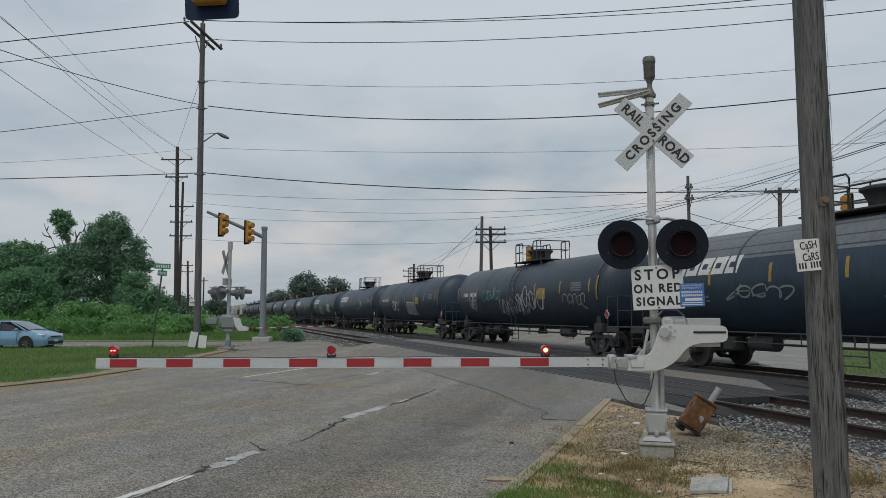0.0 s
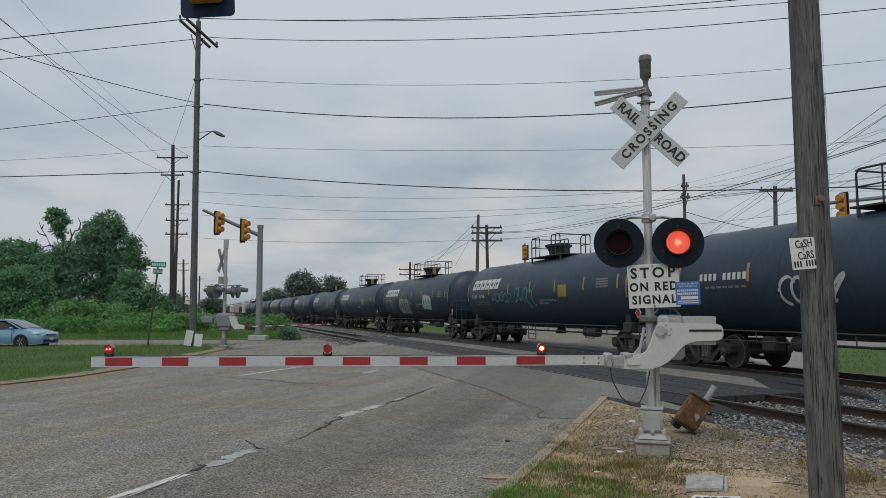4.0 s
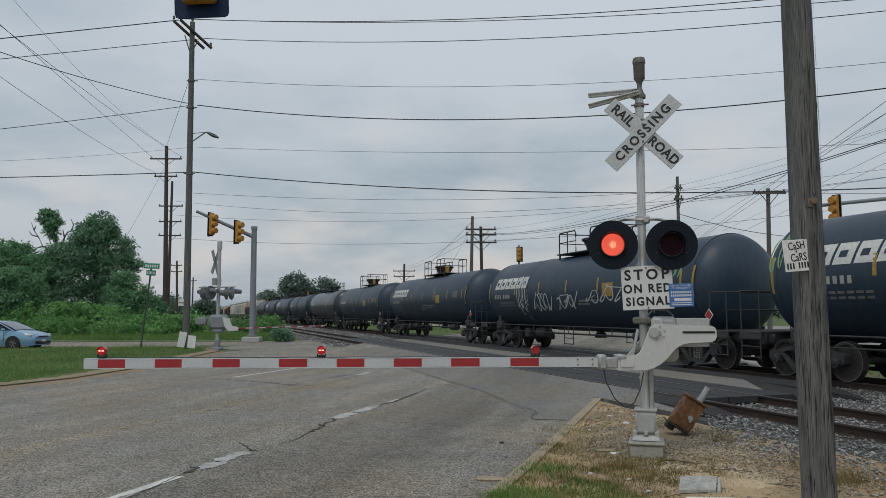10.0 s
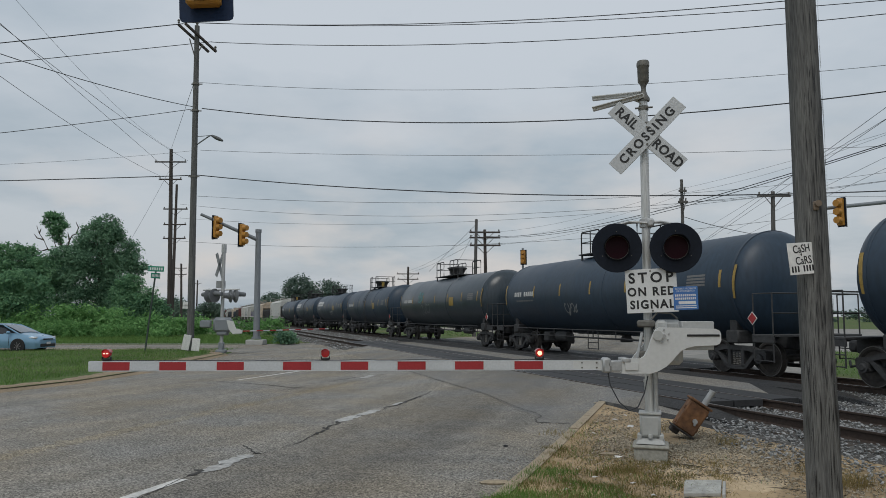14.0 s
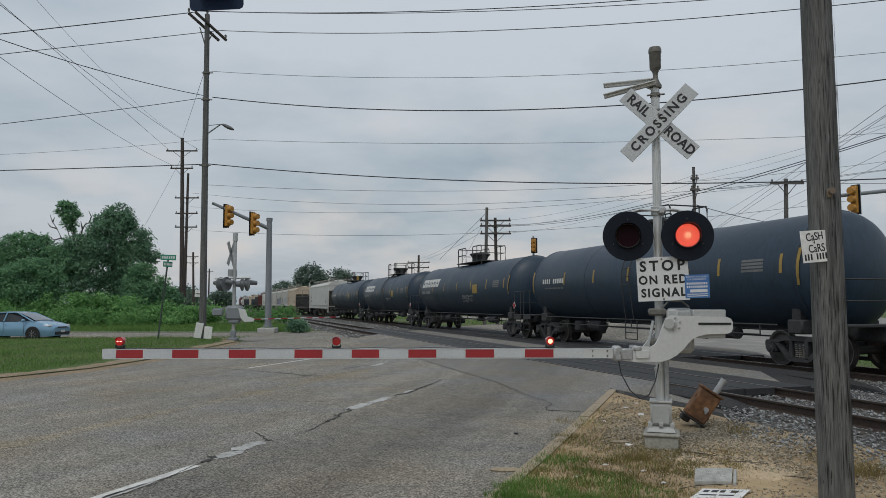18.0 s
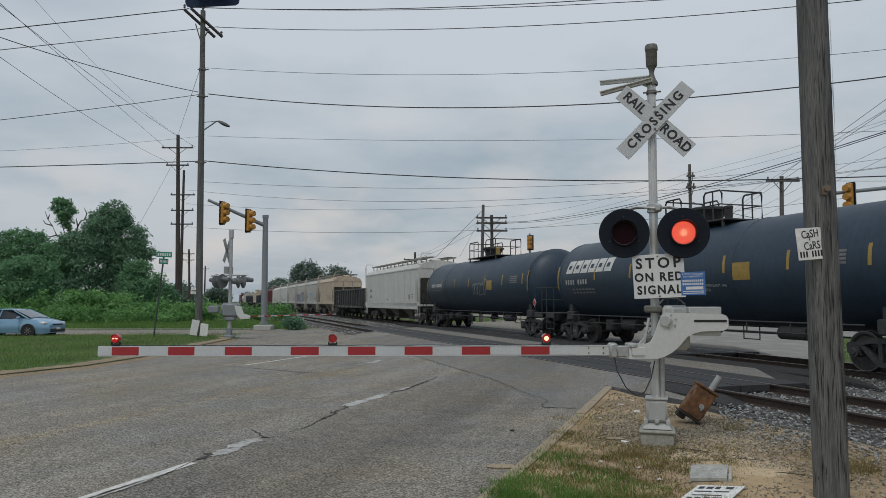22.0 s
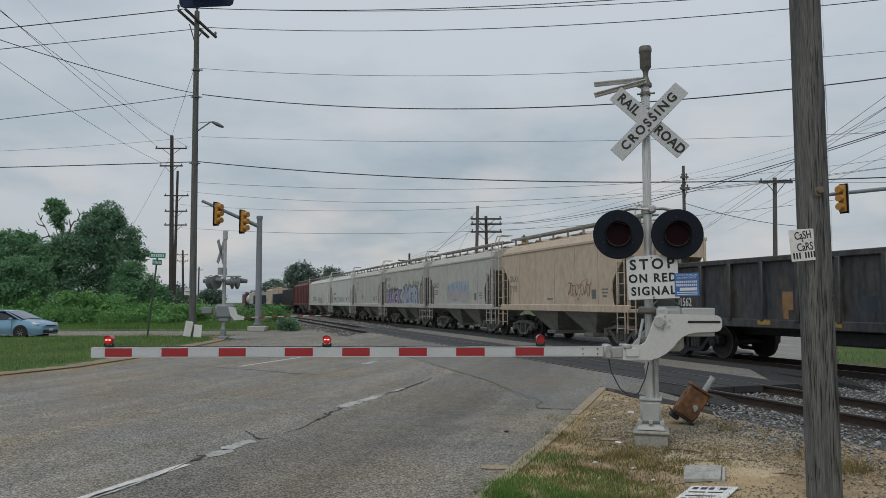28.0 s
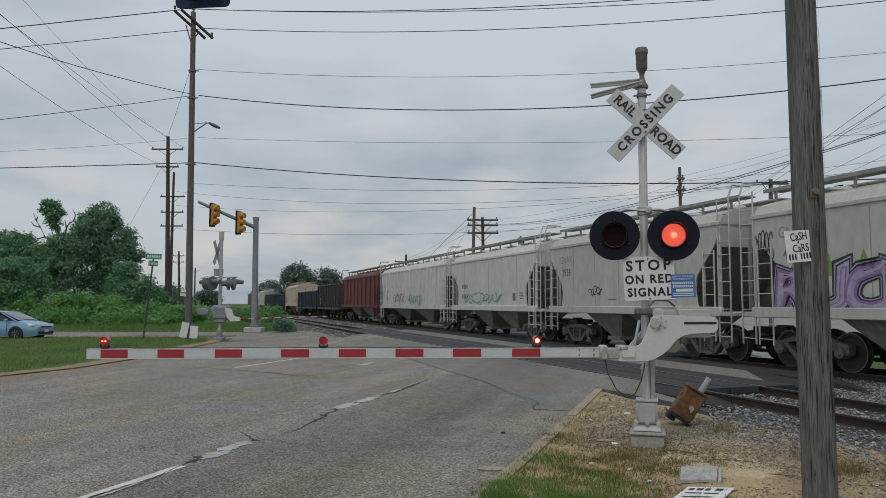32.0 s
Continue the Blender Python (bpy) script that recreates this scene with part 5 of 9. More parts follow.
tank_car(237.7, TANK_BLACK, B + "white logo blocks and a side ladder", logo=True, rails="ladder", bands=(-2.6,))
tank_car(255.5, TANK_BLACK, B + "white numbers near its end", bands=(4.0,), yellow=1)
hopper_car(256.85, 274.05, HOPPER_PALE, "pale grey covered hopper car with long white sill", bays=3, notch_d=0.42)
gondola_car(274.05, 289.4, GONDOLA_BLACK, "black ribbed gondola car with rust marks", top_z=2.66, number="601562")
hopper_car(289.4, 301.05, HOPPER_BEIGE, "rust-stained beige covered hopper car", marks_=(("GNAX", 2.60, MARK_GREY), ("7193", 2.16, MARK_GREY)))
hopper_car(301.05, 312.2, HOPPER_GREY, "grey covered hopper car with faded blue graffiti", marks_=(("GNAX", 2.56, MARK_DARK), ("7350", 2.13, MARK_DARK)))
hopper_car(312.2, 323.3, HOPPER_GREY, "grey covered hopper car with purple and green graffiti", marks_=(("GNAX", 3.29, MARK_FAINT), ("4242", 2.77, MARK_GREY)))
hopper_car(323.3, 334.4, HOPPER_GREY, "grey covered hopper car with numbers and small tags", marks_=(("GNAX", 3.23, MARK_FAINT), ("2936", 2.74, MARK_DARK)))
hopper_car(334.4, 345.9, HOPPER_PALE, "smooth pale covered hopper car")
hopper_car(345.9, 361.6, HOPPER_PALE, "pale hopper car with vertical side ribs", ribs=17, notch_d=0.35)
hopper_car(361.6, 376.8, HOPPER_RED, "maroon covered hopper car", ribs=8, notch_d=0.4)
gondola_car(376.8, 390.7, GONDOLA_BLACK, "tall black open hopper car", top_z=3.5)
gondola_car(390.7, 406.7, GONDOLA_BLUE, "dark blue ribbed gondola car", top_z=3.0)
hopper_car(406.7, 420.7, HOPPER_BEIGE, "cream hopper car with end openings")
gondola_car(420.7, 437.7, GONDOLA_BLUE, "dark blue ribbed gondola car", top_z=3.0)
gondola_car(437.7, 453.7, GONDOLA_BLACK, "plain black open gondola car", top_z=3.2)
hopper_car(453.7, 468.7, HOPPER_GREY, "grey covered hopper car far back in the train")
tank_car(482.2, HOPPER_PALE, "white tank car far back in the train")
hopper_car(484.2, 499.7, HOPPER_RED, "brown hopper car far back in the train")

# ---- the crossing signal beside the camera ----
SIG = pose(2.65, 9.12, 0, 0, 0, -17)
signal = thing("crossing_signal", SIG, "silver crossing signal mast with crossbuck, red flashers and lowered gate", "crossing signal")
FLAT = Matrix(((1, 0, 0, 0), (0, 0, -1, 0), (0, 1, 0, 0), (0, 0, 0, 1)))   # x right, y up, z towards the viewer


def facing(x, y, z, roll=0.0):
    """A pose on the mast whose z axis points out to the road users."""
    return Matrix.Translation((x, y, z)) @ FLAT @ pose(0, 0, 0, 0, 0, roll)


def inside(world_pose):
    return SIG.inverted() @ world_pose


part("foundation", Shape().box((0, 0, 0.05), (0.39, 0.39, 0.20), 0.02).box((0, 0, 0.165), (0.43, 0.43, 0.05), 0.02), surface("foundation_concrete", (0.33, 0.325, 0.285), 0.85, vary=0.35, grain=25, stain=4, bump=0.25), signal, "pale concrete foundation")
jb = Shape()
jb.v = []
for z, w in ((0.20, 0.34), (0.24, 0.30), (0.27, 0.20)):
    jb.v += [(-w / 2, -w / 2, z), (w / 2, -w / 2, z), (w / 2, w / 2, z), (-w / 2, w / 2, z)]
jb.f = [(a * 4 + i, a * 4 + (i + 1) % 4, a * 4 + 4 + (i + 1) % 4, a * 4 + 4 + i) for a in range(2) for i in range(4)] + [(8, 9, 10, 11)]
jb.box((0, 0, 0.41), (0.25, 0.25, 0.28), 0.02).box((0, -0.13, 0.41), (0.20, 0.02, 0.22), 0.006).box((0, 0, 0.56), (0.27, 0.27, 0.03), 0.008)
for x in (-0.13, 0.13):
    jb.box((x, -0.06, 0.26), (0.05, 0.16, 0.10), 0.01)
jb.box((0, -0.15, 0.29), (0.05, 0.04, 0.05), 0.008)
part("junction_box", jb, GREY_PAINT, signal)
part("mast", Shape().cyl((0, 0, 0.55), (0, 0, 0.95), 0.060, n=24).cyl((0, 0, 0.9), (0.012, 0, 4.60), 0.0535, n=24).cyl((0, 0, 0.93), (0, 0, 0.97), 0.068, n=24), MAST_SILVER, signal)
part("conduit", Shape().pipe([(0.075, -0.05, 0.56), (0.078, -0.06, 1.0), (0.075, -0.06, 1.25)], 0.028, 10).pipe([(-0.07, -0.07, 1.55), (-0.12, -0.10, 1.3), (-0.16, -0.12, 1.05)], 0.02, 8), GALV, signal)
bell = part("bell", Shape().lathe([(0.01, 4.50), (0.074, 4.50), (0.076, 4.535), (0.052, 4.575), (0.036, 4.62), (0.030, 4.66), (0.036, 4.70), (0.052, 4.735), (0.066, 4.75), (0.070, 4.755), (0.073, 4.95), (0.081, 4.96), (0.081, 5.005), (0.072, 5.03), (0.01, 5.04)], Matrix.Translation((0.02, 0, 0.02)), 24), BELL_GREY, signal, "dull grey crossing bell")
part("bell_clamp", Shape().cyl((-0.09, -0.05, 4.42), (0.13, -0.05, 4.42), 0.012, n=8).lathe([(0.05, 4.40), (0.064, 4.40), (0.064, 4.45), (0.05, 4.45)], Matrix.Translation((0.012, 0, 0)), 20), BELL_GREY, signal)

# crossbuck with its two blades
blade = Shape().box((0, 0, 0), (1.15, 0.216, 0.012), 0.004)
for k, (roll, gap, words) in enumerate(((45, 0.120, (("CROSSING", 0.0),)), (-45, 0.106, (("RAIL", -0.345), ("ROAD", 0.345))))):
    bl = part("crossbuck_blade", blade, SIGN_GREY, signal, "grey-white reflective blade", at=facing(0.05, -gap, 4.035, roll))
    for w, x in words:
        lettering("lettering", w, 0.160 if len(w) > 4 else 0.164, INK, bl, Matrix.Translation((x, 0.0, 0.008)), wide=0.95, bold=0.004, spacing=1.06 if len(w) == 4 else 1.34)
part("crossbuck_bolts", Shape().cyl((0.05, -0.135, 4.145), (0.05, -0.10, 4.145), 0.014, n=8).cyl((0.05, -0.135, 3.925), (0.05, -0.10, 3.925), 0.014, n=8), BELL_GREY, signal)
part("crossbuck_bracket", Shape().box((0.02, -0.085, 3.95), (0.16, 0.05, 0.05), 0.01).box((0.02, -0.085, 4.2), (0.16, 0.05, 0.05), 0.01), BELL_GREY, signal)
# a second crossbuck for the other road, seen edge-on
for dz, lean, z in ((0, 0.0, 4.64), (1, -10.0, 4.58)):
    part("side_blade", Shape().box((-0.36, 0, 0), (0.66, 0.05, 0.06), 0.006).box((-0.36, 0.02, 0.01), (0.66, 0.18, 0.012), 0.002), SILVER, signal, at=pose(0.05, 0.05 - 0.12 * dz, z, 0, lean, -4))
part("side_blade_arm", Shape().cyl((-0.1, 0, 4.56), (0.02, 0, 4.5), 0.025, n=8), GALV, signal)


# flashing lights
def led_face():
    """One side carries the lit diodes, the other is dark."""
    me = bpy.data.meshes.new("led_face")
    vs, fs, mi = [], [], []

    def disc(r, y, mat, n=28, cx=0.0, cz=0.0, flip=False):
        k = len(vs)
        vs.extend([(cx + r * math.cos(2 * math.pi * i / n), y, cz + r * math.sin(2 * math.pi * i / n)) for i in range(n)])
        fc = tuple(range(k, k + n))
        fs.append(tuple(reversed(fc)) if flip else fc)
        mi.append(mat)

    disc(0.143, -0.006, 0)
    disc(0.143, 0.006, 2, flip=True)
    for ring in range(8):
        m = 1 if ring == 0 else ring * 6
        for i in range(m):
            a = 2 * math.pi * (i + 0.5 * (ring % 2)) / m
            r = ring * 0.0185
            disc(0.0066, -0.010, 3 if ring < 3 else 1, 6, r * math.cos(a), r * math.sin(a))
    me.from_pydata(vs, [], fs)
    for mt in (LED_ON, LED_CORE, LED_OFF, LED_HEART):
        me.materials.append(mt)
    me.polygons.foreach_set("material_index", mi)
    me.update()
    return me


LED_FACE = led_face()
FLASHERS = []
for x, z in ((-0.352, 2.612), (0.357, 2.598)):
    at = pose(x, -0.14, z, 0, 0, 4)
    bp = part("flasher", Shape().lathe([(0.14, 0.0), (0.14, 0.03), (0.306, 0.035), (0.312, 0.028), (0.312, 0.018), (0.306, 0.012), (0.155, 0.0)], FLAT @ pose(0, 0, -0.02), 48), BLACK_DISC, signal, "round black flasher backplate", at=at)
    part("housing", Shape().lathe([(0.02, -0.20), (0.10, -0.19), (0.15, -0.10), (0.16, 0.0), (0.155, 0.0)], FLAT, 28), BLACK_DISC, bp)
    hood = Shape()
    n = 26
    for i in range(n + 1):
        a = radians(-28 + 236 * i / n)
        for r in (0.160, 0.154):
            reach = 0.24 * (0.35 + 0.65 * max(math.sin(a), 0)) + 0.02
            hood.v += [(r * math.cos(a), -0.02, r * math.sin(a)), (r * math.cos(a), -0.02 - reach, r * math.sin(a) - 0.012)]
    for i in range(n):
        k, j = 4 * i, 4 * i + 4
        hood.f += [(k, k + 1, j + 1, j), (k + 2, j + 2, j + 3, k + 3), (k + 1, k + 3, j + 3, j + 1)]
    part("hood", hood, BLACK_DISC, bp)
    rim = Shape().lathe([(0.143, 0.035), (0.158, 0.035), (0.158, 0.06), (0.143, 0.06)], FLAT @ pose(0, 0, -0.01), 40)
    part("lens_ring", rim, BLACK_DISC, bp)
    part("lens_clip", Shape().pipe([(0.147 * math.cos(radians(a)), -0.056, 0.147 * math.sin(radians(a))) for a in range(0, 361, 12)], 0.0030, 6), BELL_GREY, bp, "thin grey lens rim")
    bolts = Shape()
    for i in range(3):
        a = radians(90 + 120 * i)
        bolts.cyl((0.205 * math.cos(a), -0.035, 0.205 * math.sin(a)), (0.205 * math.cos(a), -0.02, 0.205 * math.sin(a)), 0.006, n=6)
    part("bolts", bolts, BELL_GREY, bp)
    FLASHERS.append(piece("led_face", LED_FACE, bp, pose(0, -0.045, 0)))
la = Shape().pipe([(-0.352, -0.02, 2.92), (-0.2, -0.03, 2.945), (0.0, -0.08, 2.935), (0.2, -0.03, 2.935), (0.357, -0.02, 2.90)], 0.020, 10)
for x in (-0.352, 0.357):
    la.cyl((x, -0.02, 2.91), (x, -0.04, 2.60), 0.022, n=10)
la.lathe([(0.052, 2.87), (0.072, 2.88), (0.072, 2.98), (0.052, 2.99)], None, 18).box((0.065, -0.06, 2.93), (0.09, 0.09, 0.10), 0.02)
part("light_arm", la, GALV, signal)

stop = part("stop_board", Shape().box((0, 0, 0), (0.615, 0.545, 0.008), 0.003), SIGN_WHITE, signal, "white board with black words", at=facing(0.055, -0.11, 2.07, 2.3))
for words, y, size, wide in (("STOP", 0.158, 0.180, 1.0), ("ON RED", -0.014, 0.146, 0.93), ("SIGNAL", -0.174, 0.146, 0.93)):
    lettering("lettering", words, size, INK, stop, Matrix.Translation((0, y, 0.005)), wide=wide, bold=0.005, spacing=1.40 if words == "STOP" else 1.22)
part("bolts", Shape().cyl((0, 0.245, 0), (0, 0.245, 0.012), 0.012, n=8).cyl((0, -0.25, 0), (0, -0.25, 0.012), 0.012, n=8), BELL_GREY, stop)
info = part("info_board", Shape().box((0, 0, 0), (0.285, 0.285, 0.006), 0.002), SIGN_BLUE, signal, "small blue notice with white words", at=facing(0.458, -0.115, 1.975, 1.5))
lettering("lettering", "REPORT PROBLEM\nOR EMERGENCY", 0.030, SIGN_WHITE, info, Matrix.Translation((0, 0.100, 0.004)), depth=0.001)
bars = Shape()
for y, n in ((0.035, 11), (-0.005, 11)):
    for i in range(n):
        bars.box((-0.115 + i * 0.0225, y, 0.004), (0.015, 0.026, 0.002))
part("number_bars", bars, SIGN_WHITE, info)
part("white_strip", Shape().box((0.015, -0.055, 0.004), (0.20, 0.036, 0.002)), SIGN_WHITE, info)
for y in (-0.095, -0.118):
    part("print_line", Shape().box((0, y, 0.004), (0.24, 0.010, 0.002)), SIGN_WHITE, info)

# gate machine, counterweights and arm
gm = Shape().box((0.24, 0.10, 1.43), (0.34, 0.30, 0.56), 0.05).box((0.16, -0.05, 1.5), (0.14, 0.18, 0.40), 0.03)
gm.cyl((0.12, -0.28, 1.52), (0.12, 0.2, 1.52), 0.06, n=16)
part("gate_machine", gm, GREY_PAINT, signal, "grey gate machine case")
for z_, w_ in ((1.66, 0.22), (1.28, 0.20)):
    part("machine_bracket", Shape().box((-0.02, -0.02, z_), (w_, w_, 0.09), 0.02), BELL_GREY, signal)
part("lifting_handle", Shape().pipe([(0.05, -0.1, 1.72), (0.12, -0.08, 1.80), (0.28, -0.02, 1.79), (0.36, 0.02, 1.72)], 0.012, 6), BELL_GREY, signal)
PLATE = [(2.245, 1.25), (2.47, 1.24), (2.52, 1.27), (2.57, 1.36), (2.62, 1.50), (2.66, 1.585), (2.72, 1.62), (3.40, 1.60), (3.445, 1.58), (3.465, 1.54), (3.465, 1.46), (3.445, 1.42), (3.40, 1.40), (3.14, 1.39), (3.05, 1.37), (2.97, 1.33), (2.91, 1.27), (2.86, 1.21), (2.78, 1.14), (2.69, 1.09), (2.60, 1.06), (2.24, 1.06)]
up = Matrix(((1, 0, 0, 0), (0, 0, 1, 0), (0, 1, 0, 0), (0, 0, 0, 1)))
cw = part("counterweight_arm", Shape().slab(PLATE, 0.035, Matrix.Translation((0, 8.85, 0)) @ up), SILVER, signal, "silver counterweight arm", smooth=False, at=SIG.inverted())
part("slot", Shape().box((3.245, 8.846, 1.52), (0.40, 0.012, 0.026), 0.004), INK, cw, "dark slot")
bo = Shape().cyl((2.755, 8.82, 1.515), (2.755, 8.86, 1.515), 0.026, n=12)
for i in range(6):
    a = radians(60 * i + 20)
    bo.cyl((2.755 + 0.075 * math.cos(a), 8.835, 1.515 + 0.075 * math.sin(a)), (2.755 + 0.075 * math.cos(a), 8.86, 1.515 + 0.075 * math.sin(a)), 0.012, n=8)
part("bolts", bo, GALV, cw)
part("plate_edge", Shape().box((2.36, 8.84, 1.15), (0.16, 0.014, 0.10), 0.004), SILVER, cw)
part("far_plate", Shape().slab([(x + 0.10, z - 0.015) for x, z in PLATE[4:]], 0.03, Matrix.Translation((0, 9.30, 0)) @ up), SILVER, signal, smooth=False, at=SIG.inverted())
for c_, s_ in (((3.20, 8.99, 1.62), (0.40, 0.20, 0.14)), ((3.22, 8.99, 1.40), (0.34, 0.20, 0.12))):
    part("counterweight", Shape().box(c_, s_, 0.01), GREY_PAINT, signal, at=SIG.inverted())
part("arm_clamp", Shape().box((2.15, 8.90, 1.15), (0.22, 0.10, 0.13), 0.012).box((2.06, 8.90, 1.16), (0.10, 0.16, 0.18), 0.02).box((2.30, 8.95, 1.22), (0.10, 0.25, 0.05), 0.01).cyl((2.10, 8.82, 1.17), (2.10, 8.98, 1.17), 0.02, n=10), GALV, signal, at=SIG.inverted())
ARM = Matrix.Translation((2.06, 8.90, 1.16)) @ pose(0, 0, 0, 0, 0, 180 + 2.3)
arm = part("gate_arm", Shape().box((3.085, 0, 0), (6.17, 0.045, 0.118), 0.006), SILVER, signal, "long silver gate arm across the road", at=SIG.inverted() @ ARM)
X = [0.403, 0.776, 1.127, 1.498, 1.848, 2.197, 2.538, 2.884, 3.217, 3.562, 3.90, 4.357, 4.679, 5.034, 5.348, 5.688, 6.006, 6.166]
for i in range(len(X) - 1):
    red = i % 2 == 1
    part("arm_stripe", Shape().box(((X[i] + X[i + 1]) / 2, 0.0, 0), (X[i + 1] - X[i] - 0.004, 0.051, 0.098), 0.002), RED_TAPE if red else WHITE_TAPE, arm, "red reflective stripe" if red else "white reflective stripe")
part("arm_edge", Shape().box((3.08, 0.0, 0.056), (6.16, 0.054, 0.008), 0.002).box((3.08, 0.0, -0.056), (6.16, 0.054, 0.008), 0.002), WHITE_TAPE, arm)
part("arm_cable", Shape().pipe([(x, -0.0, 0.066 + 0.003 * math.sin(x * 9)) for x in steps(0.1, 6.0, 0.15)], 0.006, 6), WIRE, arm)
part("arm_bolts", Shape().cyl((0.12, 0.02, 0.03), (0.12, 0.03, 0.03), 0.012, n=6).cyl((0.12, 0.02, -0.03), (0.12, 0.03, -0.03), 0.012, n=6).cyl((0.30, 0.02, 0.03), (0.30, 0.03, 0.03), 0.010, n=6).cyl((0.30, 0.02, -0.03), (0.30, 0.03, -0.03), 0.010, n=6), BELL_GREY, arm)


def arm_lamp(x, turning=False):
    base = part("arm_lamp", Shape().box((0, 0, 0.015), (0.085, 0.06, 0.03), 0.008).box((-0.047, 0, 0.03), (0.014, 0.04, 0.04), 0.004).box((0.047, 0, 0.03), (0.014, 0.04, 0.04), 0.004), INK, arm, at=pose(x, 0, 0.062))
    me = Shape().lathe([(0.01, -0.036), (0.028, -0.035), (0.047, -0.033), (0.050, -0.02), (0.050, 0.02), (0.047, 0.033), (0.01, 0.035)], pose(0, 0, 0.085, 90, 0, 0), 20).mesh("lamp_lens", ARM_LAMP)
    if turning:
        me.materials.append(ARM_LIT)
        me.materials.append(LENS_LIT)
        me.polygons.foreach_set("material_index", [0 if p.center.y < 0.030 else 1 if (Vector((p.center.x, p.center.z - 0.085))).length < 0.027 else 2 for p in me.polygons])
    part("lamp_visor", Shape().slab([(0.054 * math.cos(radians(a)), 0.085 + 0.056 * math.sin(radians(a))) for a in range(20, 161, 20)] + [(0.048 * math.cos(radians(a)), 0.085 + 0.050 * math.sin(radians(a))) for a in range(160, 19, -20)], 0.10, Matrix.Translation((0, 0.05, 0)) @ FLAT), ARM_LAMP, base)
    lens = piece("lamp_lens", me, base)
    if turning:
        return lens
    # a lit plate with two diodes, which shows only when it faces the road
    sh = Shape().lathe([(0.005, 0.038), (0.040, 0.037), (0.046, 0.034)], pose(0, 0, 0.085, -90, 0, 0), 20)
    k = len(sh.f)
    for dx in (-0.018, 0.018):
        sh.box((dx, 0.036, 0.088), (0.026, 0.012, 0.014), 0.004)
    face = sh.mesh("lit_plate", LENS_LIT)
    face.materials.append(DIODE)
    face.polygons.foreach_set("material_index", [0] * k + [1] * (len(sh.f) - k))
    return piece("lit_plate", face, base)



TURN_LAMP = arm_lamp(0.817, True)
MIDDLE_LAMP = arm_lamp(3.40)
arm_lamp(5.967)
part("gate_cable", Shape().pipe([(2.07, 8.88, 1.12), (2.10, 8.86, 0.92), (2.2, 8.84, 0.72), (2.32, 8.84, 0.62), (2.43, 8.86, 0.66), (2.53, 8.92, 0.82), (2.60, 9.0, 1.02)], 0.008, 6), WIRE, signal, "thin black cable", at=SIG.inverted())

# ---- the wooden pole with its sign ----
def wood_pole(name, foot, top, r0, r1, material, label, category="utility pole", n=20):
    ob = thing(name, Matrix.Translation(foot), label, category)
    sh = Shape()
    rings = 26
    d = Vector(top) - Vector(foot)
    vs = []
    for i in range(rings + 1):
        t = i / rings
        c = d * t
        r = r0 + (r1 - r0) * t
        for j in range(n):
            a = 2 * math.pi * j / n
            w = 1 + 0.02 * noise.noise(Vector((math.cos(a) * 2, math.sin(a) * 2, c.z * 0.35 + foot[0])))
            vs.append((c.x + r * w * math.cos(a), c.y + r * w * math.sin(a), c.z))
    fs = [(i * n + j, i * n + (j + 1) % n, (i + 1) * n + (j + 1) % n, (i + 1) * n + j) for i in range(rings) for j in range(n)] + [tuple(reversed(range(n))), tuple(rings * n + j for j in range(n))]
    sh.add(vs, fs)
    part("shaft", sh, material, ob)
    return ob


npole = wood_pole("utility_pole", (3.46, 6.6, -0.05), (3.43, 6.6, 10.5), 0.147, 0.112, POLE_WOOD, "weathered grey wooden pole with a paper sign", n=40)
cracks = Shape()
for k in range(380):
    a = radians(random.uniform(185, 355))
    z, ln = random.uniform(0.1, 4.6), random.uniform(0.04, 0.5)
    r = 0.149 - 0.0033 * z + 0.0005
    w = random.choice((0.0010, 0.0016, 0.0024, 0.0045))
    p = Vector((r * math.cos(a), r * math.sin(a), z))
    tng = Vector((-math.sin(a), math.cos(a), 0))
    q = p + Vector((0, 0, ln)) + tng * random.uniform(-0.01, 0.01)
    mid = (p + q) / 2
    o = Vector((math.cos(a), math.sin(a), 0)) * 0.002
    cracks.add([p + o, mid - tng * w + o, q + o, mid + tng * w + o], [(0, 3, 2, 1)])
part("cracks", cracks, INK, npole, smooth=False)
cash = part("paper_sign", Shape().box((0, 0, 0), (0.285, 0.285, 0.008), 0.002), PAPER, npole, "white card lettered by hand", at=Matrix.Translation((3.265 - 3.46, 6.44 - 6.6, 2.27 + 0.05)) @ FLAT @ pose(0, 0, 0, 0, 18, 5))
for words, x, y, size, roll in (("CaSH", 0.01, 0.085, 0.10, 4), ("CaRS", 0.02, -0.02, 0.10, 3), ("4", 0.0, 0.035, 0.04, 0)):
    lettering("lettering", words, size, INK, cash, Matrix.Translation((x, y, 0.005)) @ pose(0, 0, 0, 0, 0, roll), depth=0.001, wide=0.85, bold=0.001)
bars = Shape()
for i in range(8):
    if i != 3:
        bars.box((-0.115 + i * 0.033, -0.095 + i * 0.001, 0.005), (0.018, 0.055, 0.001))
part("number_bars", bars, INK, cash)
part("bracket", Shape().lathe([(0.018, -0.02), (0.03, -0.02), (0.03, 0.03), (0.018, 0.03)], Matrix.Translation((-0.02, -0.145, 2.82)) @ FLAT, 12).box((-0.03, -0.14, 2.80), (0.05, 0.02, 0.08), 0.005), surface("tan_clay", (0.17, 0.135, 0.10), 0.85), npole)
nails = Shape()
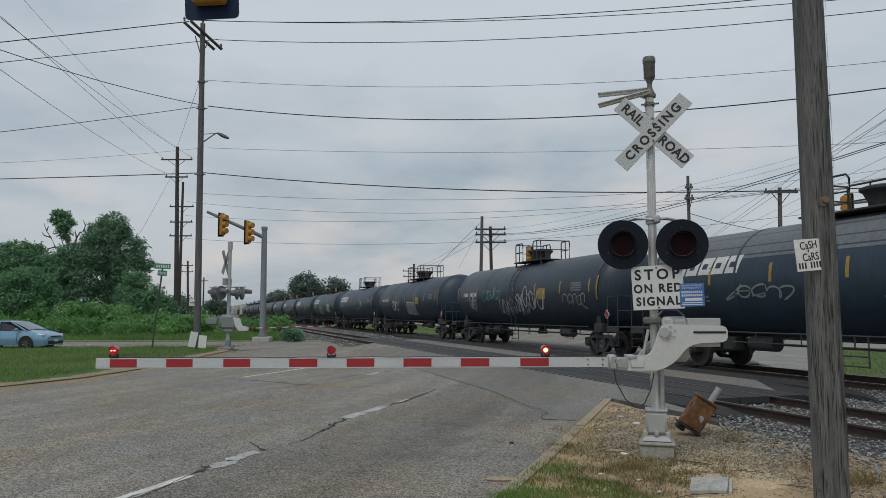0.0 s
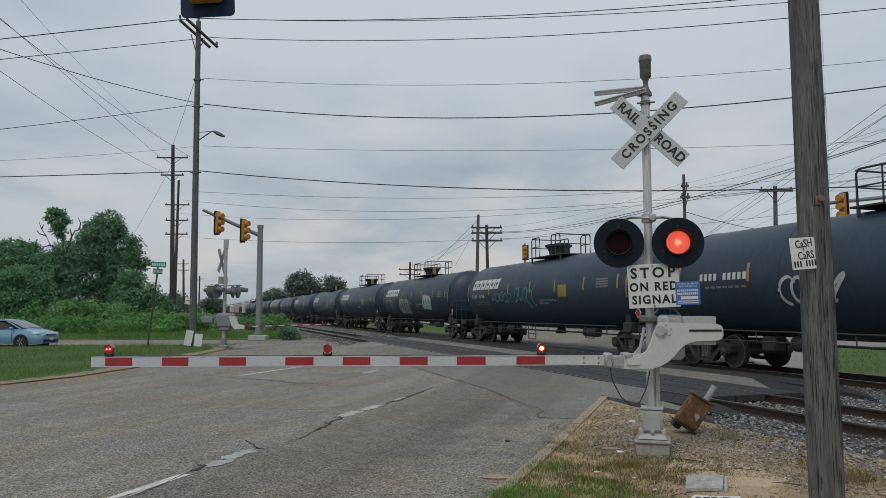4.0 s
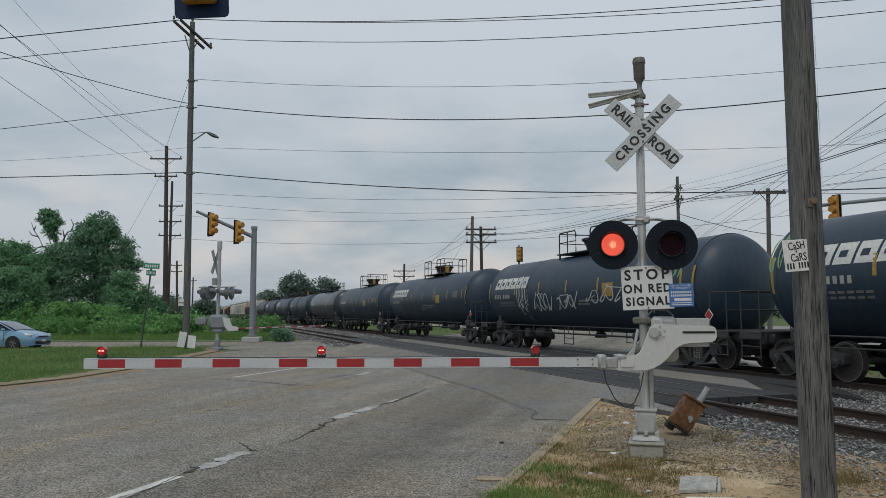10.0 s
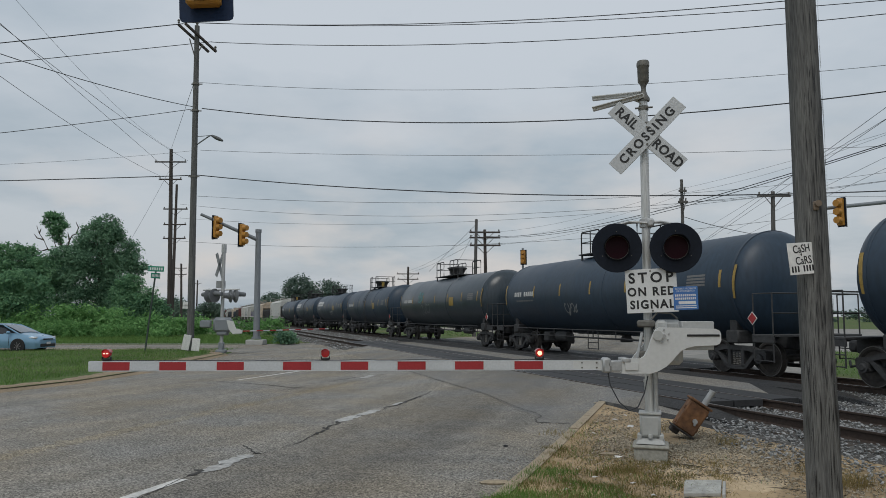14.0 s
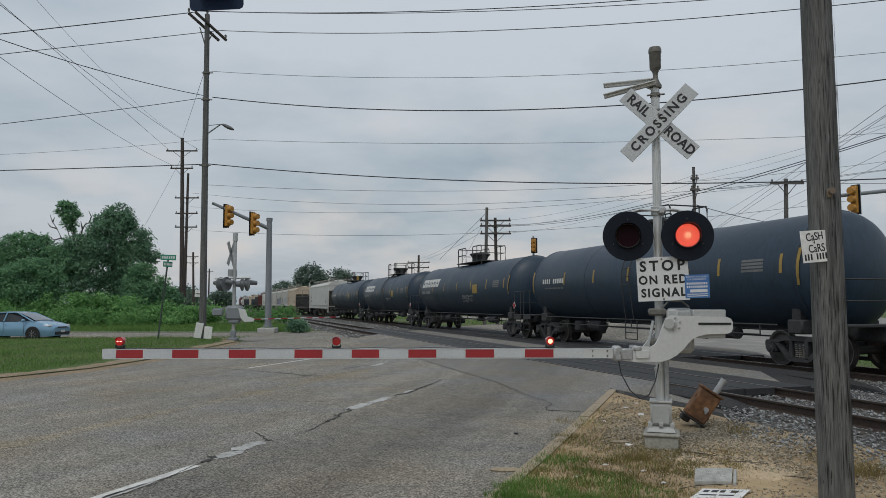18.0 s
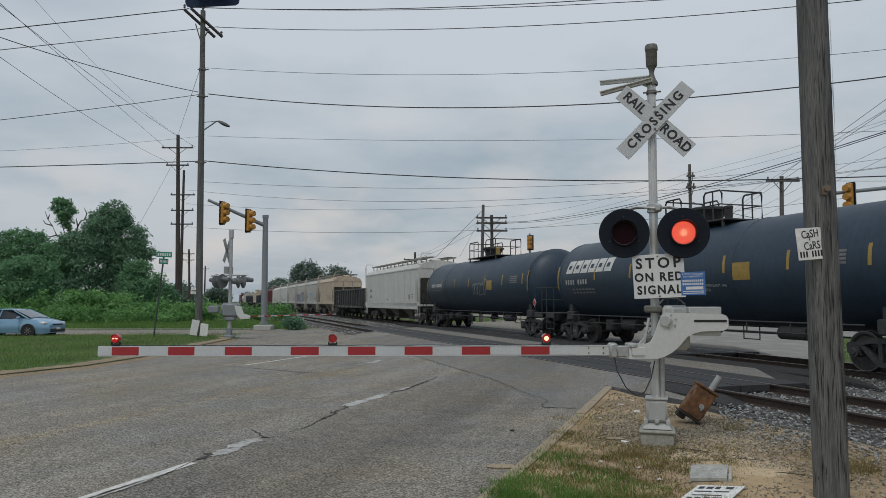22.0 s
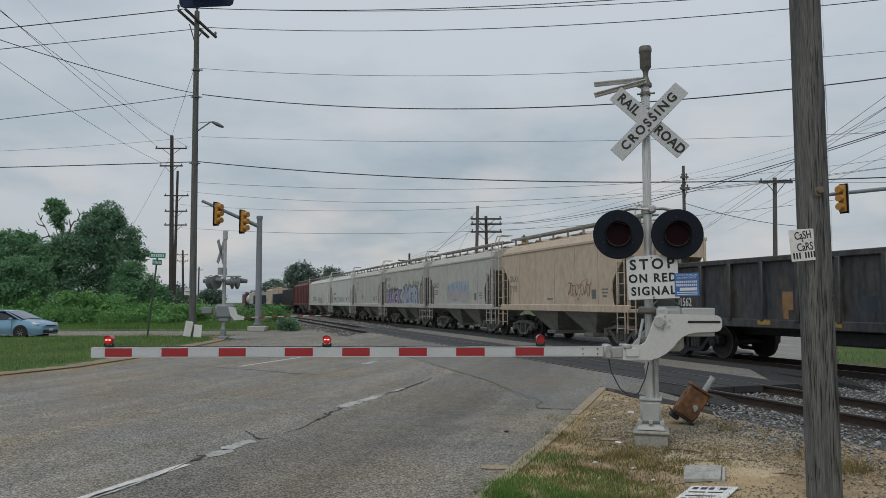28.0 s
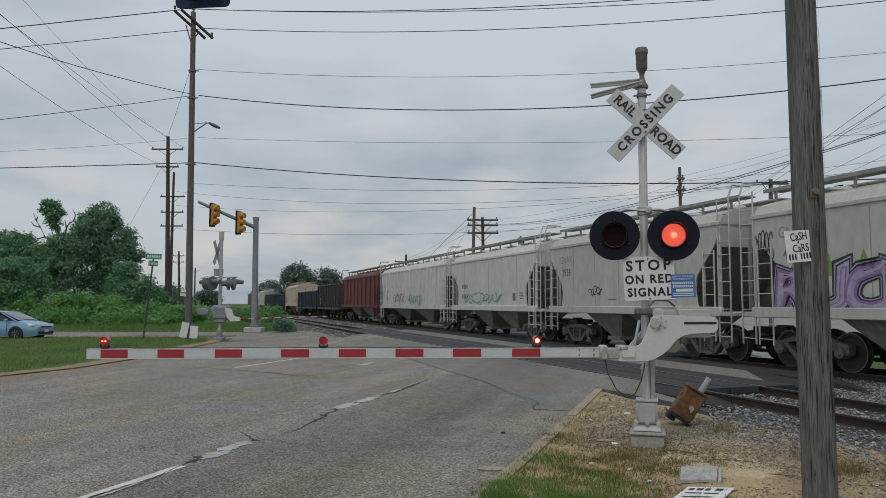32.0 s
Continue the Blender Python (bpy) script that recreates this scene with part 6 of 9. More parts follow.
for k in range(16):
    a, z = radians(random.uniform(195, 345)), random.uniform(0.2, 4.6)
    r = 0.149 - 0.0033 * z
    nails.cyl((r * math.cos(a), r * math.sin(a), z), ((r + 0.008) * math.cos(a), (r + 0.008) * math.sin(a), z), 0.006, n=6)
part("nails", nails, BELL_GREY, npole)

# ---- poles, signals and signs further off ----
def pole_at(name, foot, top, r0, r1, material, label, arms=(), category="utility pole", arm_turn=0.0):
    """A wooden pole with crossarms (height, length, sideways shift)."""
    ob = wood_pole(name, foot, top, r0, r1, material, label, category, 12)
    lean = (Vector(top) - Vector(foot)) / (top[2] - foot[2])
    for h, ln, dx in arms:
        c = lean * (h - foot[2])
        m = Matrix.Translation((c.x, c.y, c.z)) @ pose(0, 0, 0, 0, 0, arm_turn)
        ar = part("crossarm", Shape().box((dx, -0.16, 0), (ln, 0.11, 0.14), 0.015), material, ob, at=m)
        for s in (-1, 1):
            part("brace", Shape().cyl((dx * 0 + s * ln * 0.28, -0.14, -0.05), (0, -0.12, -0.75), 0.025, n=6), material, ob, at=m)
            part("insulator", Shape().lathe([(0.02, 0.07), (0.06, 0.10), (0.045, 0.15), (0.07, 0.19), (0.03, 0.25)], Matrix.Translation((dx + s * (ln / 2 - 0.12), -0.16, 0)), 10), BELL_GREY, ar)
    return ob


lpole = pole_at("utility_pole", (-12.20, 36.15, -0.05), (-12.38, 36.15, 16.62), 0.185, 0.125, POLE_WOOD, "tall weathered utility pole with slanted crossarms and street lamp")
for (a, b) in (((-0.99, -0.45, 16.57), (0.32, 0.45, 15.45)), ((-0.58, -0.65, 16.55), (0.64, 0.65, 15.54))):
    ln = (Vector(b) - Vector(a)).length
    part("crossarm", Shape().box((0, 0, ln / 2), (0.12, 0.12, ln), 0.015), DARK_WOOD, lpole, at=frame_of(a, b))
for x, y, z in ((-0.97, -0.45, 16.62), (-0.56, -0.6, 16.60), (-0.18, 0, 16.66), (0.60, 0.6, 15.62)):
    part("insulator", Shape().lathe([(0.02, 0.0), (0.06, 0.05), (0.045, 0.10), (0.07, 0.15), (0.03, 0.22)], Matrix.Translation((x, y, z)), 10), BELL_GREY, lpole)
for z in (13.6, 12.2, 8.8):
    part("band", Shape().lathe([(0.13, z - 0.06), (0.175, z - 0.05), (0.175, z + 0.05), (0.13, z + 0.06)], Matrix.Translation((-0.18 * z / 16.75, 0, 0)), 12).cyl((-0.38, 0, z), (0.18, 0, z), 0.03, n=6), BELL_GREY, lpole)
part("brace", Shape().cyl((-0.55, 0, 16.0), (-0.27, 0, 15.1), 0.03, n=6).cyl((0.15, 0, 15.7), (-0.2, 0, 15.1), 0.03, n=6), BELL_GREY, lpole)
part("lamp_arm", Shape().pipe([(-0.1, 0, 10.38), (0.3, -0.1, 10.62), (0.70, -0.2, 10.86), (0.86, -0.22, 10.87)], 0.035, 8).cyl((-0.1, 0, 10.85), (0.75, -0.2, 10.88), 0.018, n=6), STEEL_GREY, lpole)
part("lamp_head", Shape().lathe([(0.02, -0.45), (0.12, -0.38), (0.19, -0.1), (0.18, 0.2), (0.10, 0.42), (0.02, 0.45)], Matrix.Translation((1.10, -0.26, 10.72)) @ pose(0, 0, 0, 0, 116, -12) @ Matrix.Diagonal((0.5, 0.8, 0.78, 1)), 14), LAMP_GREY, lpole, "grey street lamp head")
part("notice", Shape().box((-0.42, -0.12, 2.3), (0.28, 0.015, 0.34), 0.004), PAPER, lpole, "white card nailed to the pole", at=pose(0, 0, 0, 0, 4, 0))
part("notice_batten", Shape().box((-0.2, -0.16, 2.33), (0.3, 0.02, 0.03), 0.004), POLE_WOOD, lpole)
fence_card = thing("notice_card", pose(-12.1, 35.8, 0, 0, 0, 0), "two white cards leaning on the utility pole", "notice card")
part("card", Shape().box((-0.25, 0, 0.42), (0.35, 0.02, 0.75), 0.005), PAPER, fence_card, at=pose(0, 0, 0, 0, 10, 20))
part("card", Shape().box((0.22, 0.1, 0.36), (0.42, 0.02, 0.62), 0.005), PAPER, fence_card, at=pose(0, 0, 0, 0, 5, -10))
pole_at("utility_pole", (-27.50, 75, 0), (-27.98, 75, 19.2), 0.27, 0.17, DARK_WOOD, "tall dark utility pole with two crossarms", ((17.8, 3.3, 0), (15.95, 2.4, 0)))
pole_at("utility_pole", (-30.22, 83, 0), (-30.17, 83, 16.9), 0.20, 0.13, DARK_WOOD, "dark utility pole standing behind another", ((14.0, 2.8, 0), (12.2, 2.6, 0), (10.6, 2.6, 0)))
pole_at("utility_pole", (-49.1, 140, 0), (-49.5, 140, 11.8), 0.25, 0.18, DARK_WOOD, "small distant utility pole with crossarms", ((10.9, 2.2, 0), (9.7, 2.2, 0)))
pole_at("utility_pole", (-76, 230, 0), (-76, 230, 13.0), 0.28, 0.2, DARK_WOOD, "small distant utility pole with crossarms", ((12, 2.6, 0),))
pole_at("utility_pole", (3.05, 60, 0), (3.28, 60, 9.8), 0.16, 0.12, GREY_WOOD, "old grey line pole beyond the train")
pole_at("utility_pole", (4.15, 60.5, 0), (4.0, 60.5, 9.0), 0.16, 0.12, DARK_WOOD, "dark line pole with three crossarms beyond the train", ((8.75, 2.6, 0), (8.3, 2.6, 0), (7.65, 2.6, 0)))
pole_at("utility_pole", (-4.5, 110, 0), (-4.4, 110, 9.2), 0.2, 0.15, DARK_WOOD, "distant line pole with crossarms beyond the train", ((8.1, 3.4, 0), (7.3, 3.2, 0)))
pole_at("utility_pole", (15.41, 45, 0), (15.44, 45, 10.35), 0.13, 0.09, GREY_WOOD, "slim line pole with insulators beyond the train", ((8.9, 0.6, 0), (9.6, 0.5, 0)))
pole_at("utility_pole", (20.95, 45, 0), (21.2, 45, 9.6), 0.15, 0.12, GREY_WOOD, "line pole with one crossarm beyond the train", ((9.3, 2.1, 0),))

# street name post
ss = thing("street_sign", pose(-14.42, 36.15, 0), "leaning post with two green street name plates", "street sign")
part("post", Shape().cyl((0, 0, 0), (0.40, 0, 4.1), 0.045, n=8), surface("green_post", (0.05, 0.075, 0.06), 0.7), ss)
for x, z, w, h, rz in ((0.42, 4.08, 0.78, 0.27, 0), (0.40, 3.74, 0.46, 0.27, 40)):
    pl = part("name_plate", Shape().box((0, 0, 0), (w, 0.02, h), 0.01), SIGN_GREEN, ss, at=pose(x, -0.05, z, 0, 2, rz))
    br = Shape()
    for i in range(6):
        br.box((-w * 0.36 + i * w * 0.145, -0.012, 0), (w * 0.09, 0.004, h * 0.5))
    part("name_bars", br, SIGN_WHITE, pl)

# the far crossing signal, seen from behind
FAR = pose(-10.33, 35.0, 0)
fs_ = thing("crossing_signal", FAR, "distant grey crossing signal with its gate lowered", "crossing signal")
part("foundation", Shape().box((0, 0, 0.06), (0.44, 0.44, 0.16), 0.03).box((0, 0, 0.3), (0.24, 0.24, 0.4), 0.03), STEEL_GREY, fs_)
part("mast", Shape().cyl((0, 0, 0.2), (0, 0, 5.15), 0.085, n=14).cyl((0, 0, 4.8), (0, 0, 5.2), 0.12, n=14), GALV, fs_)
for roll in (28, -28):
    part("crossbuck_blade", Shape().box((0, 0, 0), (0.24, 0.02, 1.25), 0.005), GREY_PAINT, fs_, at=pose(-0.22, 0.08, 4.2, 0, 0, 77) @ pose(0, 0, 0, 0, roll, 0))
part("back_board", Shape().box((-0.05, 0.1, 3.25), (0.55, 0.02, 0.35), 0.005), GREY_PAINT, fs_, at=pose(0, 0, 0, 0, 0, 55))
LAMP_BACK = surface("grey_lamp_back", (0.15, 0.16, 0.17), 0.55)
part("light_arm", Shape().cyl((-0.95, 0, 2.98), (0.8, 0, 3.02), 0.04, n=8), GALV, fs_)
for x, yaw in ((-0.66, 58), (-0.36, -122), (0.34, -58), (0.58, -52)):
    fl = part("flasher", Shape().lathe([(0.02, -0.34), (0.12, -0.32), (0.16, -0.08), (0.33, 0.0), (0.34, 0.03), (0.02, 0.05)], pose(0, 0, 0, -90, 0, 0), 20), LAMP_BACK, fs_, "grey back of a flasher", at=pose(x, 0.1 if x != -0.36 else -0.12, 2.72, 0, 0, yaw))
    part("hood", Shape().cyl((0, 0.05, 0.1), (0, 0.5, 0.06), 0.13, 0.10, n=12), LAMP_BACK, fl)
part("gate_machine", Shape().box((0.05, 0, 1.32), (0.85, 0.5, 0.72), 0.12).box((0.05, 0, 0.92), (0.5, 0.4, 0.2), 0.05), STEEL_GREY, fs_)
part("counterweight", Shape().box((-0.78, 0.1, 1.36), (0.5, 0.06, 0.36), 0.02).box((-0.78, -0.1, 1.36), (0.5, 0.06, 0.30), 0.02), STEEL_GREY, fs_)
part("counter_arm", Shape().slab([(0.3, 1.55), (0.62, 1.5), (0.75, 1.15), (1.05, 1.08), (1.05, 0.92), (0.6, 0.9), (0.42, 1.1)], 0.06, Matrix.Translation((0, -0.3, 0)) @ up), SILVER, fs_, smooth=False)
FARM = frame_of((0.9, -0.25, 1.02), (4.6, 3.2, 1.08))
fa = part("gate_arm", Shape().box((0, 0, 2.55), (0.11, 0.045, 5.1), 0.006), WHITE_TAPE, fs_, at=FARM)
for i in range(7):
    part("arm_stripe", Shape().box((0, 0, 0.35 + i * 0.72), (0.115, 0.05, 0.36), 0.002), RED_TAPE, fa)


# traffic signals on mast arms
def signal_head(parent, x, y, z, yaw, h=1.05):
    hd = part("signal_head", Shape().box((0, 0, 0), (0.34, 0.24, h), 0.03), SIGNAL_YELLOW, parent, "yellow three-lamp signal head", at=pose(x, y, z, 0, 0, yaw))
    k_ = h / 1.05
    for dz in (0.33 * k_, 0.0, -0.33 * k_):
        part("visor", Shape().lathe([(0.12 * k_, 0.0), (0.143 * k_, 0.0), (0.135 * k_, 0.26), (0.118 * k_, 0.26)], Matrix.Translation((0, -0.12, dz)) @ FLAT, 14), SIGNAL_YELLOW, hd)
        part("lens", Shape().cyl((0, -0.10, dz), (0, -0.135, dz), 0.118 * k_, n=14), INK, hd)
    part("backplate", Shape().box((0, 0.13, 0), (0.52, 0.02, h + 0.16), 0.01), BLACK_DISC, hd)
    return hd


lsig = thing("traffic_signal", pose(-11.5, 46.46, 0), "grey steel mast arm with two yellow traffic signals", "traffic signal")
part("footing", Shape().box((0, 0, 0.07), (1.1, 1.1, 0.34), 0.04), PALE_CONCRETE, lsig)
part("pole", Shape().cyl((0, 0, 0.3), (-0.03, 0, 7.2), 0.21, 0.17, n=18).cyl((-0.03, 0, 7.1), (-0.03, 0, 7.3), 0.2, n=18).cyl((0, 0, 0.3), (0, 0, 0.42), 0.3, n=18), STEEL_GREY, lsig)
part("mast_arm", Shape().cyl((0, 0, 6.6), (-3.45, -1.0, 8.15), 0.13, 0.09, n=14), STEEL_GREY, lsig)
for x, z in ((-2.52, 7.36), (-0.86, 6.87)):
    signal_head(lsig, x, -0.75, z, 62, 1.35)
    part("hanger", Shape().cyl((x - 0.32, -0.5, z - 0.75), (x - 0.32, -0.5, z + 0.75), 0.035, n=8).cyl((x - 0.32, -0.5, z + 0.75), (x, -0.6, z + 0.72), 0.03, n=6).cyl((x - 0.32, -0.5, z - 0.75), (x, -0.6, z - 0.72), 0.03, n=6), STEEL_GREY, lsig)
rsig = thing("traffic_signal", pose(34.5, 40, 0), "grey mast arm with a yellow signal beyond the train", "traffic signal")
part("pole", Shape().cyl((0, 0, -0.1), (0, 0, 9.4), 0.2, 0.16, n=16), STEEL_GREY, rsig)
part("mast_arm", Shape().cyl((0, 0, 9.1), (-13.0, 0, 7.75), 0.15, 0.10, n=14), STEEL_GREY, rsig)
signal_head(rsig, -12.10, -0.35, 7.52, -62, 1.50)
part("hanger", Shape().cyl((-11.62, -0.1, 6.72), (-11.62, -0.1, 8.35), 0.03, n=8).cyl((-11.62, -0.1, 6.74), (-12.0, -0.3, 6.80), 0.025, n=6).cyl((-11.62, -0.1, 8.33), (-12.0, -0.3, 8.27), 0.025, n=6), STEEL_GREY, rsig)
rs2 = thing("traffic_signal", pose(6.9, 58, 0), "yellow traffic signal on a slim pole beyond the train", "traffic signal")
part("pole", Shape().cyl((0, 0, -0.1), (0, 0, 7.2), 0.1, 0.08, n=12), STEEL_GREY, rs2)
signal_head(rs2, 0, -0.25, 6.45, -20, 1.05)

# signal hung over the road, near
osig = thing("overhead_signal", pose(-2.965, 9.0, 5.52, 0, -3, 0), "dark backplate of a traffic signal hung over the road", "traffic signal")
bpoly = [(-0.345, 1.2), (-0.345, 0.06), (-0.33, 0.02), (-0.29, 0.0), (0.29, 0.0), (0.33, 0.02), (0.345, 0.06), (0.345, 1.2)]
part("backplate", Shape().slab(bpoly, 0.02, Matrix.Translation((0, 0, 0)) @ up), surface("blue_black_plate", (0.012, 0.028, 0.07), 0.55, spec=0.2), osig, smooth=False)
ohead = part("signal_head", Shape().box((0, -0.10, 0.66), (0.42, 0.18, 1.0), 0.03), SIGNAL_YELLOW, osig, "yellow signal body")
for dz in (0.34, 0.66, 0.98):
    part("visor", Shape().lathe([(0.13, 0.0), (0.15, 0.0), (0.145, 0.22), (0.13, 0.22)], Matrix.Translation((0, -0.18, dz)) @ FLAT, 18), BLACK_DISC, ohead)
    part("lens", Shape().cyl((0, -0.18, dz), (0, -0.21, dz), 0.13, n=18), INK, ohead)
part("hanger", Shape().cyl((0, 0, 1.2), (0, 0, 1.95), 0.03, n=8), STEEL_GREY, osig)
span = part("span_wire", Shape().pipe([(3.44, 6.6, 9.6), (0.4, 7.8, 8.2), (-3.1, 9.0, 7.5), (-8, 11, 8.3), (-14, 13, 9.8)], 0.012, 6), WIRE, smooth=True)
tagged(span, "thin steel span wire over the road", "wire")


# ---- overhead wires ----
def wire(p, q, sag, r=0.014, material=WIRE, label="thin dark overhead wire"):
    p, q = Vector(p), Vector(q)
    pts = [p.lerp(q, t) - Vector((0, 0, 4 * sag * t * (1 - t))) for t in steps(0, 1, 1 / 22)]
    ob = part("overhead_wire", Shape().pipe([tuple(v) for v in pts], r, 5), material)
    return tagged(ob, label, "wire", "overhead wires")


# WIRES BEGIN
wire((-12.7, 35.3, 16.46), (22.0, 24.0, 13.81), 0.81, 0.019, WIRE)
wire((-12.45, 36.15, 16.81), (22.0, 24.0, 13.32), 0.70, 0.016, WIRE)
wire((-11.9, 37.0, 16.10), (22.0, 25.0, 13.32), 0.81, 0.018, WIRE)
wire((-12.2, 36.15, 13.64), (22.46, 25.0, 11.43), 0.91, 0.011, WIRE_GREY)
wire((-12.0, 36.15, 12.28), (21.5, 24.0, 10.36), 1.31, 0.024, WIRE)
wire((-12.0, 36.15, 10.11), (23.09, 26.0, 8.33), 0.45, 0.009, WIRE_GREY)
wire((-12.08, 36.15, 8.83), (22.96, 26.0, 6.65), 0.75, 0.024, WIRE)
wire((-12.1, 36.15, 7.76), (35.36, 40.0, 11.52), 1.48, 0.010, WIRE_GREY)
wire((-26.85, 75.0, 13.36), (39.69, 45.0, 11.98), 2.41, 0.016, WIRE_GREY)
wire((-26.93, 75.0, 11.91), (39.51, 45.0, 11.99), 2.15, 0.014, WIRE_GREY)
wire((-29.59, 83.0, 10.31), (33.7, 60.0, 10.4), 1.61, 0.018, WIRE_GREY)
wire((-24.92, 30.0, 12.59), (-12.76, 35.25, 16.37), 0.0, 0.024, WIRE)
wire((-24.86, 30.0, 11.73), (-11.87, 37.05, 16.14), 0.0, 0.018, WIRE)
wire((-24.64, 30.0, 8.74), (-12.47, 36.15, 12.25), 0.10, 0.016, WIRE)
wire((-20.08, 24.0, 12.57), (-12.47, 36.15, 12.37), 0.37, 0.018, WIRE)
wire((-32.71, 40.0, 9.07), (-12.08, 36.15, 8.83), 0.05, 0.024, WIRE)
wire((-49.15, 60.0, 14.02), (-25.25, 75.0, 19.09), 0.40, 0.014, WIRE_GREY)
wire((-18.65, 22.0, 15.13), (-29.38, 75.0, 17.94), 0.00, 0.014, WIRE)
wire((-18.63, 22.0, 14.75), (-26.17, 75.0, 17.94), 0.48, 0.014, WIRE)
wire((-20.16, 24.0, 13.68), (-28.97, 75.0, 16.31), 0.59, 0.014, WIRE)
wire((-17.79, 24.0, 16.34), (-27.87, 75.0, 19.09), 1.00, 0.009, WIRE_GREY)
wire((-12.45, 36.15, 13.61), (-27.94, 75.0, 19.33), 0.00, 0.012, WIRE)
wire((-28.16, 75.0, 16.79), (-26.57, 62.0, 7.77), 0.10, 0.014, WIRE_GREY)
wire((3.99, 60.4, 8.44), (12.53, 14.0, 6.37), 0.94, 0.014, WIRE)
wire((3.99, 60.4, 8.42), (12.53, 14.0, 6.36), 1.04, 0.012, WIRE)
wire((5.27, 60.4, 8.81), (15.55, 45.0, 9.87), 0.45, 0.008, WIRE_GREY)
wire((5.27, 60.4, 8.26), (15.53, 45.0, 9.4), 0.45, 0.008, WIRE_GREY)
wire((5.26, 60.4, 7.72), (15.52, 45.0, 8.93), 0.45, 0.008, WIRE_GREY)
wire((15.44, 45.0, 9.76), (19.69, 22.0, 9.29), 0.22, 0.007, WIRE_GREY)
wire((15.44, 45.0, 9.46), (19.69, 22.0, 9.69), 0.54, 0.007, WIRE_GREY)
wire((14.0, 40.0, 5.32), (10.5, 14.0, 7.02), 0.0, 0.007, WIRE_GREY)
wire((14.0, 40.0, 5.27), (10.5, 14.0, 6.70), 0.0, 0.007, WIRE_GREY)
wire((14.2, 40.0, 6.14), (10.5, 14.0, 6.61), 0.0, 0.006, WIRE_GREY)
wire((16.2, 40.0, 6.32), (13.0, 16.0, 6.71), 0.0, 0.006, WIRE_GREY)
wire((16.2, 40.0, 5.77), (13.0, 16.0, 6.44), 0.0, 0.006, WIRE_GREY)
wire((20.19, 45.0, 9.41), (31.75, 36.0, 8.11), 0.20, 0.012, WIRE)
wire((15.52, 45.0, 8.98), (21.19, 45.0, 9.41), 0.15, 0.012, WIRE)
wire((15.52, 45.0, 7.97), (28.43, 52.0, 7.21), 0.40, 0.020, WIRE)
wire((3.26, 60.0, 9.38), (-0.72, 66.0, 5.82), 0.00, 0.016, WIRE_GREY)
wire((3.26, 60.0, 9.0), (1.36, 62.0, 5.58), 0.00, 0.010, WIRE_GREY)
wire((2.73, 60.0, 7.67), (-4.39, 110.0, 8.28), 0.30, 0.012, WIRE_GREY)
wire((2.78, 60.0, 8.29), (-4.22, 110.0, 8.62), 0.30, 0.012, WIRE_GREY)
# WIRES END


# ---- trees and scrub ----
def leaf_cloud(blobs, count, size, seed, density_in=0.72):
    """Leaves in clumps over the outer part of a set of ellipsoids."""
    rng = np.random.default_rng(seed)
    vol = np.array([b[3] * b[4] * b[5] for b in blobs]) ** 0.75
    pick = rng.choice(len(blobs), size=count // 22, p=vol / vol.sum())
    bl = np.array(blobs)[pick]
    dirs = rng.normal(size=(len(pick), 3))
    dirs /= np.linalg.norm(dirs, axis=1)[:, None]
    rad = density_in + (1.06 - density_in) * rng.random(len(pick)) ** 0.6
    centres = bl[:, :3] + dirs * bl[:, 3:6] * rad[:, None]
    centres = np.repeat(centres, 22, axis=0)
    spread = np.repeat(bl[:, 3:6].mean(1) * 0.15 + size * 0.7, 22)
    c = centres + rng.normal(size=centres.shape) * spread[:, None] * np.array([1, 1, 0.6])
    n = len(c)
    out = np.repeat(dirs, 22, axis=0)
    nm = rng.normal(size=(n, 3)) * 0.75 + out * 0.55 + np.array([0, 0, 0.75])
    a = np.cross(nm, rng.normal(size=(n, 3)))
    a /= np.linalg.norm(a, axis=1)[:, None]
    b = np.cross(nm, a)
    b /= np.linalg.norm(b, axis=1)[:, None]
    s = size * (0.5 + rng.random(n))[:, None]
    v = np.stack([c - a * s, c - b * s * 0.45, c + a * s, c + b * s * 0.45], 1).reshape(-1, 3)
    return v, np.arange(4 * n).reshape(-1, 4)


def crown_part(parent, blobs, count, size, seed, material, name="crown"):
    v, f = leaf_cloud(blobs, count, size, seed)
    me = bpy.data.meshes.new(name)
    me.from_pydata(v.tolist(), [], f.tolist())
    me.materials.append(material)
    me.update()
    ob = new(name, me)
    ob.parent = parent
    return ob


def tree(foot, blobs, trunk_h, r, count, size, seed, material, label, category="tree", bare=()):
    ob = thing("tree", Matrix.Translation(foot), label, category, "trees beside the line")
    rnd = random.Random(seed)
    sh = Shape().pipe([(0, 0, -0.1), (rnd.uniform(-0.2, 0.2), 0, trunk_h * 0.4), (rnd.uniform(-0.3, 0.3), 0.1, trunk_h * 0.75), (0, 0, trunk_h)], r, 10, r * 0.45)
    for b in blobs:
        z0 = trunk_h * rnd.uniform(0.4, 0.9)
        sh.pipe([(0, 0, z0), (b[0] * 0.5, b[1] * 0.5, (z0 + b[2]) / 2 + 0.4), (b[0], b[1], b[2])], r * 0.4, 7, r * 0.10)
    for pts in bare:
        sh.pipe(list(pts), 0.09, 6, 0.025)
    part("trunk", sh, BARK, ob)
    crown_part(ob, blobs, count, size, seed, material)
    return ob


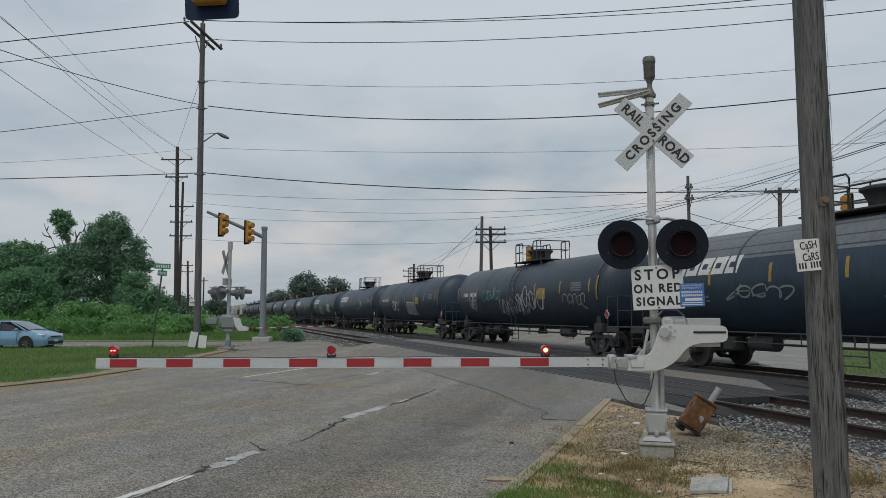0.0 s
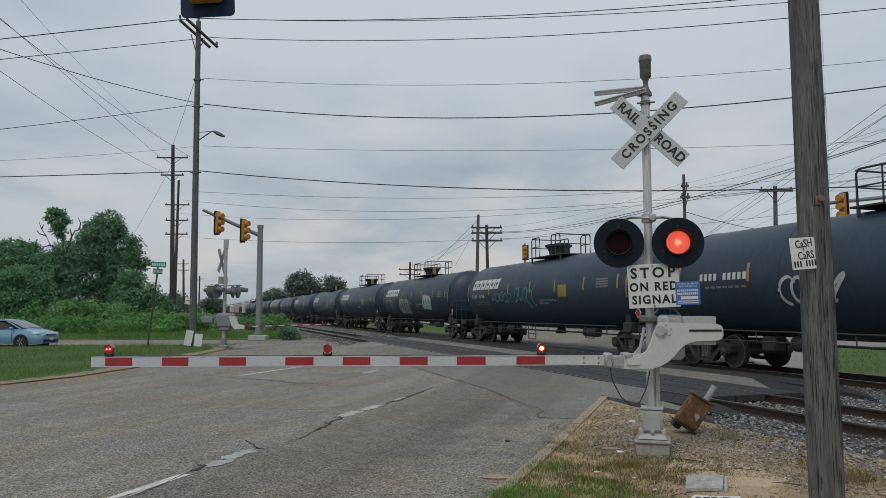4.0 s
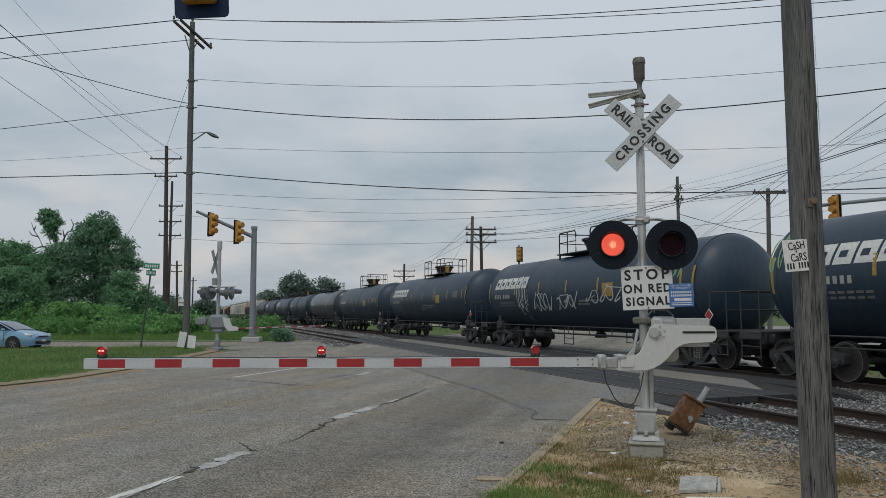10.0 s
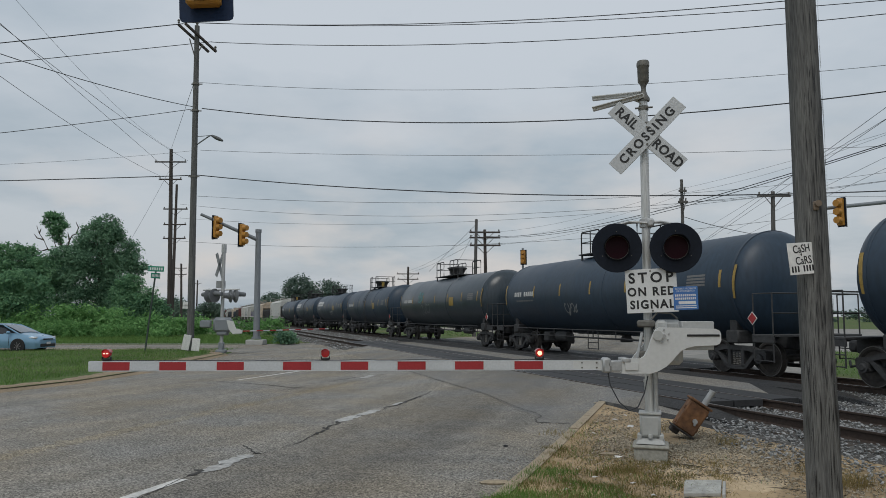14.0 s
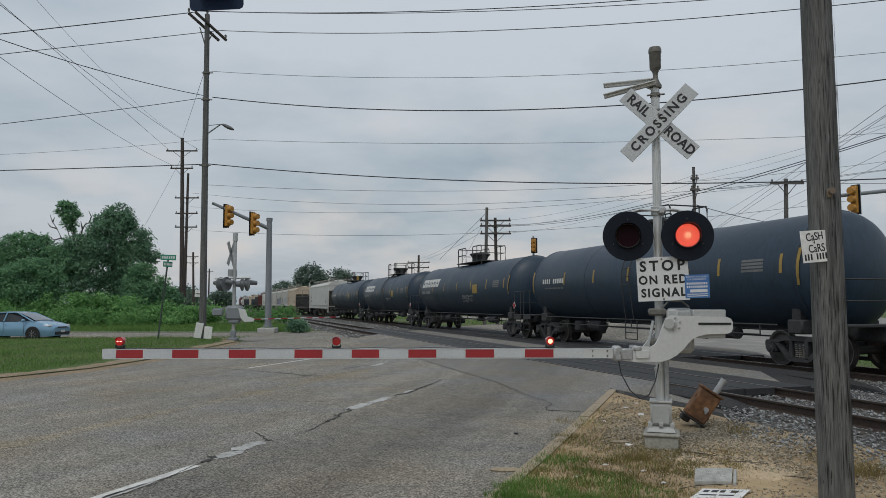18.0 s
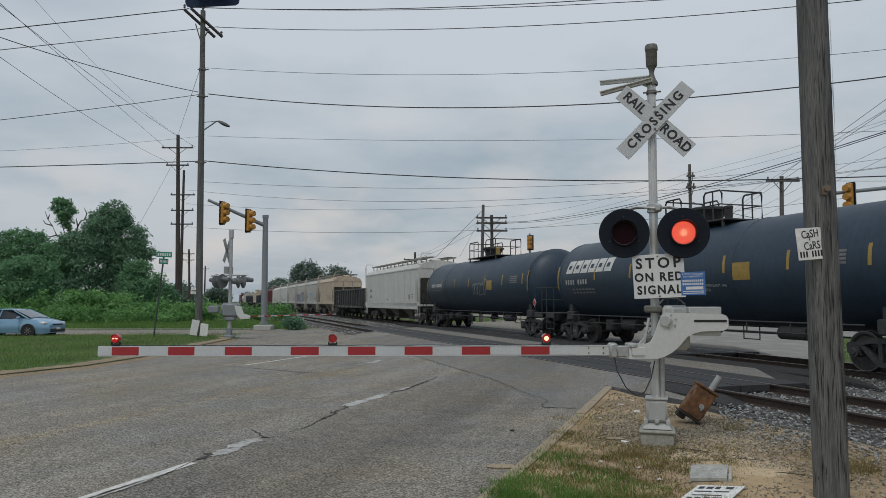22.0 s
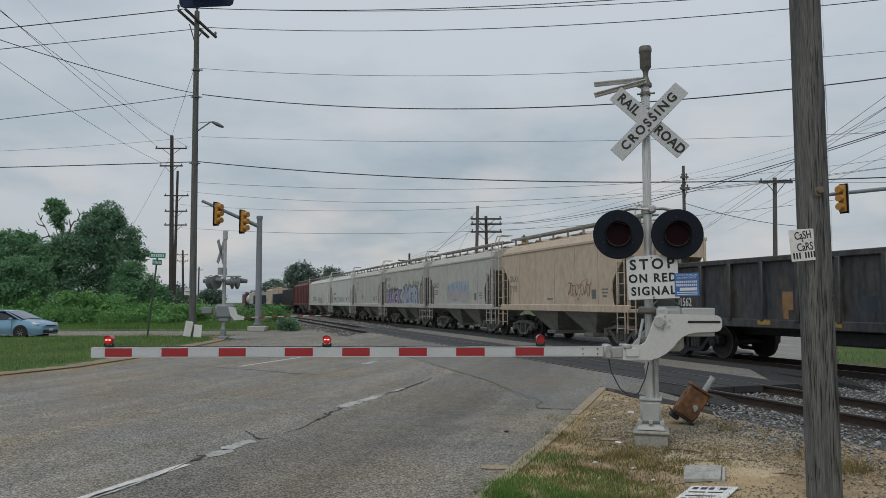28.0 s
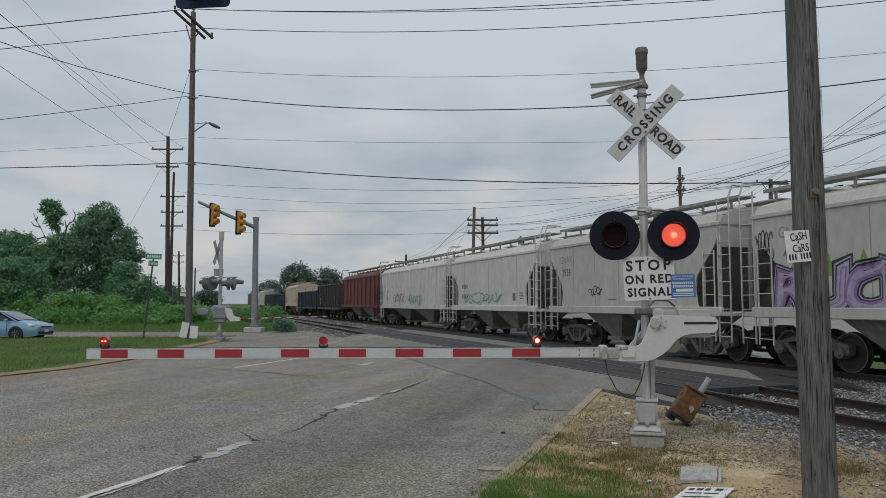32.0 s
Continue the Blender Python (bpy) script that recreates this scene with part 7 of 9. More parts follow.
tree((-34.4, 74, 0), [(0.4, 0.0, 11.0, 1.2, 1.0, 1.0), (-1.1, 0.2, 10.3, 0.9, 0.8, 0.8), (1.5, -0.2, 10.2, 0.8, 0.7, 0.8), (-0.3, -0.4, 9.4, 1.9, 1.4, 0.9), (2.0, 0.2, 8.4, 1.6, 1.4, 1.1), (-2.1, 0, 9.0, 0.7, 0.5, 0.5), (-3.3, 0.3, 7.8, 1.6, 1.4, 1.1), (-0.3, -0.6, 7.3, 2.2, 1.8, 1.4), (3.0, -0.3, 7.3, 1.1, 0.9, 0.8), (4.0, 0, 6.6, 0.7, 0.6, 0.6), (-3.5, -0.5, 5.9, 1.6, 1.3, 1.2), (-0.7, -0.8, 5.2, 2.2, 1.7, 1.6), (2.2, -0.5, 5.9, 1.6, 1.4, 1.4), (-1.1, -0.8, 3.1, 2.6, 1.7, 1.4), (2.0, -0.5, 3.6, 1.8, 1.5, 1.4)], 9.5, 0.30, 42000, 0.135, 11, LEAF_DARK, "tall dense dark green tree by the road")
tree((-38.7, 76, 0), [(-1.8, 0, 12.15, 0.75, 0.6, 0.45), (-2.3, 0.1, 11.5, 0.5, 0.5, 0.4), (-1.2, -0.1, 11.2, 0.7, 0.6, 0.7), (-1.5, 0.1, 10.3, 0.75, 0.6, 0.55), (-1.1, 0, 9.7, 0.35, 0.3, 0.25), (0.4, 0, 6.9, 1.3, 1.2, 1.0)], 8.8, 0.20, 7000, 0.13, 12, LEAF_MID, "thin tree with bare limbs and a tuft of leaves on top", bare=([(-0.4, 0, 7.6), (-1.3, 0, 8.4), (-2.2, 0, 8.7), (-2.7, 0, 9.7), (-3.2, 0, 10.4), (-3.5, 0, 11.2)], [(-2.2, 0, 8.7), (-2.9, 0, 8.5), (-3.3, 0, 8.7)], [(-2.7, 0, 9.7), (-3.4, 0, 9.9), (-3.7, 0, 10.3)], [(-3.2, 0, 10.4), (-3.0, 0, 10.9)], [(-0.3, 0, 8.2), (0.0, 0, 9.6), (0.3, 0, 10.2), (1.2, 0, 10.4), (1.8, 0, 10.9)], [(0.0, 0, 9.7), (-0.2, 0, 10.5)], [(0.7, 0, 10.3), (0.9, 0, 11.0), (0.6, 0, 11.6)], [(-0.2, 0, 7.3), (-0.5, 0, 8.7), (-1.1, 0, 9.5), (-1.5, 0, 10.3), (-1.6, 0, 11.6)]))
tree((-43.4, 74, 0), [(-0.3, 0, 8.4, 1.1, 0.9, 0.7), (1.4, 0.2, 8.2, 0.9, 0.8, 0.6), (-1.8, 0, 7.9, 0.9, 0.8, 0.8), (-2.3, 0, 6.5, 1.3, 1.2, 1.2), (0.6, -0.3, 7.0, 1.9, 1.4, 1.1), (-1.1, -0.4, 5.4, 1.9, 1.4, 1.3), (1.9, 0, 5.9, 1.4, 1.3, 1.4), (0, -0.5, 3.6, 3.0, 1.8, 1.6), (3.4, -0.6, 6.2, 1.5, 1.3, 1.5), (4.6, -0.8, 5.6, 1.5, 1.3, 1.6), (3.6, -1.0, 3.8, 2.0, 1.4, 1.6)], 7.5, 0.24, 34000, 0.14, 13, LEAF_MID, "broad green tree beside the side street")
tree((-50, 76, 0), [(0, 0, 7.0, 2.2, 2.0, 1.9), (2.6, 0, 5.2, 2.2, 2.0, 2.0), (-2.2, 0, 5.6, 2.4, 2.0, 2.2), (0.4, 0, 3.0, 3.4, 2.0, 1.8)], 6, 0.24, 16000, 0.16, 14, LEAF_DARK, "broad dark green tree beside the side street")
tree((-38.2, 66, 0), [(0.2, 0, 4.9, 1.7, 1.2, 0.9), (-1.2, -0.2, 4.0, 1.5, 1.1, 1.0), (1.5, 0.2, 3.8, 1.3, 1.1, 1.3), (-0.1, -0.3, 2.7, 2.3, 1.6, 1.3), (-3.4, 0, 3.4, 1.5, 1.2, 1.6)], 3.5, 0.18, 20000, 0.13, 15, LEAF_MID, "bushy green tree low over the scrub")
tree((-29.0, 69, 0), [(-0.2, 0, 4.9, 1.1, 0.8, 0.7), (-0.8, 0, 3.9, 1.1, 0.8, 0.8), (1.0, 0.1, 3.6, 1.3, 1.0, 0.9), (0.1, -0.2, 2.8, 1.8, 1.3, 1.1), (1.9, 0, 2.8, 1.1, 0.9, 0.9), (-0.1, 0, 1.7, 2.0, 1.3, 0.9), (1.9, 0, 1.5, 1.1, 0.8, 0.8), (2.7, 0, 1.9, 0.9, 0.8, 1.0)], 4.5, 0.14, 18000, 0.12, 16, LEAF_MID, "young tree with hanging green foliage")
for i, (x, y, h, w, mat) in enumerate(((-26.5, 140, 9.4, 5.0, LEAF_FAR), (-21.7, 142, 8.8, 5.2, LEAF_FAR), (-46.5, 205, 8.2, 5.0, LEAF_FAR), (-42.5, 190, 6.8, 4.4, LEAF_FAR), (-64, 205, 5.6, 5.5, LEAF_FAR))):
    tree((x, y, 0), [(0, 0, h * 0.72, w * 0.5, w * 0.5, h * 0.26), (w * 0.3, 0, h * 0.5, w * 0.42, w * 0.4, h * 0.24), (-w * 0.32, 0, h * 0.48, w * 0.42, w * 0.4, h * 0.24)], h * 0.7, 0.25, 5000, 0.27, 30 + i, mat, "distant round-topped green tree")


def scrub(name, spans, count, size, seed, material, label):
    """A belt of bushes: one object of leaves that nobody could count."""
    rng = random.Random(seed)
    blobs = []
    for x0, y0, x1, y1, n, h in spans:
        for k in range(n):
            t = (k + rng.random()) / n
            hh = h * rng.uniform(0.55, 1.15)
            blobs.append((x0 + (x1 - x0) * t, y0 + (y1 - y0) * t + rng.uniform(-1.5, 1.5), hh * 0.48, hh * rng.uniform(0.5, 0.9), 1.2, hh * 0.55))
    v, f = leaf_cloud(blobs, count, size, seed, 0.3)
    v[:, 2] = np.maximum(v[:, 2], -0.05)
    me = bpy.data.meshes.new(name)
    me.from_pydata(v.tolist(), [], f.tolist())
    me.materials.append(material)
    me.update()
    return tagged(new(name, me), label, "bushes", kind="stuff")


scrub("bushes", [(-62, 66, -24, 63, 34, 2.6), (-26, 64, -21, 66, 7, 1.8)], 40000, 0.14, 51, LEAF_LIGHT, "belt of light green bushes along the side street")
scrub("bushes", [(-60, 60, -22, 59, 40, 1.3), (-24, 62, -15, 72, 10, 1.5)], 24000, 0.11, 52, LEAF_LIGHT, "low weeds in front of the bushes")
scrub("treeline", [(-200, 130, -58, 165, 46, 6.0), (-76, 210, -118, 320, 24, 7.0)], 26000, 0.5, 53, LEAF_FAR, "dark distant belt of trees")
scrub("treeline", [(-140, 90, -52, 82, 26, 8.0)], 20000, 0.28, 54, LEAF_DARK, "dark trees along the side street")
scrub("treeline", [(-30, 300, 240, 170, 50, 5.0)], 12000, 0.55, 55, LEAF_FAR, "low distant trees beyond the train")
scrub("bush", [(-10.1, 47.0, -9.5, 47.4, 3, 0.70)], 1200, 0.10, 56, LEAF_DARK, "small dark bush beside the signal footing")

# ---- road markings, cracks and patches ----
def on_road(q, l, lift=0.004):
    p = by_road(q, l)
    return (p.x, p.y, road_z(p) + lift)


def strip(path, width, lift, jag=0.0, seed=1):
    """A ribbon along (q, l) points on the road."""
    rnd = random.Random(seed)
    pts = []
    for i in range(len(path) - 1):
        (q0, l0), (q1, l1) = path[i], path[i + 1]
        n = max(1, round(math.hypot(q1 - q0, l1 - l0) / (0.06 if jag else 0.12)))
        pts += [(q0 + (q1 - q0) * k / n, l0 + (l1 - l0) * k / n) for k in range(n)]
    pts.append(path[-1])
    sh = Shape()
    for i, (q, l) in enumerate(pts):
        a, b = pts[max(i - 1, 0)], pts[min(i + 1, len(pts) - 1)]
        d = Vector((b[0] - a[0], b[1] - a[1], 0)).normalized()
        off = rnd.uniform(-jag, jag)
        w = width * (0.5 if not jag else rnd.uniform(0.25, 0.75))
        nq, nl = -d.y, d.x
        sh.v += [on_road(q + nq * (off - w), l + nl * (off - w), lift), on_road(q + nq * (off + w), l + nl * (off + w), lift)]
    sh.f = [(2 * i, 2 * i + 1, 2 * i + 3, 2 * i + 2) for i in range(len(pts) - 1)]
    return sh


marks = tagged(new("road_markings"), "worn white and yellow lane markings", "road marking", kind="structure")
part("lane_dash", strip([(-5.34, 4.3), (-5.34, 7.05)], 0.13, 0.006, 0.0), WHITE_PAINT, marks, smooth=False)
LANE_WORN = surface("worn_lane_paint", (0.47, 0.465, 0.445), 0.85, vary=0.55, grain=18, stain=6)
rnd_l = random.Random(41)
for q, l0, l1, w in ((-5.27, 4.8, 6.3, 0.07), (-5.36, 7.40, 7.98, 0.17), (-5.42, 7.85, 8.58, 0.18), (-5.66, 11.60, 12.5, 0.20), (-5.64, 12.4, 13.35, 0.19), (-5.60, 14.1, 14.7, 0.12), (-8.92, 19.9, 20.9, 0.22)):
    l, poly = l0, []
    left, right = [], []
    while l < l1:
        t_ = (l - l0) / (l1 - l0)
        taper_ = min(1, 6 * t_ + 0.15, 6 * (1 - t_) + 0.15)
        left.append((q - w * 0.62 * taper_ * rnd_l.uniform(0.6, 1.25), l))
        right.append((q + w * 0.62 * taper_ * rnd_l.uniform(0.6, 1.25), l))
        l += rnd_l.uniform(0.05, 0.11)
    sh = Shape()
    sh.v = [on_road(a_, b_, 0.006) for a_, b_ in left + right]
    m_ = len(left)
    sh.f = [(k, m_ + k, m_ + k + 1, k + 1) for k in range(m_ - 1)]
    part("lane_dash", sh, LANE_WORN, marks, "crumbled remains of a lane dash", smooth=False)
for a, b in (((-12.0, 18.1), (-12.0, 21.7)), ((-16.9, 21.6), (-16.3, 22.1))):
    part("lane_dash", strip([a, b], 0.11, 0.005), WHITE_PAINT, marks, smooth=False)
for dq in (0.0,):
    part("centre_line", strip([(-8.45 + dq, 1.0), (-8.45 + dq, 9), (-8.5 + dq, 12), (-8.6 + dq, 19)], 0.34, 0.003, 0.05, 9), YELLOW_WORN, marks, smooth=False)
CRACK = surface("crack_shadow", (0.055, 0.052, 0.048), 1.0, vary=0.4, bump=0)
cracks_ = tagged(new("road_cracks"), "thin dark cracks wandering over the asphalt", "cracks", kind="structure")
CRACKS = (
    # along the worn lane line
    ([(-5.24, 5.2), (-5.2, 6.2), (-5.39, 7.23)], 0.016), ([(-5.53, 7.5), (-5.39, 7.46), (-5.36, 7.2)], 0.07), ([(-5.9, 9.11), (-5.62, 8.85), (-5.44, 8.66), (-5.36, 8.62)], 0.026),
    ([(-5.42, 8.60), (-5.30, 8.72)], 0.05), ([(-5.44, 8.66), (-5.33, 9.06), (-5.25, 9.39)], 0.011), ([(-5.25, 9.39), (-5.31, 9.86), (-5.4, 10.37)], 0.022), ([(-5.4, 10.27), (-5.43, 10.74), (-5.58, 11.11), (-5.54, 11.4), (-5.70, 11.7)], 0.055),
    ([(-5.48, 10.85), (-5.62, 10.95)], 0.06), ([(-5.49, 13.3), (-5.64, 13.69)], 0.02), ([(-5.64, 13.69), (-5.52, 14.09), (-5.57, 14.65), (-5.63, 15.86)], 0.075), ([(-5.63, 15.86), (-5.65, 16.7)], 0.03),
    # across the lanes
    ([(-13.63, 17.98), (-13.17, 17.92), (-11.97, 17.51), (-11.15, 17.31)], 0.035), ([(-11.15, 17.31), (-10.13, 17.02), (-9.39, 16.67), (-8.73, 16.73)], 0.06), ([(-9.76, 15.15), (-9.23, 16.08), (-9.37, 17.28)], 0.025),
    ([(-9.3, 18.73), (-9.16, 20.07), (-8.64, 20.95)], 0.05), ([(-8.87, 11.72), (-7.46, 12.11), (-6.42, 12.33)], 0.014), ([(-4.64, 11.53), (-3.74, 11.59)], 0.018), ([(-5.16, 7.59), (-4.4, 7.7), (-3.2, 7.8)], 0.010),
    ([(-3.03, 6.82), (-2.26, 7.08), (-2.0, 7.43)], 0.010), ([(-4.24, 13.53), (-3.52, 13.54)], 0.018), ([(-13.5, 11.7), (-11.2, 11.55), (-8.87, 11.72)], 0.012),
    # edge of the newer asphalt
    ([(-9.07, 23.06), (-5.88, 18.47), (-3.97, 15.79), (-2.5, 13.66), (-2.40, 13.3), (-2.44, 12.93), (-2.36, 12.6)], 0.024), ([(-2.36, 12.6), (-1.78, 12.68)], 0.024))
for k, (path, w) in enumerate(CRACKS):
    part("crack", strip(path, w * 0.8, 0.0075, min(0.028, 0.010 + w * 0.4), 100 + k), CRACK, cracks_, smooth=False)
# smoother asphalt laid round the crossing
sh = Shape()
LS = [12.62 + i * 0.2 for i in range(100)]
edge = [(-1.62, 12.62), (-2.36, 12.62), (-2.42, 13.3), (-3.97, 15.79), (-5.88, 18.47), (-9.07, 23.06), (-15.5, 32.0)]


def patch_q(l):
    for (q0, l0), (q1, l1) in zip(edge[1:], edge[2:]):
        if l0 <= l <= l1:
            return q0 + (q1 - q0) * (l - l0) / (l1 - l0)
    return -15.5


LS = [l for l in LS if l < 31]
for l in LS:
    q0 = patch_q(l)
    for k in range(25):
        sh.v.append(on_road(q0 + (-1.6 - q0) * k / 24, l, 0.004))
sh.f = [(i * 25 + k, (i + 1) * 25 + k, (i + 1) * 25 + k + 1, i * 25 + k + 1) for i in range(len(LS) - 1) for k in range(24)]
patch = part("asphalt_patch", sh, NEW_ASPHALT, smooth=False)
tagged(patch, "smoother newer asphalt around the crossing", "road", kind="structure")


# ---- stones and grass ----
def island_tint(name, a, b, rough=0.9):
    mt = bpy.data.materials.new(name)
    mt.use_nodes = True
    nd, lk = mt.node_tree.nodes, mt.node_tree.links
    gi, rp, nz, co = nd.new("ShaderNodeNewGeometry"), nd.new("ShaderNodeValToRGB"), nd.new("ShaderNodeTexNoise"), nd.new("ShaderNodeTexCoord")
    rp.color_ramp.elements[0].color, rp.color_ramp.elements[1].color = (*a, 1), (*b, 1)
    lk.new(gi.outputs["Random Per Island"], rp.inputs[0])
    nz.inputs["Scale"].default_value = 60
    lk.new(co.outputs["Object"], nz.inputs["Vector"])
    mr, sc = nd.new("ShaderNodeMapRange"), nd.new("ShaderNodeVectorMath")
    mr.inputs["To Min"].default_value, mr.inputs["To Max"].default_value = 0.7, 1.3
    lk.new(nz.outputs["Fac"], mr.inputs["Value"])
    sc.operation = "SCALE"
    lk.new(rp.outputs[0], sc.inputs[0])
    lk.new(mr.outputs[0], sc.inputs["Scale"])
    bs = nd["Principled BSDF"]
    lk.new(sc.outputs[0], bs.inputs["Base Color"])
    bs.inputs["Roughness"].default_value = rough
    bs.inputs["Specular IOR Level"].default_value = 0.3
    return mt


STONE_GREY = island_tint("ballast_stones", (0.10, 0.105, 0.105), (0.36, 0.365, 0.36))
STONE_TAN = island_tint("verge_pebbles", (0.130, 0.108, 0.078), (0.44, 0.385, 0.29))


def stones(name, spots, material, label, category="gravel"):
    """Many small broken stones; spots gives (x, y, z, radius)."""
    rng = np.random.default_rng(len(spots))
    base = np.array([(1, 0, 0), (-1, 0, 0), (0, 1, 0), (0, -1, 0), (0, 0, 1), (0, 0, -1), (0.6, 0.6, 0.5), (-0.6, -0.6, 0.5)])
    tri = np.array([(4, 0, 6), (4, 6, 2), (6, 0, 2), (4, 2, 1), (4, 1, 7), (4, 7, 3), (7, 1, 3), (4, 3, 0), (5, 2, 0), (5, 1, 2), (5, 3, 1), (5, 0, 3)])
    sp = np.array(spots)
    n = len(sp)
    v = base[None] * (0.65 + 0.6 * rng.random((n, 8, 1))) * sp[:, 3][:, None, None] * np.array([1.15, 0.9, 0.6])
    a = rng.random(n) * 6.28
    c, s = np.cos(a)[:, None], np.sin(a)[:, None]
    tl = rng.normal(0, 0.35, (n, 1))
    x, y, z = v[..., 0] * c - v[..., 1] * s, v[..., 0] * s + v[..., 1] * c, v[..., 2] + v[..., 0] * tl
    v = np.stack([x + sp[:, :1], y + sp[:, 1:2], z + sp[:, 2:3]], -1).reshape(-1, 3)
    f = (tri[None] + 8 * np.arange(n)[:, None, None]).reshape(-1, 3)
    me = bpy.data.meshes.new(name)
    me.from_pydata(v.tolist(), [], f.tolist())
    me.materials.append(material)
    me.update()
    return tagged(new(name, me), label, category, kind="stuff")


rng_ = random.Random(5)
spots = []
for k in range(40000):
    o, a = rng_.uniform(6.5, 14.4), rng_.uniform(-6, 15)
    if o < 7.6 and rng_.random() > (o - 6.3) / 1.3:
        continue
    p = by_rail(o, a)
    if o < 8.2 and ROAD_OUT.dot(p) < 0.5:
        continue
    spots.append((p.x, p.y, 0.02 + rng_.uniform(-0.01, 0.03) - (0.04 if abs(abs(o - NEAR_TRACK) - 0.7525) < 0.15 else 0), rng_.uniform(0.012, 0.031)))
for k in range(2600):
    o, a = rng_.uniform(7.0, 17.6), rng_.uniform(38, 90)
    p = by_rail(o, a)
    spots.append((p.x, p.y, 0.02, rng_.uniform(0.04, 0.09)))
stones("ballast", spots, STONE_GREY, "pale grey broken ballast stones between and beside the rails", "ballast")
spots = []
for k in range(22000):
    l, q = rng_.uniform(5.5, 15.3), rng_.uniform(KERB_Q + 0.2, 6.5)
    p = by_road(q, l)
    d = RAIL_OUT.dot(p)
    if d > 7.6:
        continue
    near = ease(3.0, 6.8, d)
    if rng_.random() > 0.10 + 0.9 * near:
        continue
    spots.append((p.x, p.y, 0.012, rng_.uniform(0.004, 0.011) + 0.018 * near * rng_.random() ** 3))
for k in range(13000):
    o, a = rng_.gauss(5.9, 0.9), rng_.uniform(4.5, 13.5)
    p = by_rail(o, a)
    if o < 7.6 and ROAD_OUT.dot(p) > KERB_Q + 0.2 and noise.noise(p * 1.3) > -0.25:
        spots.append((p.x, p.y, 0.010, rng_.uniform(0.005, 0.016)))
for k in range(9000):
    p = Vector((rng_.gauss(3.3, 0.75), rng_.gauss(10.0, 0.75), 0))
    if RAIL_OUT.dot(p) < 7.6 and ROAD_OUT.dot(p) > KERB_Q + 0.45:
        spots.append((p.x, p.y, 0.012, rng_.uniform(0.006, 0.016) + 0.012 * rng_.random() ** 4))
stones("pebbles", spots, STONE_TAN, "small tan pebbles scattered over the dirt verge")
spots = []
for k in range(420):
    l = rng_.uniform(6, 15)
    q = KERB_Q - abs(rng_.gauss(0, 0.45)) - 0.05
    p = by_road(q, l)
    spots.append((p.x, p.y, road_z(p) + 0.004, rng_.uniform(0.004, 0.012)))
stones("grit", spots, STONE_TAN, "grit and crumbs lying along the kerb")


def blades(name, spots, material, label, category="grass"):
    """Grass: one bent blade a spot of (x, y, z, height, width)."""
    rng = np.random.default_rng(len(spots) + 3)
    sp = np.array(spots)
    n = len(sp)
    a = rng.random(n) * 6.28
    lean = rng.normal(0, 0.62, (n, 2)) * sp[:, 3:4]
    wx, wy = np.cos(a) * sp[:, 4], np.sin(a) * sp[:, 4]
    p0 = np.stack([sp[:, 0] - wx, sp[:, 1] - wy, sp[:, 2]], 1)
    p1 = np.stack([sp[:, 0] + wx, sp[:, 1] + wy, sp[:, 2]], 1)
    m0 = np.stack([sp[:, 0] - wx * 0.7 + lean[:, 0] * 0.35, sp[:, 1] - wy * 0.7 + lean[:, 1] * 0.35, sp[:, 2] + sp[:, 3] * 0.6], 1)
    m1 = m0 + np.stack([wx * 1.4, wy * 1.4, 0 * wx], 1)
    tp = np.stack([sp[:, 0] + lean[:, 0], sp[:, 1] + lean[:, 1], sp[:, 2] + sp[:, 3] * 0.95], 1)
    v = np.stack([p0, p1, m1, m0, tp], 1).reshape(-1, 3)
    k = 5 * np.arange(n)
    f = [(i, i + 1, i + 2, i + 3) for i in k.tolist()] + [(i + 3, i + 2, i + 4) for i in k.tolist()]
    me = bpy.data.meshes.new(name)
    me.from_pydata(v.tolist(), [], f)
    me.materials.append(material)
    me.update()
    return tagged(new(name, me), label, category, kind="stuff")


dry, green = [], []
for k in range(210000):
    l, q = rng_.uniform(4.8, 14.0), rng_.uniform(KERB_Q - 0.15, 4.6)
    if q < kerb_q(l) + 0.08:
        continue
    p = by_road(q, l)
    d = RAIL_OUT.dot(p)
    if d > 6.3:
        continue
    nz = noise.noise(Vector((p.x * 1.1, p.y * 1.1, 3.0))) + 0.6 * noise.noise(Vector((p.x * 3.1, p.y * 3.1, 8.0)))
    edge_ = q - KERB_Q
    thick = 1.0 - ease(0.9, 2.3, edge_ + 1.3 * ease(7.6, 10.2, l) + 0.5 * nz)
    keep = 0.80 * thick * min(max(1.6 * nz + 0.65, 0.05), 1.0) + (0.08 if nz > 0.35 else 0.008)
    if rng_.random() > keep * (1 - 0.6 * ease(9.5, 12.5, l)):
        continue
    is_green = (l + 0.9 * edge_ < 8.3 + 1.2 * nz and rng_.random() < 0.90) or rng_.random() < 0.15
    h = rng_.uniform(0.018, 0.060) if not is_green else rng_.uniform(0.03, 0.08)
    (green if is_green else dry).append((p.x, p.y, 0.0, h, rng_.uniform(0.0014, 0.0034)))
for cx, cy, n, h in ((3.95, 10.0, 160, 0.16), (3.35, 11.3, 120, 0.14), (4.3, 7.6, 260, 0.2), (4.7, 7.2, 260, 0.2), (4.2, 8.2, 160, 0.16), (3.25, 8.6, 120, 0.10), (2.2, 8.4, 120, 0.14), (2.9, 10.6, 120, 0.12), (1.75, 10.9, 90, 0.1)):
    for k in range(n):
        dry.append((cx + rng_.gauss(0, 0.10), cy + rng_.gauss(0, 0.10), 0.0, h * rng_.uniform(0.5, 1.2), rng_.uniform(0.0014, 0.003)))
olive = []
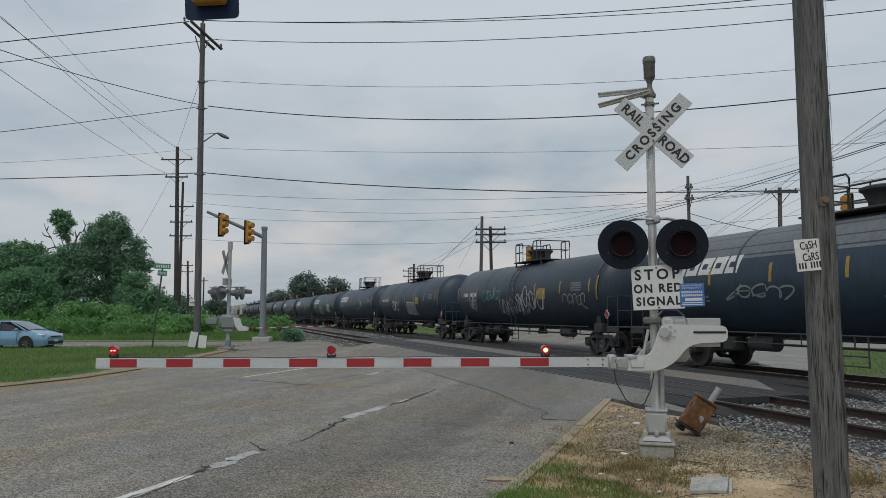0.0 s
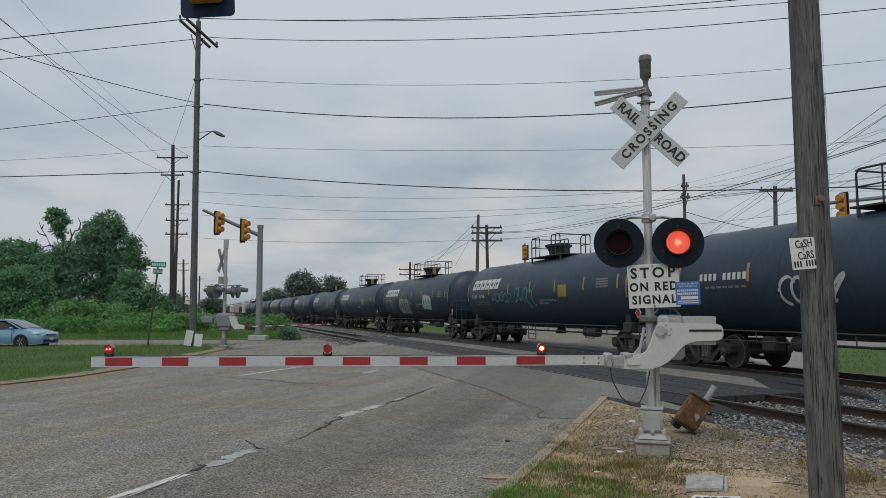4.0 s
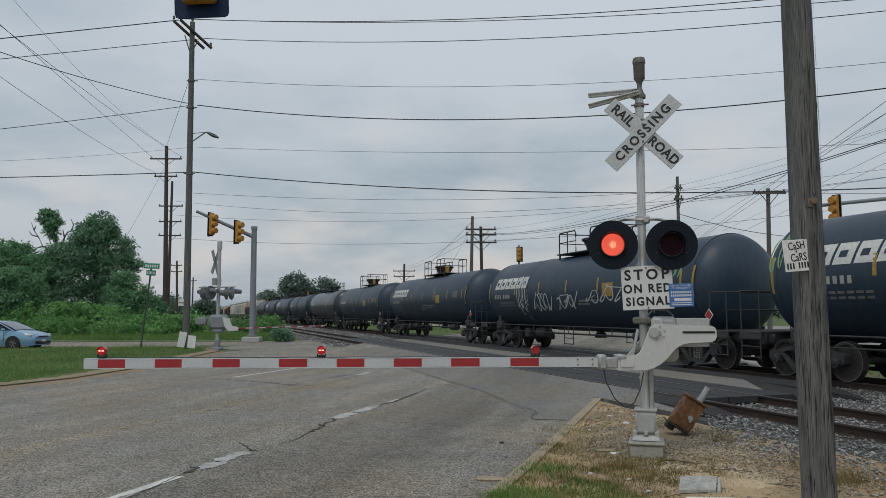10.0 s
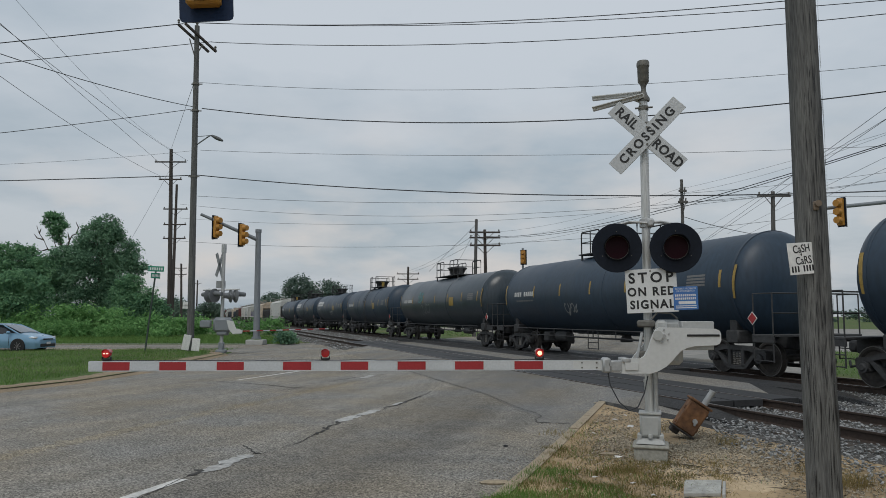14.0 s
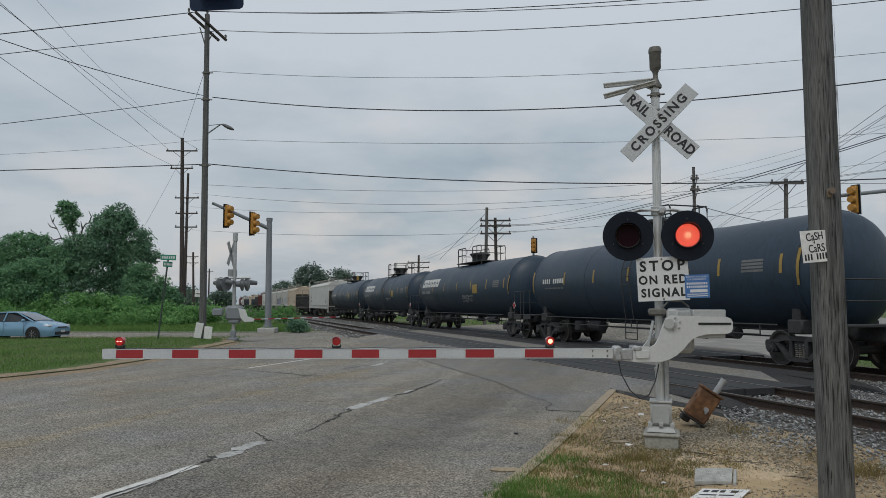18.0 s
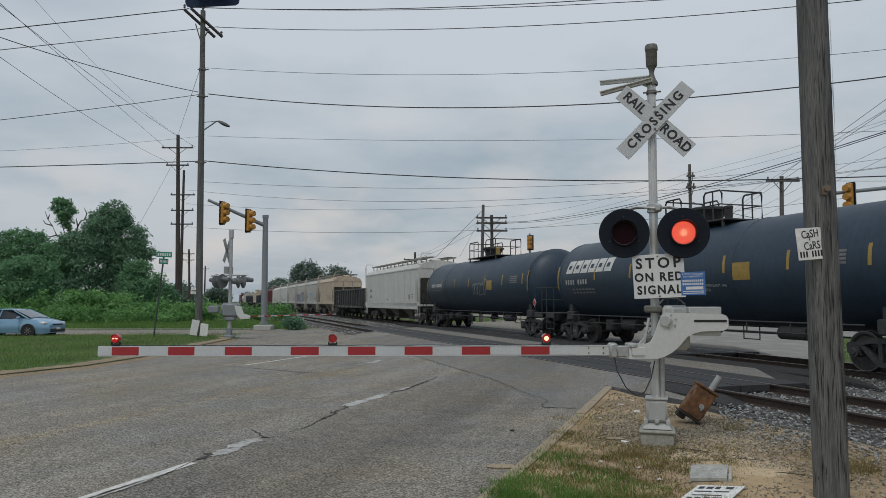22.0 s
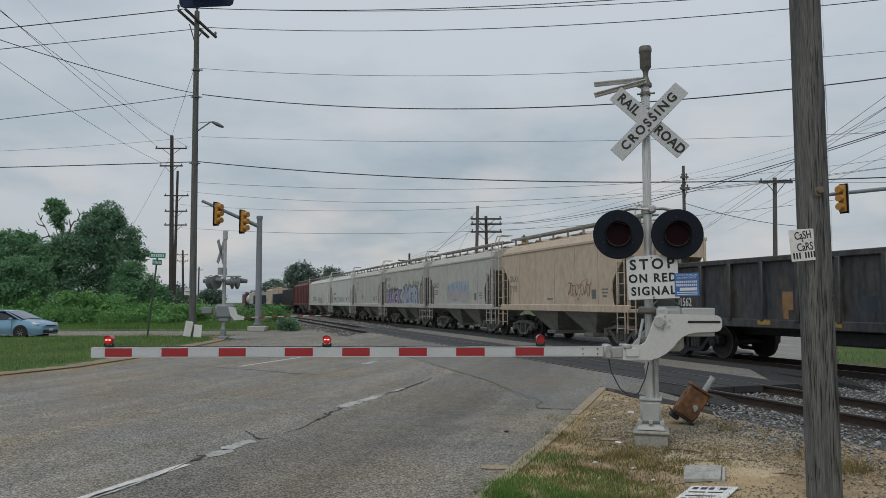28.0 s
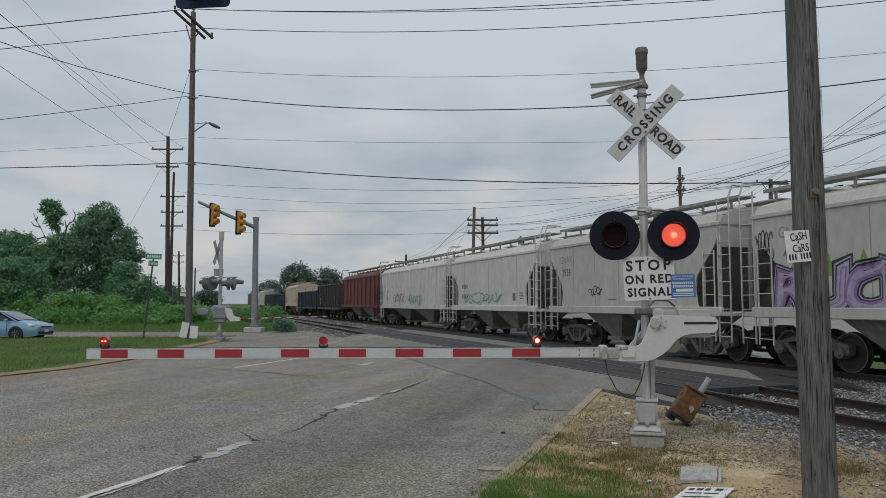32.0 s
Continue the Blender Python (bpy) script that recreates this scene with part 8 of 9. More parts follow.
for k in range(330):
    l = rng_.uniform(5.2, 9.9)
    e_ = rng_.uniform(0.10, 2.3) * (1.0 - 0.5 * ease(8.4, 9.9, l))
    if noise.noise(Vector((l * 0.9, e_ * 0.9, 21.0))) < -0.18:
        continue
    p = by_road(kerb_q(l) + e_, l)
    lush = l + 0.8 * e_ < 7.5 + 0.5 * noise.noise(p * 1.4)
    into = green if lush else (olive if rng_.random() < 0.72 else dry)
    for i in range(110 if lush else 70):
        r_, a_ = 0.13 * rng_.random() ** 0.6, rng_.uniform(0, 6.28)
        into.append((p.x + r_ * math.cos(a_), p.y + r_ * math.sin(a_), 0.0, rng_.uniform(0.03, 0.10) * (1.0 if lush else 0.62), rng_.uniform(0.0014, 0.0032)))
blades("olive_grass", olive, BLADE_OLIVE, "low olive and tan grass clumps on the verge")
blades("dry_grass", dry, BLADE_DRY, "short dry yellow-brown grass on the verge")
blades("grass", green, BLADE_LIME, "green tufts of grass along the kerb")
lawn = []
for k in range(60000):
    y = 17 + 23 * rng_.random() ** 1.3
    x = rng_.uniform(-30, -9.6)
    p = Vector((x, y, 0))
    if ROAD_OUT.dot(p) > LEFT_Q - 0.45 or (y > 19 and x > -10.6 - max(0, 22 - y) * 0.1) or y > 38.6 + (x + 13) * 0.112:
        continue
    if x < -0.66 * y - 1:
        continue
    lawn.append((x, y, 0.0, rng_.uniform(0.06, 0.17) * (0.8 + 0.5 * noise.noise(p * 0.5)), rng_.uniform(0.004, 0.009)))
blades("lawn_grass", lawn, BLADE_GREEN, "mown green grass of the island", "grass")
field = []
for k in range(30000):
    y = rng_.uniform(47.6, 64)
    x = rng_.uniform(-0.66 * y - 2, -6.5 - (y - 47) * 0.5)
    if RAIL_OUT.dot(Vector((x, y, 0))) > 6.6:
        continue
    field.append((x, y, -0.1, rng_.uniform(0.12, 0.40) * (0.9 + 0.6 * noise.noise(Vector((x, y, 0)) * 0.3)), rng_.uniform(0.008, 0.018)))
for k in range(6000):
    o, a = rng_.uniform(22, 30), rng_.uniform(47, 110)
    p = by_rail(o, a)
    field.append((p.x, p.y, -0.09, rng_.uniform(0.08, 0.25), rng_.uniform(0.008, 0.018)))
blades("field_grass", field, BLADE_GREEN, "rough green grass along the side street", "grass")
sh = Shape()
LAWN_EDGE = [Vector((11.2, 21.6, 0)), Vector((19.6, 37.3, 0)), Vector((60, 37.3, 0)), Vector((60, -20, 0)), by_rail(18.6, -40), by_rail(18.6, 6)]
sh.v = [(p.x, p.y, -0.06) for p in LAWN_EDGE]
sh.f = [tuple(reversed(range(len(LAWN_EDGE))))]
far_lawn = part("grass_strip", sh, FIELD, smooth=False)
tagged(far_lawn, "green grass plot beyond the tracks", "lawn", kind="structure")
plot = []
for k in range(7000):
    p = Vector((rng_.uniform(11, 28), rng_.uniform(18, 37), 0))
    if RAIL_OUT.dot(p) < 18.7 or (p.x - 11.2) * 15.7 - (p.y - 21.6) * 8.4 < 1:
        continue
    plot.append((p.x, p.y, -0.06, rng_.uniform(0.05, 0.16), rng_.uniform(0.006, 0.012)))
blades("plot_grass", plot, BLADE_GREEN, "short green grass beyond the tracks", "grass")
far_lawn = part("grass_strip", sheet([19.0, 25.0, 29.5], steps(44, 160, 10), lambda o, a: by_rail(o, a, -0.06)), FIELD, smooth=False)
tagged(far_lawn, "strip of green grass beyond the tracks", "lawn", kind="structure")
sf = part("street_kerb", sheet(steps(-90, -12, 6), [0, 1], lambda x, w: Vector((x, 47.1 + (x + 13) * 0.02 + 0.25 * w, -0.02))), PALE_CONCRETE, smooth=False)
tagged(sf, "pale concrete kerb of the side street", "kerb", kind="structure")

# bare sandy tread between the mast and the pole
SAND = surface("trodden_sand", (0.52, 0.405, 0.265), 0.95, vary=0.30, grain=16, stain=2.2, bump=0.5, spec=0.2, tint=(0.30, 0.22, 0.13))
sh = Shape()
SAND_AT = Vector((3.05, 8.05, 0))
for k in range(7):
    for i in range(36):
        a_ = 2 * math.pi * i / 36
        rim_r = 0.72 + 0.30 * noise.noise(Vector((math.cos(a_) * 1.6, math.sin(a_) * 1.6, 4.0))) + 0.14 * noise.noise(Vector((math.cos(a_) * 5, math.sin(a_) * 5, 9.0)))
        p = SAND_AT + Vector((1.0 * math.cos(a_) + 0.25 * math.sin(a_), 1.35 * math.sin(a_), 0)) * rim_r * k / 6
        z_ = 0.035 * noise.noise(p * 0.8) + 0.015 * noise.noise(p * 3.1) + 0.014 * (1 - (k / 6) ** 3) - (0.03 if k == 6 else 0)
        sh.v.append((p.x, p.y, z_))
sh.f = [(k * 36 + i, (k + 1) * 36 + i, (k + 1) * 36 + (i + 1) % 36, k * 36 + (i + 1) % 36) for k in range(6) for i in range(36)]
tagged(part("sand_patch", sh, SAND), "bare pale sand trodden into the verge", "sand", kind="structure")

# ---- small things on the verge ----
RB = Matrix.Translation((3.62, 10.5, 0.30)) @ pose(0, 0, 0, 0, 34, -8)
rb = thing("rusty_box", RB, "rusty iron relay box tipped over on the verge", "junk box")
part("body", Shape().box((0, 0, 0.02), (0.30, 0.26, 0.44), 0.018), RUST_BOX, rb)
part("lid", Shape().box((0, 0, 0.255), (0.34, 0.30, 0.035), 0.01), RUST_BOX, rb)
part("base_flange", Shape().box((0, 0, -0.215), (0.34, 0.30, 0.03), 0.01).box((-0.1, 0, -0.26), (0.12, 0.2, 0.08), 0.02), surface("black_iron", (0.03, 0.026, 0.024), 0.8), rb)
part("pipe", Shape().cyl((0.06, 0, 0.26), (0.06, 0, 0.50), 0.045, n=16).cyl((0.06, 0, 0.49), (0.06, 0, 0.505), 0.052, n=16), GALV, rb, "grey pipe stub")
part("latch", Shape().lathe([(0.012, 0), (0.034, 0), (0.034, 0.03), (0.012, 0.03)], Matrix.Translation((0.05, -0.13, 0.0)) @ FLAT, 12).box((0.07, -0.14, -0.03), (0.03, 0.03, 0.06), 0.006), GALV, rb)
for x, z in ((0.155, 0.16), (0.155, -0.1), (-0.155, 0.1), (-0.155, -0.14)):
    part("hinge", Shape().box((x, -0.06, z), (0.025, 0.05, 0.05), 0.005), RUST_BOX, rb)
cv = thing("concrete_cover", pose(2.69, 7.48, 0.012), "flat pale concrete utility cover in the dirt", "cover slab")
part("slab", Shape().slab([(-0.295, -0.295), (0.065, -0.297), (0.305, 0.288), (-0.085, 0.29)], 0.03), surface("lichen_concrete", (0.42, 0.42, 0.39), 0.85, vary=0.4, grain=18, stain=6), cv, smooth=False)
part("rim", Shape().box((0.20, 0.0, 0.012), (0.03, 0.60, 0.05), 0.006), PALE_CONCRETE, cv, at=pose(0, 0, 0, 0, 0, -22))
fsn = thing("fallen_sign", pose(2.40, 6.66, 0.02, 0, 0, 0), "white printed board lying on the dirt", "board")
part("board", Shape().slab([(-0.40, -0.27), (0.01, -0.33), (0.43, 0.27), (0.0, 0.31)], 0.008), PAPER, fsn, smooth=False)
br = Shape()
m = Matrix(((0.43, 0.40, 0, -0.19), (-0.04, 0.60, 0, 0.0), (0, 0, 1, 0.009), (0, 0, 0, 1)))
for x, y, w, h in ((0.05, 0.30, 0.11, 0.12), (0.22, 0.30, 0.13, 0.12), (0.40, 0.30, 0.10, 0.12), (0.62, 0.30, 0.15, 0.12), (0.05, 0.12, 0.35, 0.05), (0.45, 0.12, 0.3, 0.05), (0.08, -0.08, 0.6, 0.04), (0.05, -0.32, 0.10, 0.14), (0.2, -0.32, 0.12, 0.14), (0.38, -0.32, 0.12, 0.14), (0.55, -0.32, 0.18, 0.14)):
    part("print_bar", Shape().slab([(x, y), (x + w, y), (x + w, y + h), (x, y + h)], 0.002, m), INK, fsn, smooth=False)
LITTER = island_tint("litter_white", (0.5, 0.5, 0.5), (0.75, 0.74, 0.72))
for k, (x, y, s) in enumerate(((1.72, 8.05, 0.07), (2.05, 7.75, 0.08), (2.12, 7.25, 0.06), (1.5, 9.6, 0.06), (2.25, 9.15, 0.10), (3.05, 11.6, 0.12), (3.0, 12.4, 0.10), (1.3, 7.5, 0.06), (2.35, 11.0, 0.07), (4.4, 12.3, 0.12), (3.3, 12.9, 0.09), (1.05, 6.95, 0.06))):
    rnd = random.Random(k)
    s *= 0.62
    pts = [(s * rnd.uniform(0.5, 1) * math.cos(a), s * rnd.uniform(0.4, 0.9) * math.sin(a), rnd.uniform(0, s * 0.45)) for a in (0.2, 1.2, 2.3, 3.4, 4.4, 5.5)]
    sh = Shape().add(pts + [(0, 0, s * 0.4)] + [(x_, y_, z_ - 0.006) for x_, y_, z_ in pts], [(i, (i + 1) % 6, 6) for i in range(6)] + [(7 + (i + 1) % 6, 7 + i, i, (i + 1) % 6) for i in range(6)])
    tagged(part("litter", sh, LITTER, at=pose(x, y, 0.006)), "crumpled scrap of white litter on the ground", "litter", "litter on the verge")
for k, (x, y, ln, rz) in enumerate(((3.1, 8.2, 0.45, -20), (3.3, 7.5, 0.35, -15), (2.2, 7.0, 0.5, 20), (2.75, 8.7, 0.4, -30))):
    tagged(part("twig", Shape().pipe([(0, 0, 0.008), (ln * 0.4, 0.02, 0.014), (ln, 0, 0.008)], 0.006, 6, 0.003), BARK, at=pose(x, y, 0.012, 0, 0, rz)), "thin dry twig lying on the dirt", "twig", "twigs")
tagged(part("flat_stone", Shape().lathe([(0.02, 0), (0.13, 0), (0.14, 0.015), (0.10, 0.03), (0.02, 0.034)], Matrix.Diagonal((1.3, 0.55, 1, 1)), 12), CONCRETE, at=Matrix.Translation(on_road(-1.95, 7.95, 0.0))), "flat chip of concrete lying in the gutter", "stone")
tagged(part("flat_stone", Shape().lathe([(0.02, 0), (0.10, 0), (0.11, 0.015), (0.07, 0.025), (0.02, 0.03)], Matrix.Diagonal((1.2, 0.6, 1, 1)), 12), CONCRETE, at=pose(2.18, 9.35, 0.005)), "flat chip of concrete beside the signal base", "stone")
part_pipe = part("drain_dot", Shape().lathe([(0.01, 0), (0.035, 0), (0.03, 0.02), (0.01, 0.025)], None, 12), INK, at=Matrix.Translation(on_road(-2.35, 10.2, 0.0)))
tagged(part_pipe, "small black blob stuck to the road", "debris")

# ---- the blue car waiting in the side street ----
CARM = pose(-22.2, 37.45, -0.088, 0, 0, -5)
bc = thing("car", CARM, "light blue sedan waiting in the side street", "car")


def loft(stations, n_half):
    """Skins cross-sections given as (x, [(y, z) ...]) from left to right."""
    sh = Shape()
    m = len(stations[0][1])
    for x, sec in stations:
        sh.v += [(x, y, z) for y, z in sec]
    for i in range(len(stations) - 1):
        for j in range(m - 1):
            sh.f.append((i * m + j, i * m + j + 1, (i + 1) * m + j + 1, (i + 1) * m + j))
    sh.f += [tuple(range(m)), tuple(reversed(range((len(stations) - 1) * m, len(stations) * m)))]
    return sh


def body_sec(w, z0, zs, zt, crown):
    return [(-w * 0.93, z0), (-w, (z0 + zs) / 2), (-w * 0.985, zs), (-w * 0.90, zt - 0.03), (-w * 0.5, zt + crown), (0, zt + crown * 1.3), (w * 0.5, zt + crown), (w * 0.90, zt - 0.03), (w * 0.985, zs), (w, (z0 + zs) / 2), (w * 0.93, z0)]


st = [(-2.40, 0.62, 0.34, 0.60, 0.92), (-2.30, 0.80, 0.26, 0.66, 1.00), (-1.9, 0.90, 0.24, 0.70, 1.04), (-1.0, 0.915, 0.22, 0.70, 0.98), (0.0, 0.915, 0.22, 0.68, 0.96), (0.9, 0.91, 0.22, 0.70, 0.99), (1.35, 0.905, 0.22, 0.72, 0.98), (1.85, 0.89, 0.20, 0.72, 0.91), (2.15, 0.86, 0.20, 0.69, 0.83), (2.32, 0.80, 0.21, 0.63, 0.75), (2.42, 0.66, 0.24, 0.58, 0.67)]
part("body", loft([(x, body_sec(w, z0, zs, zt, 0.02)) for x, w, z0, zs, zt in st], 6), CAR_BLUE, bc, "light blue painted body")


def cab_sec(wb, wt, z0, z1):
    return [(-wb, z0), (-wt, z1 - 0.05), (-wt * 0.8, z1), (0, z1 + 0.02), (wt * 0.8, z1), (wt, z1 - 0.05), (wb, z0)]


part("cabin_glass", loft([(-1.75, cab_sec(0.80, 0.74, 0.95, 1.02)), (-1.05, cab_sec(0.83, 0.64, 0.95, 1.38)), (0.0, cab_sec(0.84, 0.66, 0.95, 1.43)), (0.45, cab_sec(0.84, 0.65, 0.94, 1.38)), (1.42, cab_sec(0.82, 0.72, 0.95, 0.985))], 4), CAR_GLASS, bc, "dark tinted window glass")
part("roof", loft([(-1.15, [(-0.66, 1.345), (0, 1.41), (0.66, 1.345), (0.66, 1.32), (0, 1.36), (-0.66, 1.32)]), (-0.3, [(-0.68, 1.40), (0, 1.47), (0.68, 1.40), (0.68, 1.37), (0, 1.42), (-0.68, 1.37)]), (0.3, [(-0.67, 1.38), (0, 1.45), (0.67, 1.38), (0.67, 1.35), (0, 1.40), (-0.67, 1.35)]), (0.55, [(-0.65, 1.33), (0, 1.39), (0.65, 1.33), (0.65, 1.30), (0, 1.34), (-0.65, 1.30)])], 3), CAR_BLUE, bc)
# sky reflection partly put into the base colour, lighter than the side glass
WINDSCREEN = surface("sky_lit_windscreen", (0.10, 0.13, 0.16), 0.06, vary=0.1, grain=5, bump=0, spec=1.0)
part("windscreen", loft([(0.50, [(-0.56, 1.37), (0, 1.405), (0.56, 1.37), (0.56, 1.36), (0, 1.39), (-0.56, 1.36)]), (0.95, [(-0.62, 1.20), (0, 1.235), (0.62, 1.20), (0.62, 1.19), (0, 1.22), (-0.62, 1.19)]), (1.42, [(-0.68, 1.0), (0, 1.035), (0.68, 1.0), (0.68, 0.98), (0, 1.01), (-0.68, 0.98)])], 3), WINDSCREEN, bc, "windscreen bright with sky")
for s in (-1, 1):
    pl = Shape().pipe([(0.50, s * 0.665, 1.35), (1.0, s * 0.76, 1.13), (1.42, s * 0.83, 0.93)], 0.035, 8).pipe([(-0.12, s * 0.685, 1.38), (-0.18, s * 0.85, 0.96)], 0.035, 8).pipe([(-1.05, s * 0.66, 1.35), (-1.45, s * 0.76, 1.14), (-1.8, s * 0.84, 0.98)], 0.05, 8).pipe([(0.5, s * 0.68, 1.37), (-0.12, s * 0.70, 1.41), (-1.05, s * 0.68, 1.36)], 0.03, 8)
    part("window_pillars", pl, CAR_BLUE, bc)
    part("mirror", Shape().box((0.95, s * 0.98, 1.0), (0.14, 0.20, 0.14), 0.04), CAR_BLUE, bc)
    part("headlight", Shape().box((2.10, s * 0.72, 0.73), (0.42, 0.26, 0.13), 0.05), LAMP_CLEAR, bc, "clear headlamp")
    part("door_seam", Shape().box((0.95, s * 0.917, 0.62), (0.012, 0.008, 0.6)).box((-0.15, s * 0.919, 0.62), (0.012, 0.008, 0.6)), INK, bc)
    part("door_handle", Shape().box((-0.02, s * 0.925, 0.80), (0.18, 0.03, 0.03), 0.01), CAR_BLUE, bc)
    part("fog_lamp", Shape().box((2.28, s * 0.60, 0.38), (0.10, 0.18, 0.10), 0.02), INK, bc)
    for x in (1.42, -1.38):
        ar = Shape()
        ar.lathe([(0.30, -0.02), (0.375, -0.02), (0.375, 0.02), (0.30, 0.02)], Matrix.Translation((x, s * 0.905, 0.335)) @ pose(0, 0, 0, 90, 0, 0), 24)
        part("wheel_arch", ar, INK, bc)
        wh = part("wheel", Shape().lathe([(0.20, -0.10), (0.30, -0.11), (0.325, -0.09), (0.33, 0.0), (0.325, 0.09), (0.30, 0.11), (0.20, 0.10)], pose(0, 0, 0, 90, 0, 0), 28), TYRE, bc, at=pose(x, s * 0.82, 0.335))
        rim_ = Shape().lathe([(0.02, -0.07), (0.19, -0.07), (0.21, -0.10), (0.21, 0.10), (0.19, 0.07), (0.02, 0.07)], pose(0, 0, 0, 90, 0, 0), 24)
        for i in range(7):
            a = 2 * math.pi * i / 7
            rim_.box((0.11, s * 0.09, 0), (0.18, 0.03, 0.05), 0.008, pose(0, 0, 0, 0, math.degrees(a), 0))
        part("rim", rim_, ALLOY, wh)
part("grille", Shape().box((2.415, 0, 0.66), (0.06, 0.80, 0.07), 0.02).box((2.40, 0, 0.36), (0.10, 1.25, 0.18), 0.04), INK, bc)
part("bumper", Shape().box((2.38, 0, 0.49), (0.10, 1.2, 0.10), 0.04), CAR_BLUE, bc)
part("plate", Shape().box((2.45, 0, 0.46), (0.02, 0.32, 0.12), 0.005), SIGN_WHITE, bc)


# ---- paint scrawls on the cars ----
PAINTS = {n: surface("spray_" + n, c, 0.6, vary=0.3, grain=10, stain=3, bump=0) for n, c in (("white", (0.50, 0.51, 0.50)), ("grey", (0.25, 0.26, 0.26)), ("teal", (0.10, 0.28, 0.28)), ("green", (0.20, 0.36, 0.20)), ("blue", (0.22, 0.33, 0.47)), ("purple", (0.26, 0.17, 0.36)), ("lilac", (0.40, 0.34, 0.48)), ("leaf", (0.17, 0.30, 0.07)), ("black", (0.03, 0.03, 0.03)), ("pale", (0.36, 0.42, 0.50)), ("rust", (0.27, 0.15, 0.07)), ("mint", (0.38, 0.52, 0.46)), ("mist", (0.36, 0.42, 0.46)), ("rose", (0.46, 0.39, 0.385)), ("ice", (0.42, 0.53, 0.64)))}


def scrawl(car, flank, x0, x1, z0, z1, colour, seed, loops=6, width=0.05):
    """A hand-sprayed squiggle; flank(x, z) puts a point on the car's side."""
    rnd = random.Random(seed)
    sh = Shape()
    n = loops
    pts = []
    for k in range(n):
        cx = x0 + (x1 - x0) * (k + 0.5) / n
        w, h = (x1 - x0) / n * 0.62, (z1 - z0) * 0.5
        cz = (z0 + z1) / 2 + rnd.uniform(-0.08, 0.08) * (z1 - z0)
        a0, sweep, sq = rnd.uniform(0, 6.28), rnd.choice((-1, 1)) * rnd.uniform(3.6, 7.5), rnd.uniform(0.5, 1.6)
        for i in range(17):
            t = i / 16
            a = a0 + sweep * t
            r = 1 - 0.35 * math.sin(math.pi * t * sq)
            pts.append((cx + w * r * math.cos(a), cz + h * r * math.sin(a * (1.0 if k % 2 else 0.8))))
    m = len(pts)
    for i, (x, z) in enumerate(pts):
        (xa, za), (xb, zb) = pts[max(i - 1, 0)], pts[min(i + 1, m - 1)]
        d = math.hypot(xb - xa, zb - za) or 1
        w_ = width / 2 * (0.55 if i % 17 in (0, 16) else 1)
        nx, nz = -(zb - za) / d * w_, (xb - xa) / d * w_
        sh.v += [flank(x + nx, z + nz), flank(x - nx, z - nz)]
    sh.f += [(2 * i, 2 * i + 2, 2 * i + 3, 2 * i + 1) for i in range(m - 1)]
    part("graffiti", sh, PAINTS[colour], car, colour + " sprayed scrawl", smooth=False)


def patch_on(car, flank, poly, colour, name="graffiti"):
    sh = Shape()
    sh.v = [flank(x, z) for x, z in poly]
    sh.f = [tuple(range(len(poly)))]
    part(name, sh, PAINTS[colour], car, "sprayed " + colour + " shape", smooth=False)


def tank_flank(x, z):
    return (x, math.sqrt(max(TANK_R ** 2 - (z - TANK_Z) ** 2, 0.01)) + 0.012, z)


def flat_flank(off):
    return lambda x, z: (x, 1.575 + off, z)


cars = [c for c, s in TRAIN]
scrawl(cars[0], tank_flank, 1.5, 4.0, 1.9, 2.3, "grey", 1, 5)
scrawl(cars[1], tank_flank, 4.6, 5.6, 1.7, 2.6, "white", 2, 4)
scrawl(cars[1], tank_flank, -3.2, -0.4, 1.65, 2.6, "white", 3, 8, 0.045)
scrawl(cars[1], tank_flank, 1.4, 3.8, 2.2, 2.7, "teal", 4, 6)
scrawl(cars[1], tank_flank, -6.6, -4.9, 1.8, 2.4, "grey", 5, 5)
scrawl(cars[2], tank_flank, 1.6, 3.6, 1.75, 2.5, "white", 6, 5, 0.09)
scrawl(cars[3], tank_flank, 1.9, 4.2, 2.0, 2.5, "teal", 8, 5)
scrawl(cars[3], tank_flank, -0.6, 1.5, 1.9, 2.7, "teal", 9, 5)
scrawl(cars[4], tank_flank, 4.2, 5.4, 1.6, 2.5, "grey", 10, 5)
scrawl(cars[4], tank_flank, 0.0, 0.9, 1.7, 2.3, "grey", 13, 4)
scrawl(cars[5], tank_flank, 7.05, 7.55, 2.6, 3.4, "green", 14, 4, 0.05)
scrawl(cars[6], tank_flank, 3.4, 4.4, 1.6, 3.3, "white", 15, 6, 0.04)
scrawl(cars[6], tank_flank, 1.2, 2.9, 1.6, 2.4, "white", 16, 5, 0.05)
scrawl(cars[6], tank_flank, -0.8, 0.8, 1.7, 2.3, "white", 17, 5, 0.05)
scrawl(cars[6], tank_flank, -3.8, -1.4, 1.9, 2.5, "white", 18, 5, 0.05)
scrawl(cars[6], tank_flank, -6.9, -5.9, 2.5, 3.2, "green", 19, 4, 0.06)
scrawl(cars[7], tank_flank, -1.0, 0.4, 1.7, 2.1, "grey", 20, 4)
scrawl(cars[8], tank_flank, 1.0, 2.0, 1.7, 2.1, "grey", 21, 4)
scrawl(cars[9], tank_flank, 2.4, 3.4, 2.3, 3.1, "teal", 22, 4)
scrawl(cars[9], tank_flank, 1.0, 2.8, 1.7, 2.3, "grey", 23, 5)
scrawl(cars[11], tank_flank, -2.6, -0.8, 1.7, 2.1, "grey", 24, 5)
scrawl(cars[13], tank_flank, -2.6, -0.6, 1.9, 2.6, "grey", 25, 5)
F = flat_flank(0.008)
